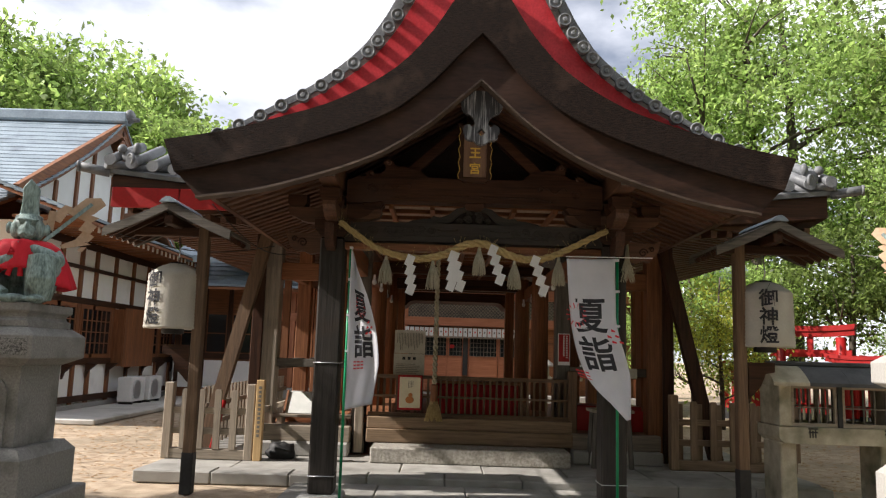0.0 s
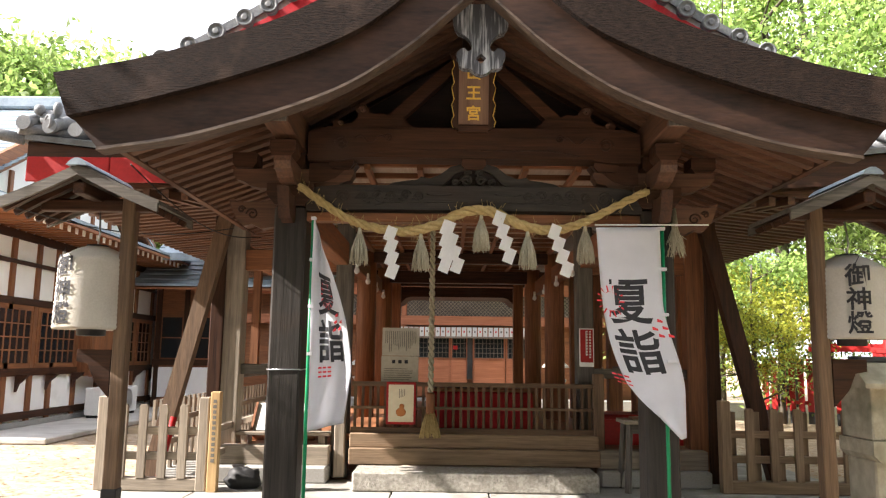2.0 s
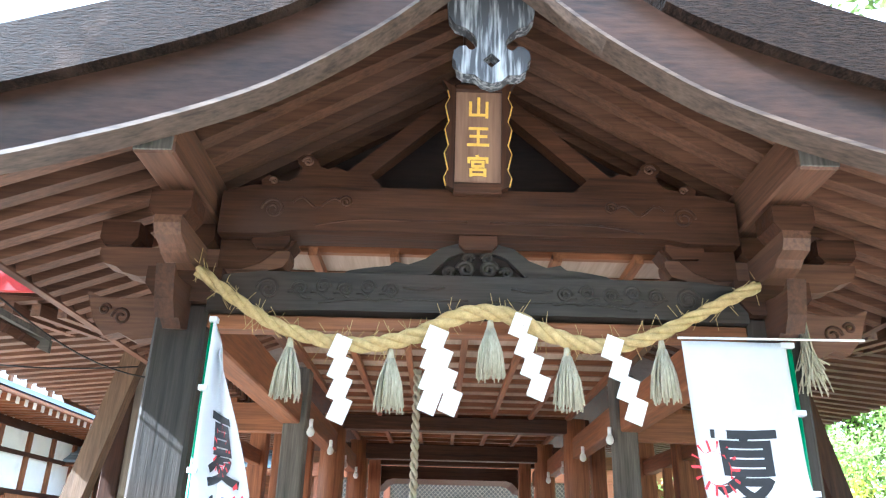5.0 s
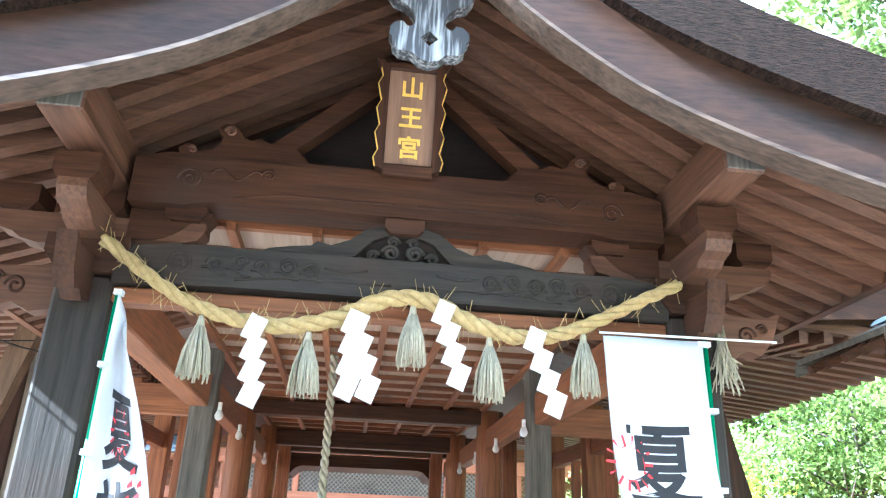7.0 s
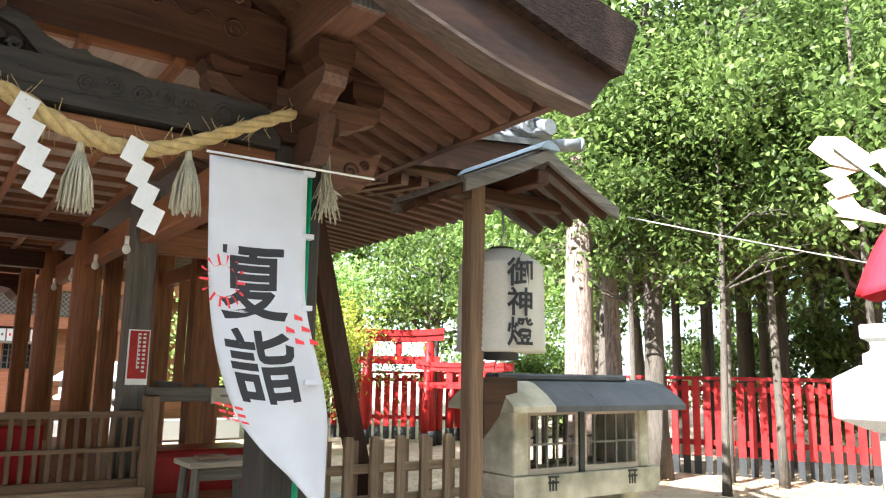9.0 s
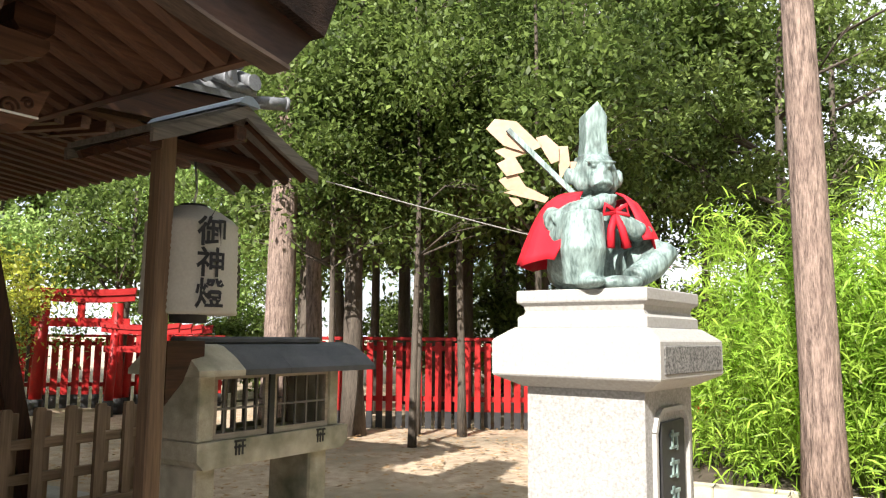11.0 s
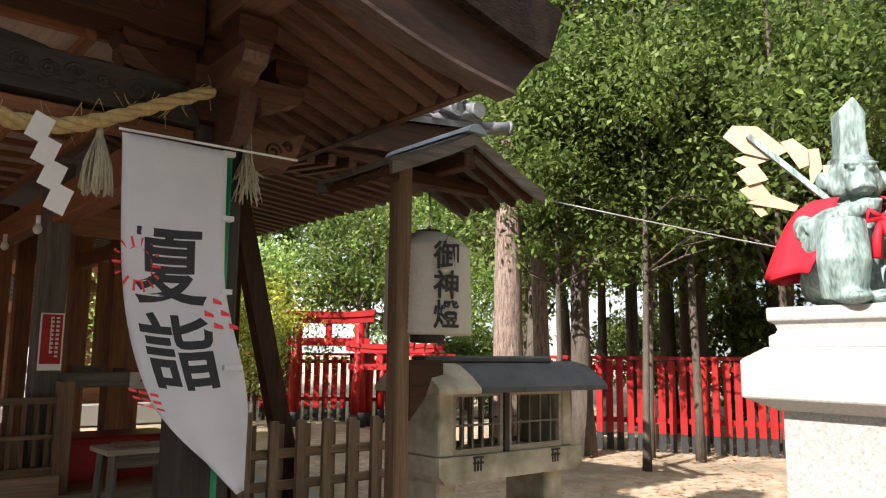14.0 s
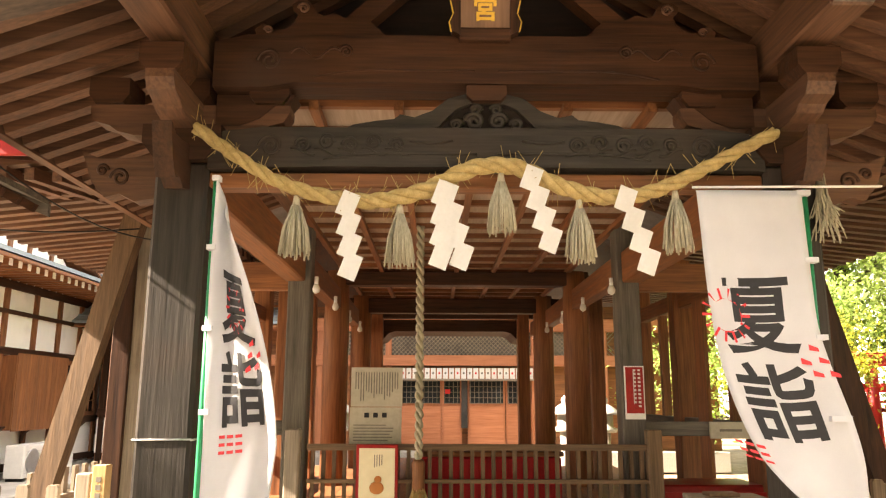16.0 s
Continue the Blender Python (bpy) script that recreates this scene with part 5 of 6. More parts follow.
for x0, x1, m_ in ((-0.1, 0.3, MOSSY), (0.303, 0.75, DARK_SLATE), (0.753, 1.76, DARK_SLATE)):
    part("roof_stone", slab(bmesh.new(), ROOFP, "x", x0, x1), m_, sl, "curved dark roof stone")
part("ridge_stone", B(0.0, 1.4, 0.2, 0.36, 1.535, 1.59, bevel=0.015), DARK_SLATE, sl)
for cx_ in (0.36, 1.2):
    q = bmesh.new()
    for a, b, c, d in ((-0.05, 0.04, 0.05, 0.05), (-0.05, 0.0, 0.05, 0.01), (-0.04, -0.05, -0.03, 0.05), (0.02, -0.05, 0.03, 0.04), (-0.01, -0.05, 0.0, 0.02)):
        box(q, cx_ + a, cx_ + c + 0.006, -0.003, 0.004, 0.81 + b, 0.81 + d + 0.006)
    part("carved_mark", q, BLACK, sl, "worn carved character")


# ---- pedestals and monkey statues ----
def square(bm, prof):
    rings = [[bm.verts.new((sx * r, sy * r, z)) for sx, sy in ((-1, -1), (1, -1), (1, 1), (-1, 1))] for r, z in prof]
    for a, b in zip(rings, rings[1:]):
        for k in range(4):
            j = (k + 1) % 4
            bm.faces.new((a[k], a[j], b[j], b[k]))
    bm.faces.new(rings[0][::-1])
    bm.faces.new(rings[-1])
    return bm


def pedestal(x, y, rz, stone, label):
    p = thing("pedestal", pose(x, y, 0, 0, 0, rz), label, "pedestal", "statue pedestals")
    part("foot_block", square(bmesh.new(), [(0.475, -0.02), (0.475, 0.47), (0.465, 0.48)]), stone, p)
    part("base_block", square(bmesh.new(), [(0.4, 0.482), (0.4, 0.75), (0.34, 0.82)]), stone, p)
    part("shaft", square(bmesh.new(), [(0.282, 0.822), (0.282, 1.375)]), STONE if stone is PALE_STONE else stone, p, "speckled grey granite shaft")
    part("slab", square(bmesh.new(), [(0.295, 1.377), (0.395, 1.428), (0.4, 1.436), (0.4, 1.586), (0.393, 1.595), (0.325, 1.645)]), stone, p, "broad chamfered slab")
    part("upper_tier", square(bmesh.new(), [(0.314, 1.647), (0.314, 1.69), (0.308, 1.696), (0.294, 1.704), (0.288, 1.72), (0.294, 1.742), (0.315, 1.758), (0.318, 1.766), (0.318, 1.81), (0.313, 1.815)]), stone, p, "moulded upper tier")
    part("slab_plate", B(-0.36, 0.37, -0.405, -0.39, 1.452, 1.57, bevel=0.004), DARK_GRANITE, p, "rough pitted inscription plate")
    q = bmesh.new()
    ring = [(-0.2, 0.83), (0.2, 0.83), (0.2, 1.2), (0.17, 1.26), (0.12, 1.29), (-0.12, 1.29), (-0.17, 1.26), (-0.2, 1.2)]
    for (xa, za), (xb, zb) in zip(ring, ring[1:] + ring[:1]):
        stick(q, (xa, -0.286, za), (xb, -0.286, zb), 0.022, 0.03, up=(0, 1, 0))
    part("panel_frame", q, stone, p, "raised moulding round the panel")
    part("black_panel", B(-0.14, 0.14, -0.296, -0.28, 0.835, 1.24, bevel=0.004), BLACK, p, "black bronze inscription panel")
    q = bmesh.new()
    for k in range(3):
        for a, b, c, d in ((-0.05, 0.02, 0.05, 0.035), (-0.03, -0.03, -0.015, 0.05), (0.02, -0.04, 0.035, 0.03), (-0.05, -0.03, 0.04, -0.02)):
            box(q, a, c, -0.304, -0.296, 1.15 - k * 0.12 + b, 1.15 - k * 0.12 + d)
    part("raised_marks", q, BRONZE, p)
    return p


DARK_GRANITE = mat("pitted_dark_granite", (0.05, 0.048, 0.045), (0.28, 0.27, 0.25), rough=0.9, scale=(90, 90, 90), fine=300, bump=1.0, spread=(0.4, 0.6), distance=0.01)
pedestal(3.776, 5.569, -4, PALE_STONE, "tall pale granite pedestal with a chamfered slab")
# weathered granite toned down for the shade the left pedestal stands in
SHADED_STONE = mat("weathered_shaded_granite", (0.13, 0.125, 0.115), (0.3, 0.29, 0.27), rough=0.88, scale=(60, 60, 60), fine=380, bump=0.6, spread=(0.3, 0.7), stain=(0.09, 0.09, 0.075), stain_at=(0.5, 0.75), stain_scale=3.0, distance=0.006)
pedestal(-3.18, 5.56, 1, SHADED_STONE, "tall weathered granite pedestal with a chamfered slab, toned dark for shade")


def statue(x, y, z, rz, sx, gap=28):
    """A seated monkey in a tall court hat; sx = -1 mirrors it."""
    bm = bmesh.new()
    blob(bm, (0, 0.06, 0.28), (0.15, 0.13, 0.24))
    blob(bm, (0, 0.08, 0.1), (0.2, 0.17, 0.11))
    blob(bm, (0, 0.01, 0.47), (0.085, 0.08, 0.09))
    blob(bm, (0, -0.03, 0.61), (0.105, 0.11, 0.115))
    blob(bm, (0, -0.12, 0.56), (0.06, 0.058, 0.06))
    blob(bm, (0, -0.15, 0.6), (0.02, 0.028, 0.04))
    blob(bm, (0, -0.132, 0.655), (0.075, 0.02, 0.014))
    for e in (-1, 1):
        blob(bm, (e * 0.12, -0.01, 0.6), (0.022, 0.04, 0.05))
        blob(bm, (e * 0.06, -0.05, 0.57), (0.05, 0.05, 0.065))
        blob(bm, (e * 0.036, -0.138, 0.632), (0.015, 0.01, 0.009))
    tube(bm, [(-0.045, -0.16, 0.528), (-0.02, -0.176, 0.543), (0.02, -0.176, 0.543), (0.045, -0.16, 0.528)], 0.007, n=6)
    lathe(bm, [(0.09, 0.675), (0.09, 0.7), (0.07, 0.71)], (0, -0.01, 0), n=18)
    slab(bm, [(-0.06, 0.69), (0.06, 0.69), (0.052, 0.8), (0.055, 0.92), (0.01, 1.0), (-0.05, 0.93), (-0.05, 0.8)], "y", -0.07, 0.05)
    tube(bm, [(-0.1, 0.05, 0.12), (-0.13, -0.13, 0.28), (-0.115, -0.215, 0.36)], [0.11, 0.115, 0.09], n=14)
    tube(bm, [(-0.115, -0.215, 0.365), (-0.125, -0.25, 0.19), (-0.12, -0.22, 0.03)], [0.09, 0.1, 0.085], n=14)
    blob(bm, (-0.11, -0.28, 0.03), (0.06, 0.12, 0.034))
    tube(bm, [(0.1, 0.04, 0.11), (0.2, -0.06, 0.17), (0.29, -0.13, 0.21)], [0.1, 0.088, 0.066], n=14)
    tube(bm, [(0.29, -0.13, 0.205), (0.2, -0.2, 0.12), (0.09, -0.26, 0.05)], [0.066, 0.066, 0.055], n=14)
    blob(bm, (0.02, -0.3, 0.03), (0.1, 0.06, 0.036))
    tube(bm, [(-0.14, 0.04, 0.44), (-0.19, -0.05, 0.37), (-0.205, -0.13, 0.335)], [0.07, 0.066, 0.06], n=12)
    tube(bm, [(-0.205, -0.13, 0.335), (-0.14, -0.18, 0.385), (-0.03, -0.19, 0.43)], [0.06, 0.055, 0.042], n=12)
    blob(bm, (-0.01, -0.19, 0.44), (0.05, 0.045, 0.042))
    for k in range(4):
        blob(bm, (0.02, -0.215 + 0.012 * k, 0.465 - 0.018 * k), (0.03, 0.013, 0.011))
    tube(bm, [(0.15, 0.04, 0.43), (0.21, -0.06, 0.3), (0.13, -0.2, 0.3), (0.02, -0.2, 0.37)], [0.07, 0.058, 0.048, 0.038], n=12)
    for v in bm.verts:
        v.co.x *= sx * 1.04
        v.co.z *= 0.935
    if sx < 0:
        bmesh.ops.reverse_faces(bm, faces=bm.faces)
    ob = part("monkey_statue", bm, BRONZE, None, "", True)
    ob.matrix_basis = pose(x, y, z, 0, 0, rz)
    tagged(ob, "seated green bronze monkey statue in tall court hat", "statue", "monkey statues")
    rm = ob.modifiers.new("join", "REMESH")
    rm.mode, rm.voxel_size, rm.use_smooth_shade = "VOXEL", 0.008, True
    # red cape tied at the chest
    c = thing("red_cape", pose(x, y, z, 0, 0, rz), "bright red cloth cape tied round the statue's shoulders", "cape", "capes on the statues")
    q = bmesh.new()
    na, nz_ = 40, 9
    g = []
    for j in range(nz_ + 1):
        f = j / nz_
        row = []
        for i in range(na + 1):
            a = radians(-90 + gap + (360 - 2 * gap) * i / na)
            flare = 0.15 + 0.14 * f ** 0.5 + 0.014 * f * math.sin(i * 1.35) + 0.03 * f * abs(math.cos(a))
            low = 0.47 - f * (0.34 if abs(math.sin(a)) < 0.75 or math.sin(a) > 0 else 0.24)
            row.append(q.verts.new((sx * flare * 1.12 * math.cos(a), 0.03 + flare * 0.95 * math.sin(a), low + 0.012 * f * math.sin(i * 0.9))))
        g.append(row)
    for j in range(nz_):
        for i in range(na):
            q.faces.new((g[j][i], g[j][i + 1], g[j + 1][i + 1], g[j + 1][i])).smooth = True
    cl = part("cloth", q, BIB, c)
    so = cl.modifiers.new("thick", "SOLIDIFY")
    so.thickness = 0.006
    q = bmesh.new()
    for e in (-1, 1):
        tube(q, [(0.03 * sx, -0.225, 0.36), (sx * (0.03 + 0.05 * e), -0.235, 0.39), (sx * (0.03 + 0.06 * e), -0.235, 0.345), (0.03 * sx, -0.23, 0.355)], 0.012, n=6)
        tube(q, [(0.03 * sx, -0.225, 0.355), (sx * (0.03 + 0.025 * e), -0.24, 0.28), (sx * (0.04 + 0.04 * e), -0.24, 0.19)], [0.012, 0.018, 0.02], n=6)
    part("tied_bow", q, BIB, c)
    if gap < 20:
        q = bmesh.new()
        rows = []
        for j in range(9):
            f = j / 8
            w_ = 0.1 + 0.03 * f
            rows.append([q.verts.new((sx * (w_ * (i / 6 - 1)), -0.235 - 0.05 * f + 0.09 * (i / 6 - 1) ** 2 + 0.008 * math.sin(i * 1.7 + j), 0.46 - 0.21 * f - 0.03 * (i / 6 - 1) ** 2)) for i in range(13)])
        for j in range(8):
            for i in range(12):
                q.faces.new((rows[j][i], rows[j][i + 1], rows[j + 1][i + 1], rows[j + 1][i])).smooth = True
        bib = part("bib", q, BIB, c, "red bib over the chest")
        so = bib.modifiers.new("thick", "SOLIDIFY")
        so.thickness = 0.006
    # zigzag wand held over the shoulder
    w = thing("zigzag_wand", pose(x, y, z, 0, 0, rz), "bronze wand with tan zigzag streamers held by statue", "wand", "wands of the statues")
    L = Vector((-0.95 * sx, 0.31, 0.0))

    def at(px_, py_, off=0.0):
        p = L * ((430 - px_) / 690 - 0.02) + Vector((0, -0.08 + off, (738 - py_) / 800))
        return p
    q = bmesh.new()
    stick(q, at(385, 420), at(118, 95), 0.026, 0.016, up=(0, 1, 0))
    part("staff", q, BRONZE, w)
    TAN = bpy.data.materials.get("tan_sheet") or mat("tan_sheet", (0.3, 0.2, 0.12), (0.48, 0.33, 0.22), rough=0.5, fine=40, bump=0.1)
    for k, poly in enumerate((((45, 85), (75, 45), (150, 60), (238, 165), (185, 190), (105, 155)), ((75, 172), (125, 158), (185, 188), (120, 212)), ((82, 228), (140, 196), (176, 265), (115, 280)), ((90, 292), (150, 262), (186, 326), (122, 334)), ((105, 345), (180, 322), (258, 370), (246, 390)), ((125, 362), (158, 368), (172, 390), (150, 400)), ((215, 130), (250, 120), (292, 168), (292, 226), (266, 236)), ((290, 165), (325, 165), (332, 240), (298, 300)), ((330, 230), (368, 235), (364, 284), (334, 322)))):
        q = bmesh.new()
        off = 0.03 if k % 2 else 0.015
        a = [q.verts.new(at(*p, off)) for p in poly]
        b = [q.verts.new(at(*p, off + 0.006)) for p in poly]
        q.faces.new(a)
        q.faces.new(b[::-1])
        for i in range(len(a)):
            j = (i + 1) % len(a)
            q.faces.new((a[i], a[j], b[j], b[i]))
        bmesh.ops.recalc_face_normals(q, faces=q.faces)
        part("streamer_fold", q, TAN, w)


statue(3.77, 5.64, 1.815, -50, 1)
statue(-3.1, 5.56, 1.815, 24, -1, 9)


# ---- picket fences beside the hall ----
def picket(name_label, x0, x1, y, z, n_, h, mt, back=0):
    f = thing("picket_fence", pose(0, y, z), name_label, "fence", "picket fences")
    for zz in (h * 0.36, h * 0.66):
        part("rail", B(x0, x1, 0.0, 0.05, zz, zz + 0.08, bevel=0.006), mt[0], f)
    part("bottom_rail", B(x0 - 0.02, x1 + 0.02, -0.04, 0.1, 0.0, 0.13, bevel=0.01), mt[0], f)
    for k in range(n_):
        xx = x0 + (x1 - x0) * k / (n_ - 1)
        q = slab(bmesh.new(), [(xx - 0.042, 0.13), (xx + 0.042, 0.13), (xx + 0.042, h), (xx + 0.03, h + 0.02), (xx - 0.03, h + 0.02), (xx - 0.042, h)], "y", -0.045, 0.0)
        part("picket", q, mt[2], f)
        if back:
            q = slab(bmesh.new(), [(xx + 0.07, 0.13), (xx + 0.14, 0.13), (xx + 0.14, h - 0.02), (xx + 0.07, h - 0.02)], "y", 0.05, 0.09)
            part("picket", q, mt[2], f)
    for xx in (x0, x1):
        part("post", B(xx - 0.055, xx + 0.055, -0.05, 0.07, 0.0, h + 0.1, bevel=0.01), mt[2], f)
    return f


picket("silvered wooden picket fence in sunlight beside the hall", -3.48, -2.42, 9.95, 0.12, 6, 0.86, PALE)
picket("grey wooden picket fence with a double row of pickets", 3.15, 4.72, 10.25, 0.12, 7, 0.88, SILL, 1)
rf = thing("picket_fence", pose(-2.4, 10.05, 0.12), "silvered return of picket fence running back", "fence", "picket fences")
for zz in (0.3, 0.56):
    part("rail", B(-0.03, 0.02, 0.2, 6.0, zz, zz + 0.07), PALE[1], rf)
for k in range(28):
    part("picket", B(-0.06 - 0.9, -0.03 - 0.9, 0.9 + k * 0.2, 0.98 + k * 0.2, 0.0, 0.86), PALE[2], rf)
for zz in (0.3, 0.56):
    part("rail", B(-0.93, -0.89, 0.85, 6.5, zz, zz + 0.07), PALE[1], rf)
mp = thing("marker_post", pose(-2.3, 9.93, 0.12), "pale cedar marker post with faint vertical writing", "post")
part("post", B(-0.05, 0.05, -0.05, 0.05, 0, 1.02, bevel=0.006), mat("fresh_cedar", (0.42, 0.27, 0.12), (0.58, 0.4, 0.2), rough=0.7, scale=(22, 22, 1.5), fine=60, bump=0.2), mp)
q = bmesh.new()
for k in range(12):
    box(q, -0.018, 0.018, -0.053, -0.05, 0.3 + k * 0.055, 0.335 + k * 0.055)
part("writing", q, DIM_INK, mp)
rp = thing("red_pole", pose(-2.95, 10.25, 0.12), "leaning red painted pole behind the fence", "pole")
q = bmesh.new()
stick(q, (-0.05, 0, 0), (0.06, 0.1, 0.72), 0.035, n=10)
part("pole", q, RED, rp)
rk = thing("dark_rock", pose(-2.05, 10.2, 0.115), "small dark gnarled rock by the sill", "rock")
q = bmesh.new()
blob(q, (0, 0, 0.08), (0.2, 0.1, 0.12), u=18, v=12)
for v in q.verts:
    v.co += v.co.normalized() * 0.06 * noise.noise(v.co * 14)
part("stone", q, BLACK, rk)


# ---- red fences and torii ----
def red_fence(p, q_, n_, h, label):
    p, q_ = Vector(p), Vector(q_)
    d = q_ - p
    f = thing("red_fence", pose(p.x, p.y, 0, 0, 0, math.degrees(math.atan2(d.y, d.x))), label, "fence", "red fences")
    ln = d.length
    for zz in (h * 0.3, h * 0.9):
        part("rail", B(0, ln, 0.05, 0.1, zz, zz + 0.09), RED, f)
    for k in range(n_):
        xx = ln * (k + 0.5) / n_
        w = ln / n_ * 0.33
        pk = part("board", B(xx - w, xx + w, -0.02, 0.02, 0.28, h + 0.02 * (k % 3)), RED, f)
        part("black_foot", B(xx - w, xx + w, -0.021, 0.021, -0.02, 0.28), BLACK, pk)
    part("top_rail", B(0, ln, -0.04, 0.12, h + 0.04, h + 0.1), RED, f)
    return f


red_fence((10.6, 13.9), (14.6, 7.2), 44, 1.5, "tall red board fence with black feet")
red_fence((8.2, 22.0), (12.4, 18.2), 26, 1.5, "red board fence with black feet behind torii")


def torii(x, y, rz, w, h, label):
    t = thing("torii_gate", pose(x, y, 0, 0, 0, rz), label, "torii", "red torii gates")
    r = 0.055 * h
    for s in (-1, 1):
        q = bmesh.new()
        stick(q, (s * w / 2, 0, 0.3), (s * (w / 2 - 0.06), 0, h), r, n=14, r2=r * 0.9)
        part("pillar", q, RED, t)
        part("black_base", lathe(bmesh.new(), [(r * 1.15, -0.02), (r * 1.15, 0.3)], (s * w / 2, 0, 0), n=14), BLACK, t)
    ov = w * 0.18
    part("tie_beam", B(-w / 2 - ov * 0.7, w / 2 + ov * 0.7, -r * 0.5, r * 0.5, h * 0.78, h * 0.86), RED, t)
    n_ = 12
    xs = [(-w / 2 - ov) + (w + 2 * ov) * k / n_ for k in range(n_ + 1)]
    lo = [(a, h + 0.06 * abs(a / w) ** 2 * 2) for a in xs]
    part("lower_lintel", strip(bmesh.new(), lo, [(a, b + h * 0.06) for a, b in lo], -r * 0.7, r * 0.7), RED, t)
    part("top_lintel", strip(bmesh.new(), [(a, b + h * 0.061) for a, b in lo], [(a * 1.03, b + h * 0.12) for a, b in lo], -r, r), RED, t)
    part("strut", B(-0.07, 0.07, -0.04, 0.04, h * 0.86, h), RED, t)
    return t


torii(9.3, 19.0, -40, 1.5, 2.25, "weathered red torii gate with black feet")
torii(9.8, 17.7, -50, 1.1, 1.6, "small bright red torii gate with black feet")
torii(10.5, 18.2, -50, 1.1, 1.6, "small bright red torii gate with black feet")
torii(11.2, 18.7, -50, 1.1, 1.6, "small bright red torii gate with black feet")
torii(11.9, 19.2, -50, 1.1, 1.6, "small bright red torii gate with black feet")

# ---- planter with low stone kerb under the bamboo ----
kb = tagged(thing("planter_kerb", pose(0, 0, 0), "low mossy stone kerb round the bamboo", "kerb"), kind="structure")
for k in range(9):
    q = bmesh.new()
    box(q, -0.3, 0.296, -0.12, 0.12, -0.02, 0.3, bevel=0.02, m=pose(7.3 + 0.05 * k, 6.9 - k * 0.61, 0, 0, 0, 95))
    part("kerb_stone", q, MOSSY, kb)
bm = bmesh.new()
box(bm, 7.5, 12.5, 1.2, 7.0, -0.02, 0.24)
setting("planting_bed", bm, mat("dark_soil", (0.05, 0.04, 0.03), (0.13, 0.1, 0.07), rough=0.95, fine=60, bump=0.6), "dark earth bed under the bamboo", "planting bed")

# ---- overhead cable ----
cb = thing("overhead_cable", pose(0, 0, 0), "thin pale cable strung from the lantern post", "cable")
A, Z = Vector((4.46, 8.0, 2.74)), Vector((14.0, 3.2, 2.9))
part("cable", tube(bmesh.new(), [A.lerp(Z, k / 20) - Vector((0, 0, 0.55 * math.sin(math.pi * k / 20))) for k in range(21)], 0.005, n=6), PALE_STONE, cb)
for a0, a1, sag in (((-3.6, 8.0, 2.75), (CX - 2.65, 10.3, 2.95), 0.15), ((CX - 2.7, 7.6, 3.0), (CX - 2.4, 10.6, 2.9), 0.2)):
    a0, a1 = Vector(a0), Vector(a1)
    w_ = thing("hanging_wire", pose(0, 0, 0), "thin loose electric wire under the eave", "wire", "loose wires")
    part("wire", tube(bmesh.new(), [a0.lerp(a1, k / 14) - Vector((0, 0, sag * math.sin(math.pi * k / 14))) for k in range(15)], 0.006, n=5), BLACK, w_)


# ---- white plaster hall on the far side of the yard ----
wh = thing("plaster_hall", pose(-8.2, 0, 0), "white plastered timber-framed hall with blue-grey copper roof", "building")
part("wall", B(-14, 0, 15.2, 27.6, 0.0, 4.0), PLASTER, wh)
part("plinth", B(-14, 0.06, 15.1, 27.6, 0.0, 0.18), STONE, wh)
for k, y in enumerate((15.25, 16.1, 17.0, 17.75, 18.8, 19.9, 20.9, 21.9, 23.0, 24.2, 25.5)):
    part("post", B(-0.02, 0.05, y - 0.07, y + 0.07, 0.1, 3.84), BROWN[2], wh)
for z0, z1 in ((0.22, 0.36), (1.05, 1.2), (2.42, 2.56), (3.2, 3.28), (3.68, 3.84)):
    part("rail", B(-0.01, 0.06, 15.2, 27.6, z0, z1), WOOD[1], wh)
for y0, y1 in ((15.4, 16.9), (17.1, 18.7), (21.0, 21.85), (22.0, 22.9)):
    w = part("window", B(0.0, 0.05, y0, y1, 1.2, 2.42), BROWN[1], wh, "brown latticed sliding window")
    part("pane", B(0.045, 0.056, y0 + 0.08, y1 - 0.08, 1.3, 2.32), GLASS, w)
    n_ = int((y1 - y0) / 0.24)
    for k in range(n_ + 1):
        yy = y0 + 0.08 + (y1 - y0 - 0.16) * k / n_
        part("bar", B(0.05, 0.075, yy - 0.014, yy + 0.014, 1.3, 2.32), BROWN[2], w)
    for zz in (1.55, 1.8, 2.06):
        part("bar", B(0.052, 0.07, y0 + 0.08, y1 - 0.08, zz - 0.012, zz + 0.012), BROWN[1], w)
part("box_frame", B(0.0, 0.32, 18.85, 20.85, 1.0, 2.4), BROWN[2], wh, "projecting cedar-boarded bay")
for k in range(12):
    part("cedar_board", B(0.32, 0.34, 18.87 + k * 0.165, 19.03 + k * 0.165, 0.98, 2.44), BROWN[2], wh)
for k in range(11):
    y = 15.4 + k * 1.1
    part("corbel", slab(bmesh.new(), [(0.05, 0.75), (0.1, 0.9), (0.22, 1.0), (0.3, 1.08), (0.05, 1.08)], "y", y - 0.05, y + 0.05), WOOD[0], wh)
for k in range(42):
    y = 15.0 + k * 0.3
    part("rafter_end", B(-0.3, 0.95, y, y + 0.1, 3.84, 3.96), BROWN[0], wh)
    part("white_tip", B(0.95, 0.965, y, y + 0.1, 3.84, 3.96), PLASTER, wh)
part("eave_soffit", B(-0.3, 1.0, 14.6, 27.8, 3.96, 4.02), BROWN[1], wh)
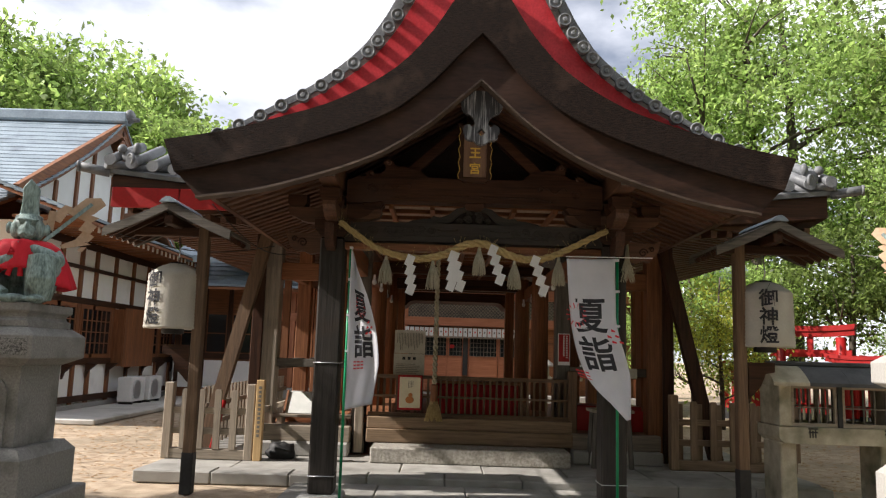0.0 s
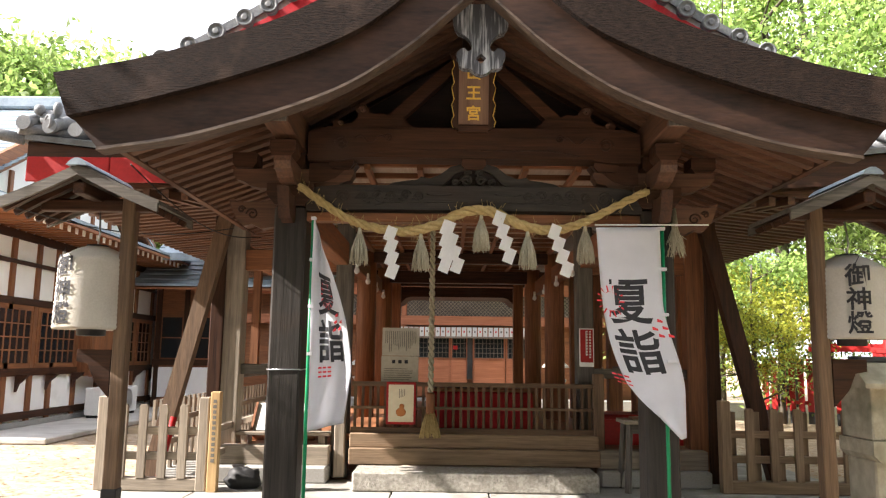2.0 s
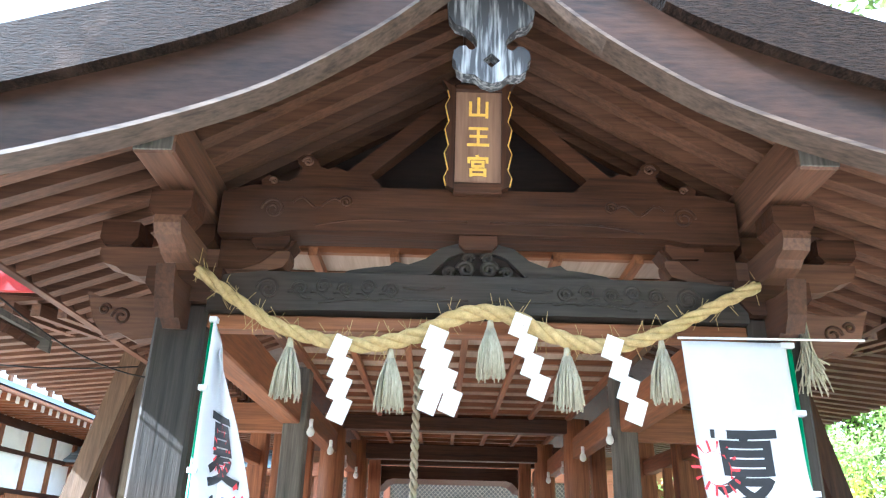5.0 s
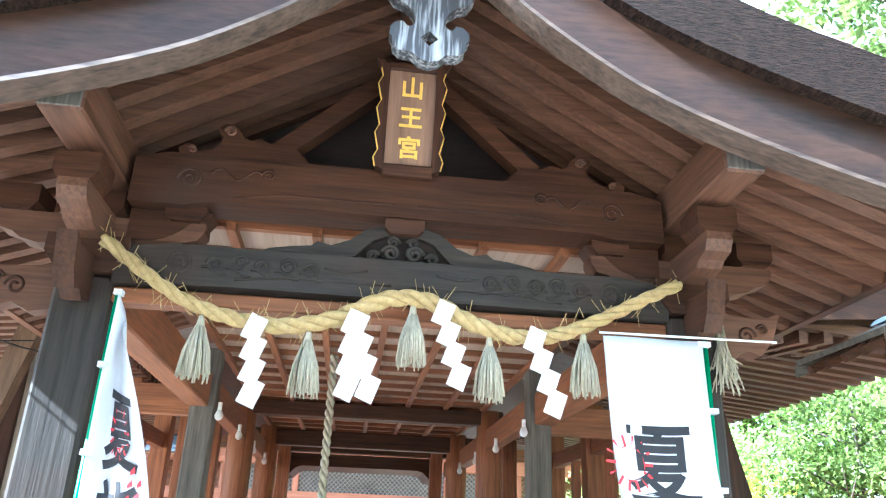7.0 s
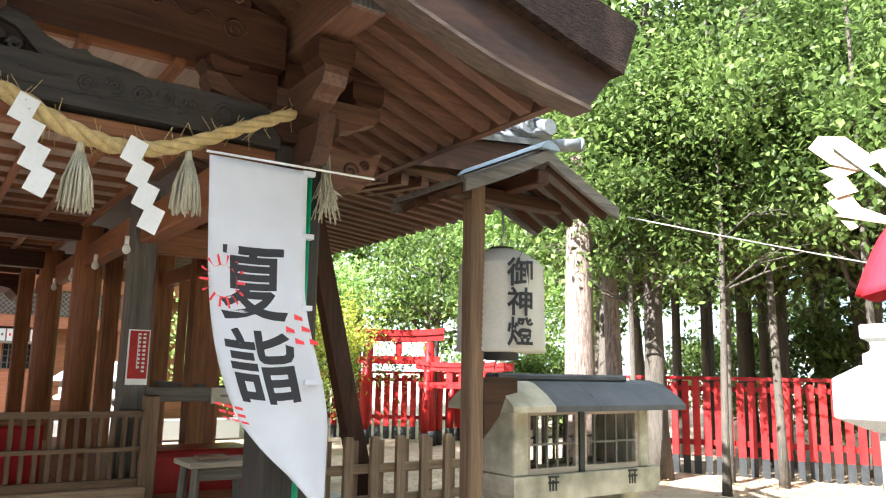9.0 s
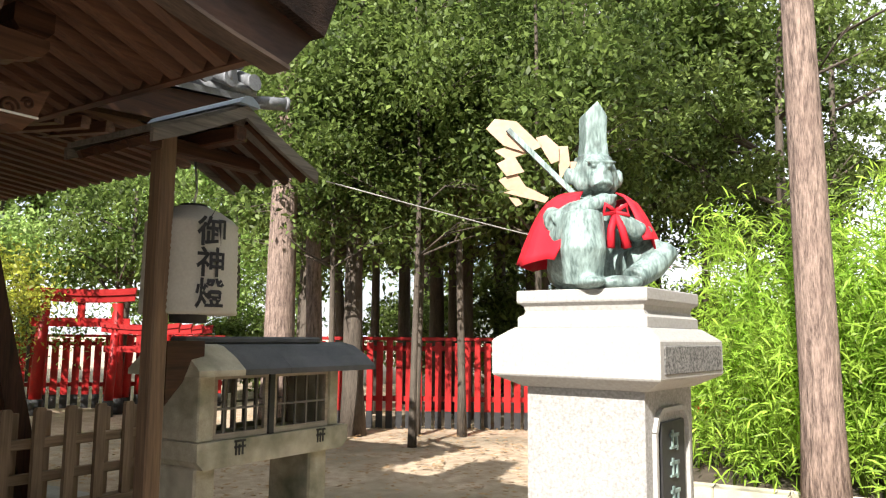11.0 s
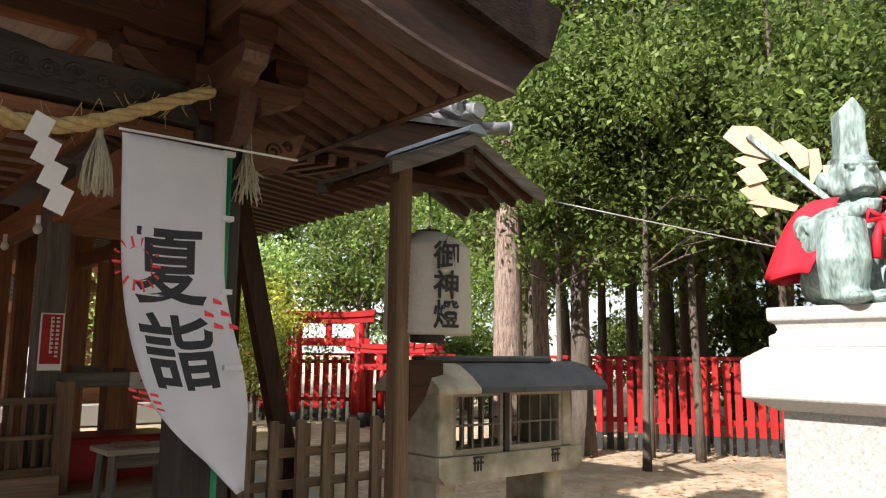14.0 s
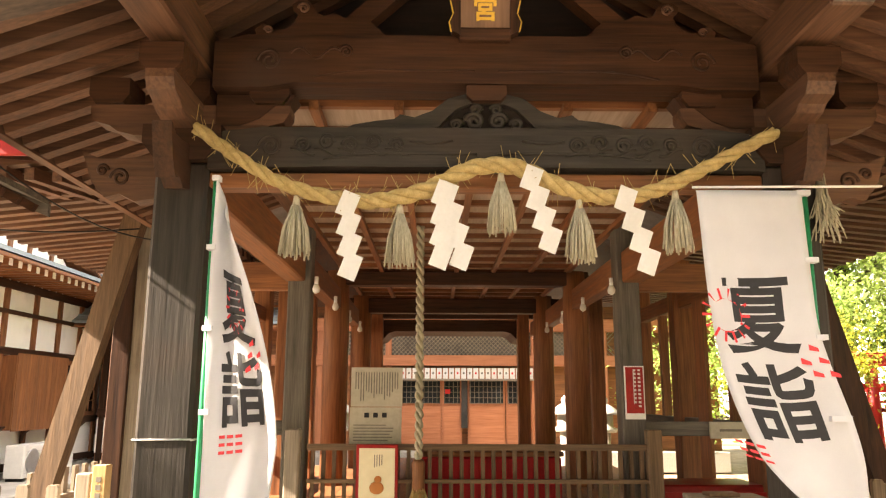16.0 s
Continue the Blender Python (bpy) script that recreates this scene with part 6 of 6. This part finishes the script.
# stepped copper roofs
def stepped(name, prof, a, b, axis, parent, label):
    """Rows of copper sheets, each a little step, over a deck along a curved slope profile."""
    deck = [(p, z - 0.062) for p, z in prof] + [(p, z - 0.12) for p, z in reversed(prof)]
    roof = part(name, slab(bmesh.new(), deck, axis, a + 0.02, b - 0.02), BROWN[0], parent, label)
    for (p0, z0), (p1, z1) in zip(prof, prof[1:]):
        pts = [(p0, z0 + 0.03), (p1, z1 + 0.006), (p1, z1 - 0.06), (p0, z0 - 0.03)]
        part("copper_sheet", slab(bmesh.new(), pts, axis, a, b), COPPER, roof)
    return roof


main_prof = [(14.0 + 6.0 * k / 26, 4.05 + 3.5 * (0.62 * (k / 26) + 0.38 * (k / 26) ** 2)) for k in range(27)]
back_prof = [(26.0 - 6.0 * k / 26, 4.05 + 3.5 * (0.62 * (k / 26) + 0.38 * (k / 26) ** 2)) for k in range(27)]
stepped("roof_front", main_prof, -20, -0.6, "x", wh, "rows of blue-grey copper sheets")
stepped("roof_back", back_prof, -20, -0.6, "x", wh, "rows of blue-grey copper sheets")
part("ridge", B(-20, -0.5, 19.8, 20.2, 7.5, 7.82, bevel=0.05), COPPER, wh)
q = bmesh.new()
blob(q, (-0.5, 20, 7.72), (0.14, 0.2, 0.2))
lathe(q, [(0.12, 0), (0.12, 0.08)], (-0.35, 20, 7.6), n=12)
part("ridge_ornament", q, TILE, wh)
skirt = [(1.15 - 2.1 * k / 10, 4.04 + 0.75 * (k / 10)) for k in range(11)]
stepped("skirt_roof", skirt, 13.9, 28.2, "y", wh, "lower copper skirt roof")
part("gable_wall", slab(bmesh.new(), [(16.4, 4.6), (23.6, 4.6), (20, 7.2)], "x", -1.3, -1.1), PLASTER, wh)
for s in (-1, 1):
    q = bmesh.new()
    stick(q, (-0.7, 20, 7.35), (-0.7, 20 + s * 4.6, 4.62), 0.12, 0.34)
    part("barge_board", q, BROWN[1], wh)
for y in (17.6, 18.6, 19.4, 20.6, 21.4, 22.4):
    part("gable_post", B(-1.1, -1.04, y - 0.06, y + 0.06, 4.6, 7.1 - abs(y - 20) * 0.72), BROWN[2], wh)
q = bmesh.new()
blob(q, (-0.62, 20, 6.6), (0.05, 0.25, 0.45))
part("gable_pendant", q, BROWN[2], wh, "carved gable pendant")
# cross wing
wg = thing("cross_wing", pose(-8.1, 22.6, 0), "dark timber wing with a white plaster band", "building")
part("wall", B(0.2, 5.0, 0, 4, 0, 3.6), BROWN[0], wg)
part("plaster_band", B(0.2, 5.0, -0.03, 0.0, 0.35, 1.15), PLASTER, wg)
for k in range(7):
    part("post", B(0.25 + k * 0.75, 0.37 + k * 0.75, -0.06, 0.0, 0.0, 3.4), WOOD[2], wg)
for k in range(5):
    part("pane", B(0.42 + k * 0.75, 0.95 + k * 0.75, -0.04, -0.01, 1.4, 2.5), GLASS, wg)
    part("window_bar", B(0.42 + k * 0.75, 0.95 + k * 0.75, -0.055, -0.03, 1.93, 1.96), BROWN[0], wg)
part("rail", B(0.2, 5.0, -0.07, 0.0, 1.2, 1.36), WOOD[0], wg)
stepped("roof", [(-1.1 + 3.2 * k / 12, 3.3 + 1.9 * k / 12) for k in range(13)], -0.2, 5.2, "x", wg, "blue-grey copper roof")
ac = thing("air_conditioner", pose(-7.7, 19.2, 0.08), "beige outdoor air conditioner unit on the ground", "air conditioner", "air conditioners by the wall")
part("casing", B(-0.18, 0.18, -0.42, 0.42, 0.06, 0.66, bevel=0.02), WHITE_PAINT, ac)
part("grille_ring", lathe(bmesh.new(), [(0.23, 0), (0.23, 0.02), (0.2, 0.02)], n=24, m=pose(0.18, -0.12, 0.36, 0, 90, 0)), METAL, ac)
q = bmesh.new()
for k in range(8):
    box(q, 0.185, 0.195, -0.35, 0.12, 0.15 + k * 0.055, 0.157 + k * 0.055)
part("grille_wire", q, METAL, ac)
for s in (-1, 1):
    part("foot", B(-0.16, 0.16, s * 0.3 - 0.04, s * 0.3 + 0.04, 0.0, 0.06), BLACK, ac)
copy_thing(ac, pose(-7.62, 20.15, 0.08))
# apron tone raised so it reflects light onto the plaster wall
bm = bmesh.new()
box(bm, -8.1, -6.6, 14.8, 27, -0.02, 0.08, bevel=0.02)
setting("yard_apron", bm, mat("bounce_concrete", (0.4, 0.38, 0.35), (0.58, 0.56, 0.52), rough=0.9, scale=(3, 3, 3), fine=120, bump=0.3, stain=(0.33, 0.31, 0.27)), "concrete apron before the plaster hall, made pale to bounce light", "pavement")


# ---- trees ----
def leaf_cloud(name, material, seed, count, radius, height, clumps, size, parent=None, narrow=0.5, droop=0.3, sigma=0.5, bottom=0.0):
    """Many small folded leaves in clumps, inside an uneven crown."""
    r_ = np.random.default_rng(seed)
    c = r_.normal(size=(clumps, 3))
    c /= np.linalg.norm(c, axis=1)[:, None]
    c *= (r_.uniform(0.35, 1.0, (clumps, 1)) ** 0.6)
    c *= np.array([radius, radius, height / 2])
    c *= r_.uniform(0.8, 1.2, (clumps, 1))
    c[:, 2] += bottom + height / 2
    k = r_.integers(0, clumps, count)
    spread_ = r_.uniform(0.5, 1.3, clumps)[k][:, None] * sigma
    p = c[k] + r_.normal(size=(count, 3)) * spread_ * np.array([1, 1, 0.6])
    d = r_.normal(size=(count, 3))
    d[:, 2] -= droop
    d /= np.linalg.norm(d, axis=1)[:, None]
    o = np.cross(d, r_.normal(size=(count, 3)) * 0.6 + np.array([0, 0, 1.0]))
    o /= np.linalg.norm(o, axis=1)[:, None] + 1e-9
    n_ = np.cross(o, d)
    s = (size * r_.uniform(0.6, 1.4, count))[:, None]
    v = np.stack([p, p + d * s * 0.5 + o * s * narrow * 0.5 + n_ * s * 0.1, p + d * s, p + d * s * 0.5 - o * s * narrow * 0.5 + n_ * s * 0.1], axis=1).reshape(-1, 3)
    me = bpy.data.meshes.new(name)
    me.vertices.add(len(v))
    me.vertices.foreach_set("co", v.astype(np.float32).ravel())
    me.loops.add(count * 4)
    me.loops.foreach_set("vertex_index", np.arange(count * 4, dtype=np.int32))
    me.polygons.add(count)
    me.polygons.foreach_set("loop_start", np.arange(0, count * 4, 4, dtype=np.int32))
    me.update(calc_edges=True)
    me.materials.append(material)
    ob = new(name, me)
    ob.parent = parent
    ob["kind"] = "stuff"
    return ob


def tree(label, leaf, bark, seed, h, r0, crown_r, crown_h, bottom, count, size, clumps=60, limbs=9, lean=0.0, sigma=0.42):
    r_ = random.Random(seed)
    t = thing("tree", pose(0, 0, 0), label, "tree", "trees of the grove")
    bm_ = bmesh.new()
    pts = []
    for k in range(11):
        f = k / 10
        pts.append((lean * f * h + 0.12 * math.sin(f * 5 + seed) * f, 0.12 * math.cos(f * 4 + seed) * f, -0.1 + (h + 0.1) * f))
    tube(bm_, pts, [r0 * 1.25] + [r0 * (1 - 0.72 * k / 10) for k in range(1, 11)], n=14)
    for k in range(limbs):
        f = r_.uniform(max(bottom / h, 0.2), 0.92)
        a = r_.uniform(0, math.tau)
        p = Vector(pts[int(f * 10)])
        ln = crown_r * r_.uniform(0.5, 0.95)
        mid = p + Vector((math.cos(a) * ln * 0.5, math.sin(a) * ln * 0.5, ln * 0.22))
        end = p + Vector((math.cos(a + 0.3) * ln, math.sin(a + 0.3) * ln, ln * r_.uniform(0.1, 0.6)))
        tube(bm_, [p, mid, end], [r0 * 0.42 * (1 - f * 0.5), r0 * 0.25, r0 * 0.06], n=7)
        for e in range(2):
            b2 = end + Vector((r_.uniform(-1, 1), r_.uniform(-1, 1), r_.uniform(-0.2, 0.8))) * ln * 0.3
            tube(bm_, [mid, (mid + b2) / 2 + Vector((0, 0, 0.1)), b2], [r0 * 0.14, r0 * 0.09, r0 * 0.03], n=5)
    part("trunk", bm_, bark, t)
    leaf_cloud("crown", leaf, seed, count, crown_r, crown_h, clumps, size, t, bottom=bottom, sigma=sigma)
    return t


def place(src, x, y, rz, sc, label=""):
    c = copy_thing(src, pose(x, y, 0, 0, 0, rz) @ Matrix.Diagonal((sc, sc, sc, 1)))
    if label:
        c["label"] = label
    return c


T_DARK = tree("tall dark green broadleaf tree in the grove", LEAF_DARK, DARK_BARK, 3, 11, 0.2, 3.3, 8.5, 3.4, 27000, 0.14, clumps=58, limbs=14, sigma=0.33)
T_DARK.matrix_basis = pose(15.0, 14.0, 0)
T_MID = tree("tall green broadleaf tree in the grove", LEAF, DARK_BARK, 8, 10, 0.17, 3.2, 8.0, 2.8, 22000, 0.145, clumps=56, limbs=13, sigma=0.33)
T_MID.matrix_basis = pose(18, 10, 0)
T_LIGHT = tree("sunlit light green broadleaf tree with dense crown", LEAF_LIGHT, DARK_BARK, 15, 9, 0.18, 3.2, 8.0, 1.6, 27000, 0.13, clumps=70)
T_LIGHT.matrix_basis = pose(16.5, 26, 0, 0, 0, 40)
rt = random.Random(12)
# the grove behind the red fence
for x, y, s_, src in ((16.8, 9.8, 1.0, T_DARK), (16.2, 6.6, 0.9, T_MID), (19.5, 14.8, 1.1, T_DARK), (22.5, 8.5, 0.95, T_DARK), (18.0, 2.0, 0.95, T_MID), (24, 19, 1.4, T_MID), (27, 14, 1.5, T_DARK), (19, -4.5, 1.0, T_DARK), (32, 21, 1.7, T_DARK)):
    place(src, x, y, rt.uniform(0, 360), s_ * rt.uniform(0.93, 1.07))
# evergreen west of the approach, whose shade lies over the paving
place(T_MID, -8.6, 4.8, 70, 0.75, "unseen evergreen tree beside the approach shading the paving")
# second unseen tree, added to deepen the shade on the left pedestal
place(T_MID, -11.0, 4.3, 200, 0.82, "unseen evergreen tree beside the approach shading the paving")
# unseen trees behind the approach, added to keep sky light off the porch front
for x, y, s_, src in ((-15, -10, 1.5, T_DARK), (-9.5, -13, 1.6, T_MID), (-4.5, -11, 1.45, T_DARK), (1.0, -14, 1.7, T_DARK), (5.8, -11.5, 1.5, T_MID), (10.5, -13, 1.6, T_DARK), (16, -10, 1.5, T_DARK)):
    place(src, x, y, rt.uniform(0, 360), s_)
# bare stems among the canopy
T_STEM = tree("slender dark tree stem in the grove", LEAF_DARK, DARK_BARK, 71, 10, 0.11, 1.8, 4.0, 6.0, 3500, 0.15, limbs=10, clumps=30)
T_STEM.matrix_basis = pose(13.3, 14.5, 0)
for x, y, s_ in ((14.4, 13.2, 1.0), (15.6, 15.4, 1.1), (14.9, 10.4, 1.0), (17.2, 12.6, 1.2), (18.2, 17.2, 1.2), (16.2, 8.2, 1.0), (19.6, 10.2, 1.2), (21.5, 13.0, 1.3), (12.8, 16.2, 0.9), (20.4, 6.0, 1.2)):
    place(T_STEM, x, y, rt.uniform(0, 360), s_)
# lighter trees seen past the corner of the hall
for x, y, s_ in ((12.0, 28.5, 1.75), (8.4, 32, 1.5), (20.5, 23.5, 1.6), (15.5, 21.5, 1.0), (24, 31, 1.9), (29, 24, 1.9), (14.6, 31, 1.95)):
    place(T_LIGHT, x, y, rt.uniform(0, 360), s_)
# trees behind the plaster hall
T_FAR = tree("large old evergreen behind the plaster hall", LEAF_LIGHT, DARK_BARK, 21, 9.5, 0.35, 4.2, 9.5, 2.5, 24000, 0.27, sigma=0.62, clumps=75)
T_FAR.matrix_basis = pose(-21.5, 40, 0) @ Matrix.Diagonal((1.3, 1.3, 1.3, 1))
for x, y, s_ in ((-27, 42, 1.35), (-16.8, 42, 1.02), (-33, 38, 1.35), (-24, 50, 1.5), (-38, 46, 1.4), (-20.5, 48, 1.2)):
    place(T_FAR, x, y, rt.uniform(0, 360), s_)
# tall bare trunks beside the yard
T_TALL = tree("tall straight cedar with bare reddish trunk", LEAF_DARK, BARK, 31, 14, 0.26, 2.6, 7.5, 7.5, 6000, 0.2, limbs=7)
T_TALL.matrix_basis = pose(8.75, 12.75, 0)
T_TH = tree("slender pale tree trunk leaning beside the cedar", LEAF_DARK, BARK, 33, 13, 0.15, 2.2, 5.5, 8.0, 4000, 0.2, limbs=5, lean=-0.035)
T_TH.matrix_basis = pose(9.75, 12.9, 0, 0, 0, -45)
T_NEAR = tree("tall bare tree trunk standing before the bamboo", LEAF_DARK, BARK, 36, 12, 0.15, 2.4, 5.0, 7.5, 4000, 0.2, limbs=6)
T_NEAR.matrix_basis = pose(6.3, 4.97, 0)
T_MOSS = tree("low leaning trunk under the dark canopy", LEAF_DARK, DARK_BARK, 41, 6, 0.16, 2.0, 4.0, 3.0, 7000, 0.17, limbs=6, lean=0.06)
T_MOSS.matrix_basis = pose(11.2, 14.6, 0)
for x, y, s_ in ((13.6, 12.4, 1.1), (13.4, 10.6, 1.0), (14.6, 16.5, 1.1), (15.4, 11.6, 1.2), (10.6, 19.5, 0.8)):
    place(T_MOSS, x, y, rt.uniform(0, 360), s_)
# thin trunks standing before the red fence
T_THIN = tree("thin young tree trunk before the red fence", LEAF_DARK, DARK_BARK, 83, 8, 0.065, 1.9, 4.4, 3.4, 9000, 0.12, limbs=9, clumps=40, lean=0.03)
T_THIN.matrix_basis = pose(10.8, 11.6, 0, 0, 0, 20)
for x, y, s_, rz in ((11.2, 10.95, 1.1, 200), (10.3, 12.4, 1.0, 120), (12.4, 9.4, 0.95, 300), (9.7, 10.9, 0.9, 30), (10.9, 9.3, 1.0, 160), (9.3, 12.2, 0.85, 250)):
    place(T_THIN, x, y, rz, s_)
T_STOUT = tree("stout mossy trunk with low limbs before the fence", LEAF_DARK, DARK_BARK, 87, 9, 0.19, 2.2, 4.8, 3.8, 9000, 0.12, limbs=11, clumps=40, lean=-0.015)
T_STOUT.matrix_basis = pose(10.25, 12.5, 0)
# dark undergrowth behind the fence
T_UNDER = tree("dark evergreen shrub behind the red fence", LEAF_DARK, DARK_BARK, 61, 3, 0.07, 2.2, 3.2, 0.2, 9000, 0.17, limbs=6, clumps=40)
T_UNDER.matrix_basis = pose(17, 12, 0)
# unseen row added behind the approach, blocking low light under the crowns
for k in range(11):
    place(T_UNDER, -18 + k * 3.6, -9.5 - (k % 3) * 1.2, k * 67, 1.9, "unseen evergreen shrub added behind the approach to block light")
for x, y, s_ in ((18.5, 8.5, 0.8), (14.8, 19.5, 0.7), (23, 20, 1.0), (26, 12, 1.1), (21, 3, 0.9)):
    place(T_UNDER, x, y, rt.uniform(0, 360), s_)
# maple with yellowing leaves
T_MAPLE = tree("young maple with yellow and green leaves", LEAF_YELLOW, DARK_BARK, 52, 5, 0.09, 1.7, 3.6, 1.2, 6000, 0.12, limbs=8, clumps=40)
T_MAPLE.matrix_basis = pose(6.75, 18.2, 0, 0, 0, 0) @ Matrix.Diagonal((0.72, 0.72, 0.72, 1))
T_BUSH = tree("bright green young maple beside the hall", LEAF_LIGHT, DARK_BARK, 57, 5, 0.08, 2.0, 3.8, 1.0, 7500, 0.12, limbs=8, clumps=45)
T_BUSH.matrix_basis = pose(6.6, 19.8, 0)
for x, y, s_ in ((8.6, 21.2, 0.95), (5.4, 23.5, 0.8)):
    place(T_BUSH, x, y, rt.uniform(0, 360), s_)

# bamboo thicket in its bed
bb = thing("bamboo_thicket", pose(8.9, 4.3, 0.22), "dense bright green dwarf bamboo thicket in a bed", "bamboo")
q = bmesh.new()
rb = random.Random(77)
tips = []
for k in range(110):
    a, r = rb.uniform(0, math.tau), rb.uniform(0, 1) ** 0.5
    x, y = r * 1.35 * math.cos(a), r * 2.4 * math.sin(a)
    hh = rb.uniform(1.6, 3.3) * (1 - 0.25 * r)
    dx, dy = rb.uniform(-0.4, 0.4), rb.uniform(-0.5, 0.5)
    pts = [(x, y, 0), (x + dx * 0.4, y + dy * 0.4, hh * 0.6), (x + dx, y + dy, hh)]
    tube(q, pts, [0.012, 0.009, 0.003], n=5)
    tips.append(pts)
tagged(part("stem", q, BAMBOO_LEAF, bb, "thin green bamboo stems"), kind="stuff")
r2 = np.random.default_rng(5)
cnt = 72000
tp = np.array(tips)
ki = r2.integers(0, len(tp), cnt)
f = r2.uniform(0.1, 1.0, cnt)[:, None]
base = np.where(f < 0.5, tp[ki, 0] + (tp[ki, 1] - tp[ki, 0]) * f * 2, tp[ki, 1] + (tp[ki, 2] - tp[ki, 1]) * (f - 0.5) * 2)
base = base + r2.normal(size=(cnt, 3)) * np.array([0.16, 0.16, 0.12])
d = r2.normal(size=(cnt, 3)) + np.array([0, 0, 0.25])
d /= np.linalg.norm(d, axis=1)[:, None]
o = np.cross(d, r2.normal(size=(cnt, 3)))
o /= np.linalg.norm(o, axis=1)[:, None]
sz = r2.uniform(0.11, 0.23, cnt)[:, None]
droop = np.array([0, 0, -0.05])
v = np.stack([base, base + d * sz * 0.45 + o * 0.0105, base + d * sz + droop * sz * 4, base + d * sz * 0.45 - o * 0.0105], axis=1).reshape(-1, 3)
me = bpy.data.meshes.new("foliage")
me.vertices.add(len(v))
me.vertices.foreach_set("co", v.astype(np.float32).ravel())
me.loops.add(cnt * 4)
me.loops.foreach_set("vertex_index", np.arange(cnt * 4, dtype=np.int32))
me.polygons.add(cnt)
me.polygons.foreach_set("loop_start", np.arange(0, cnt * 4, 4, dtype=np.int32))
me.update(calc_edges=True)
me.materials.append(BAMBOO_LEAF)
fo = new("foliage", me)
fo.parent = bb
fo["kind"] = "stuff"

# fallen leaves on the earth
q = bmesh.new()
for k in range(6000):
    x, y = rb.uniform(4.5, 14), rb.uniform(5, 16)
    if rb.random() < 0.25:
        x, y = rb.uniform(-8, -3.6), rb.uniform(6, 16)
    a, s_ = rb.uniform(0, math.tau), rb.uniform(0.025, 0.06)
    z = rb.uniform(-0.008, 0.006)
    q.faces.new([q.verts.new((x + s_ * u_ * math.cos(a) - s_ * w_ * math.sin(a), y + s_ * u_ * math.sin(a) + s_ * w_ * math.cos(a), z + rb.uniform(0, 0.015))) for u_, w_ in ((-1, 0), (0, -0.5), (1, 0), (0, 0.5))])
fl = part("fallen_leaves", q, mat("dry_leaf", (0.2, 0.11, 0.05), (0.42, 0.28, 0.14), rough=0.8, fine=20, bump=0))
tagged(fl, "scattered dry brown leaves on the earth", "leaves", "", "stuff")
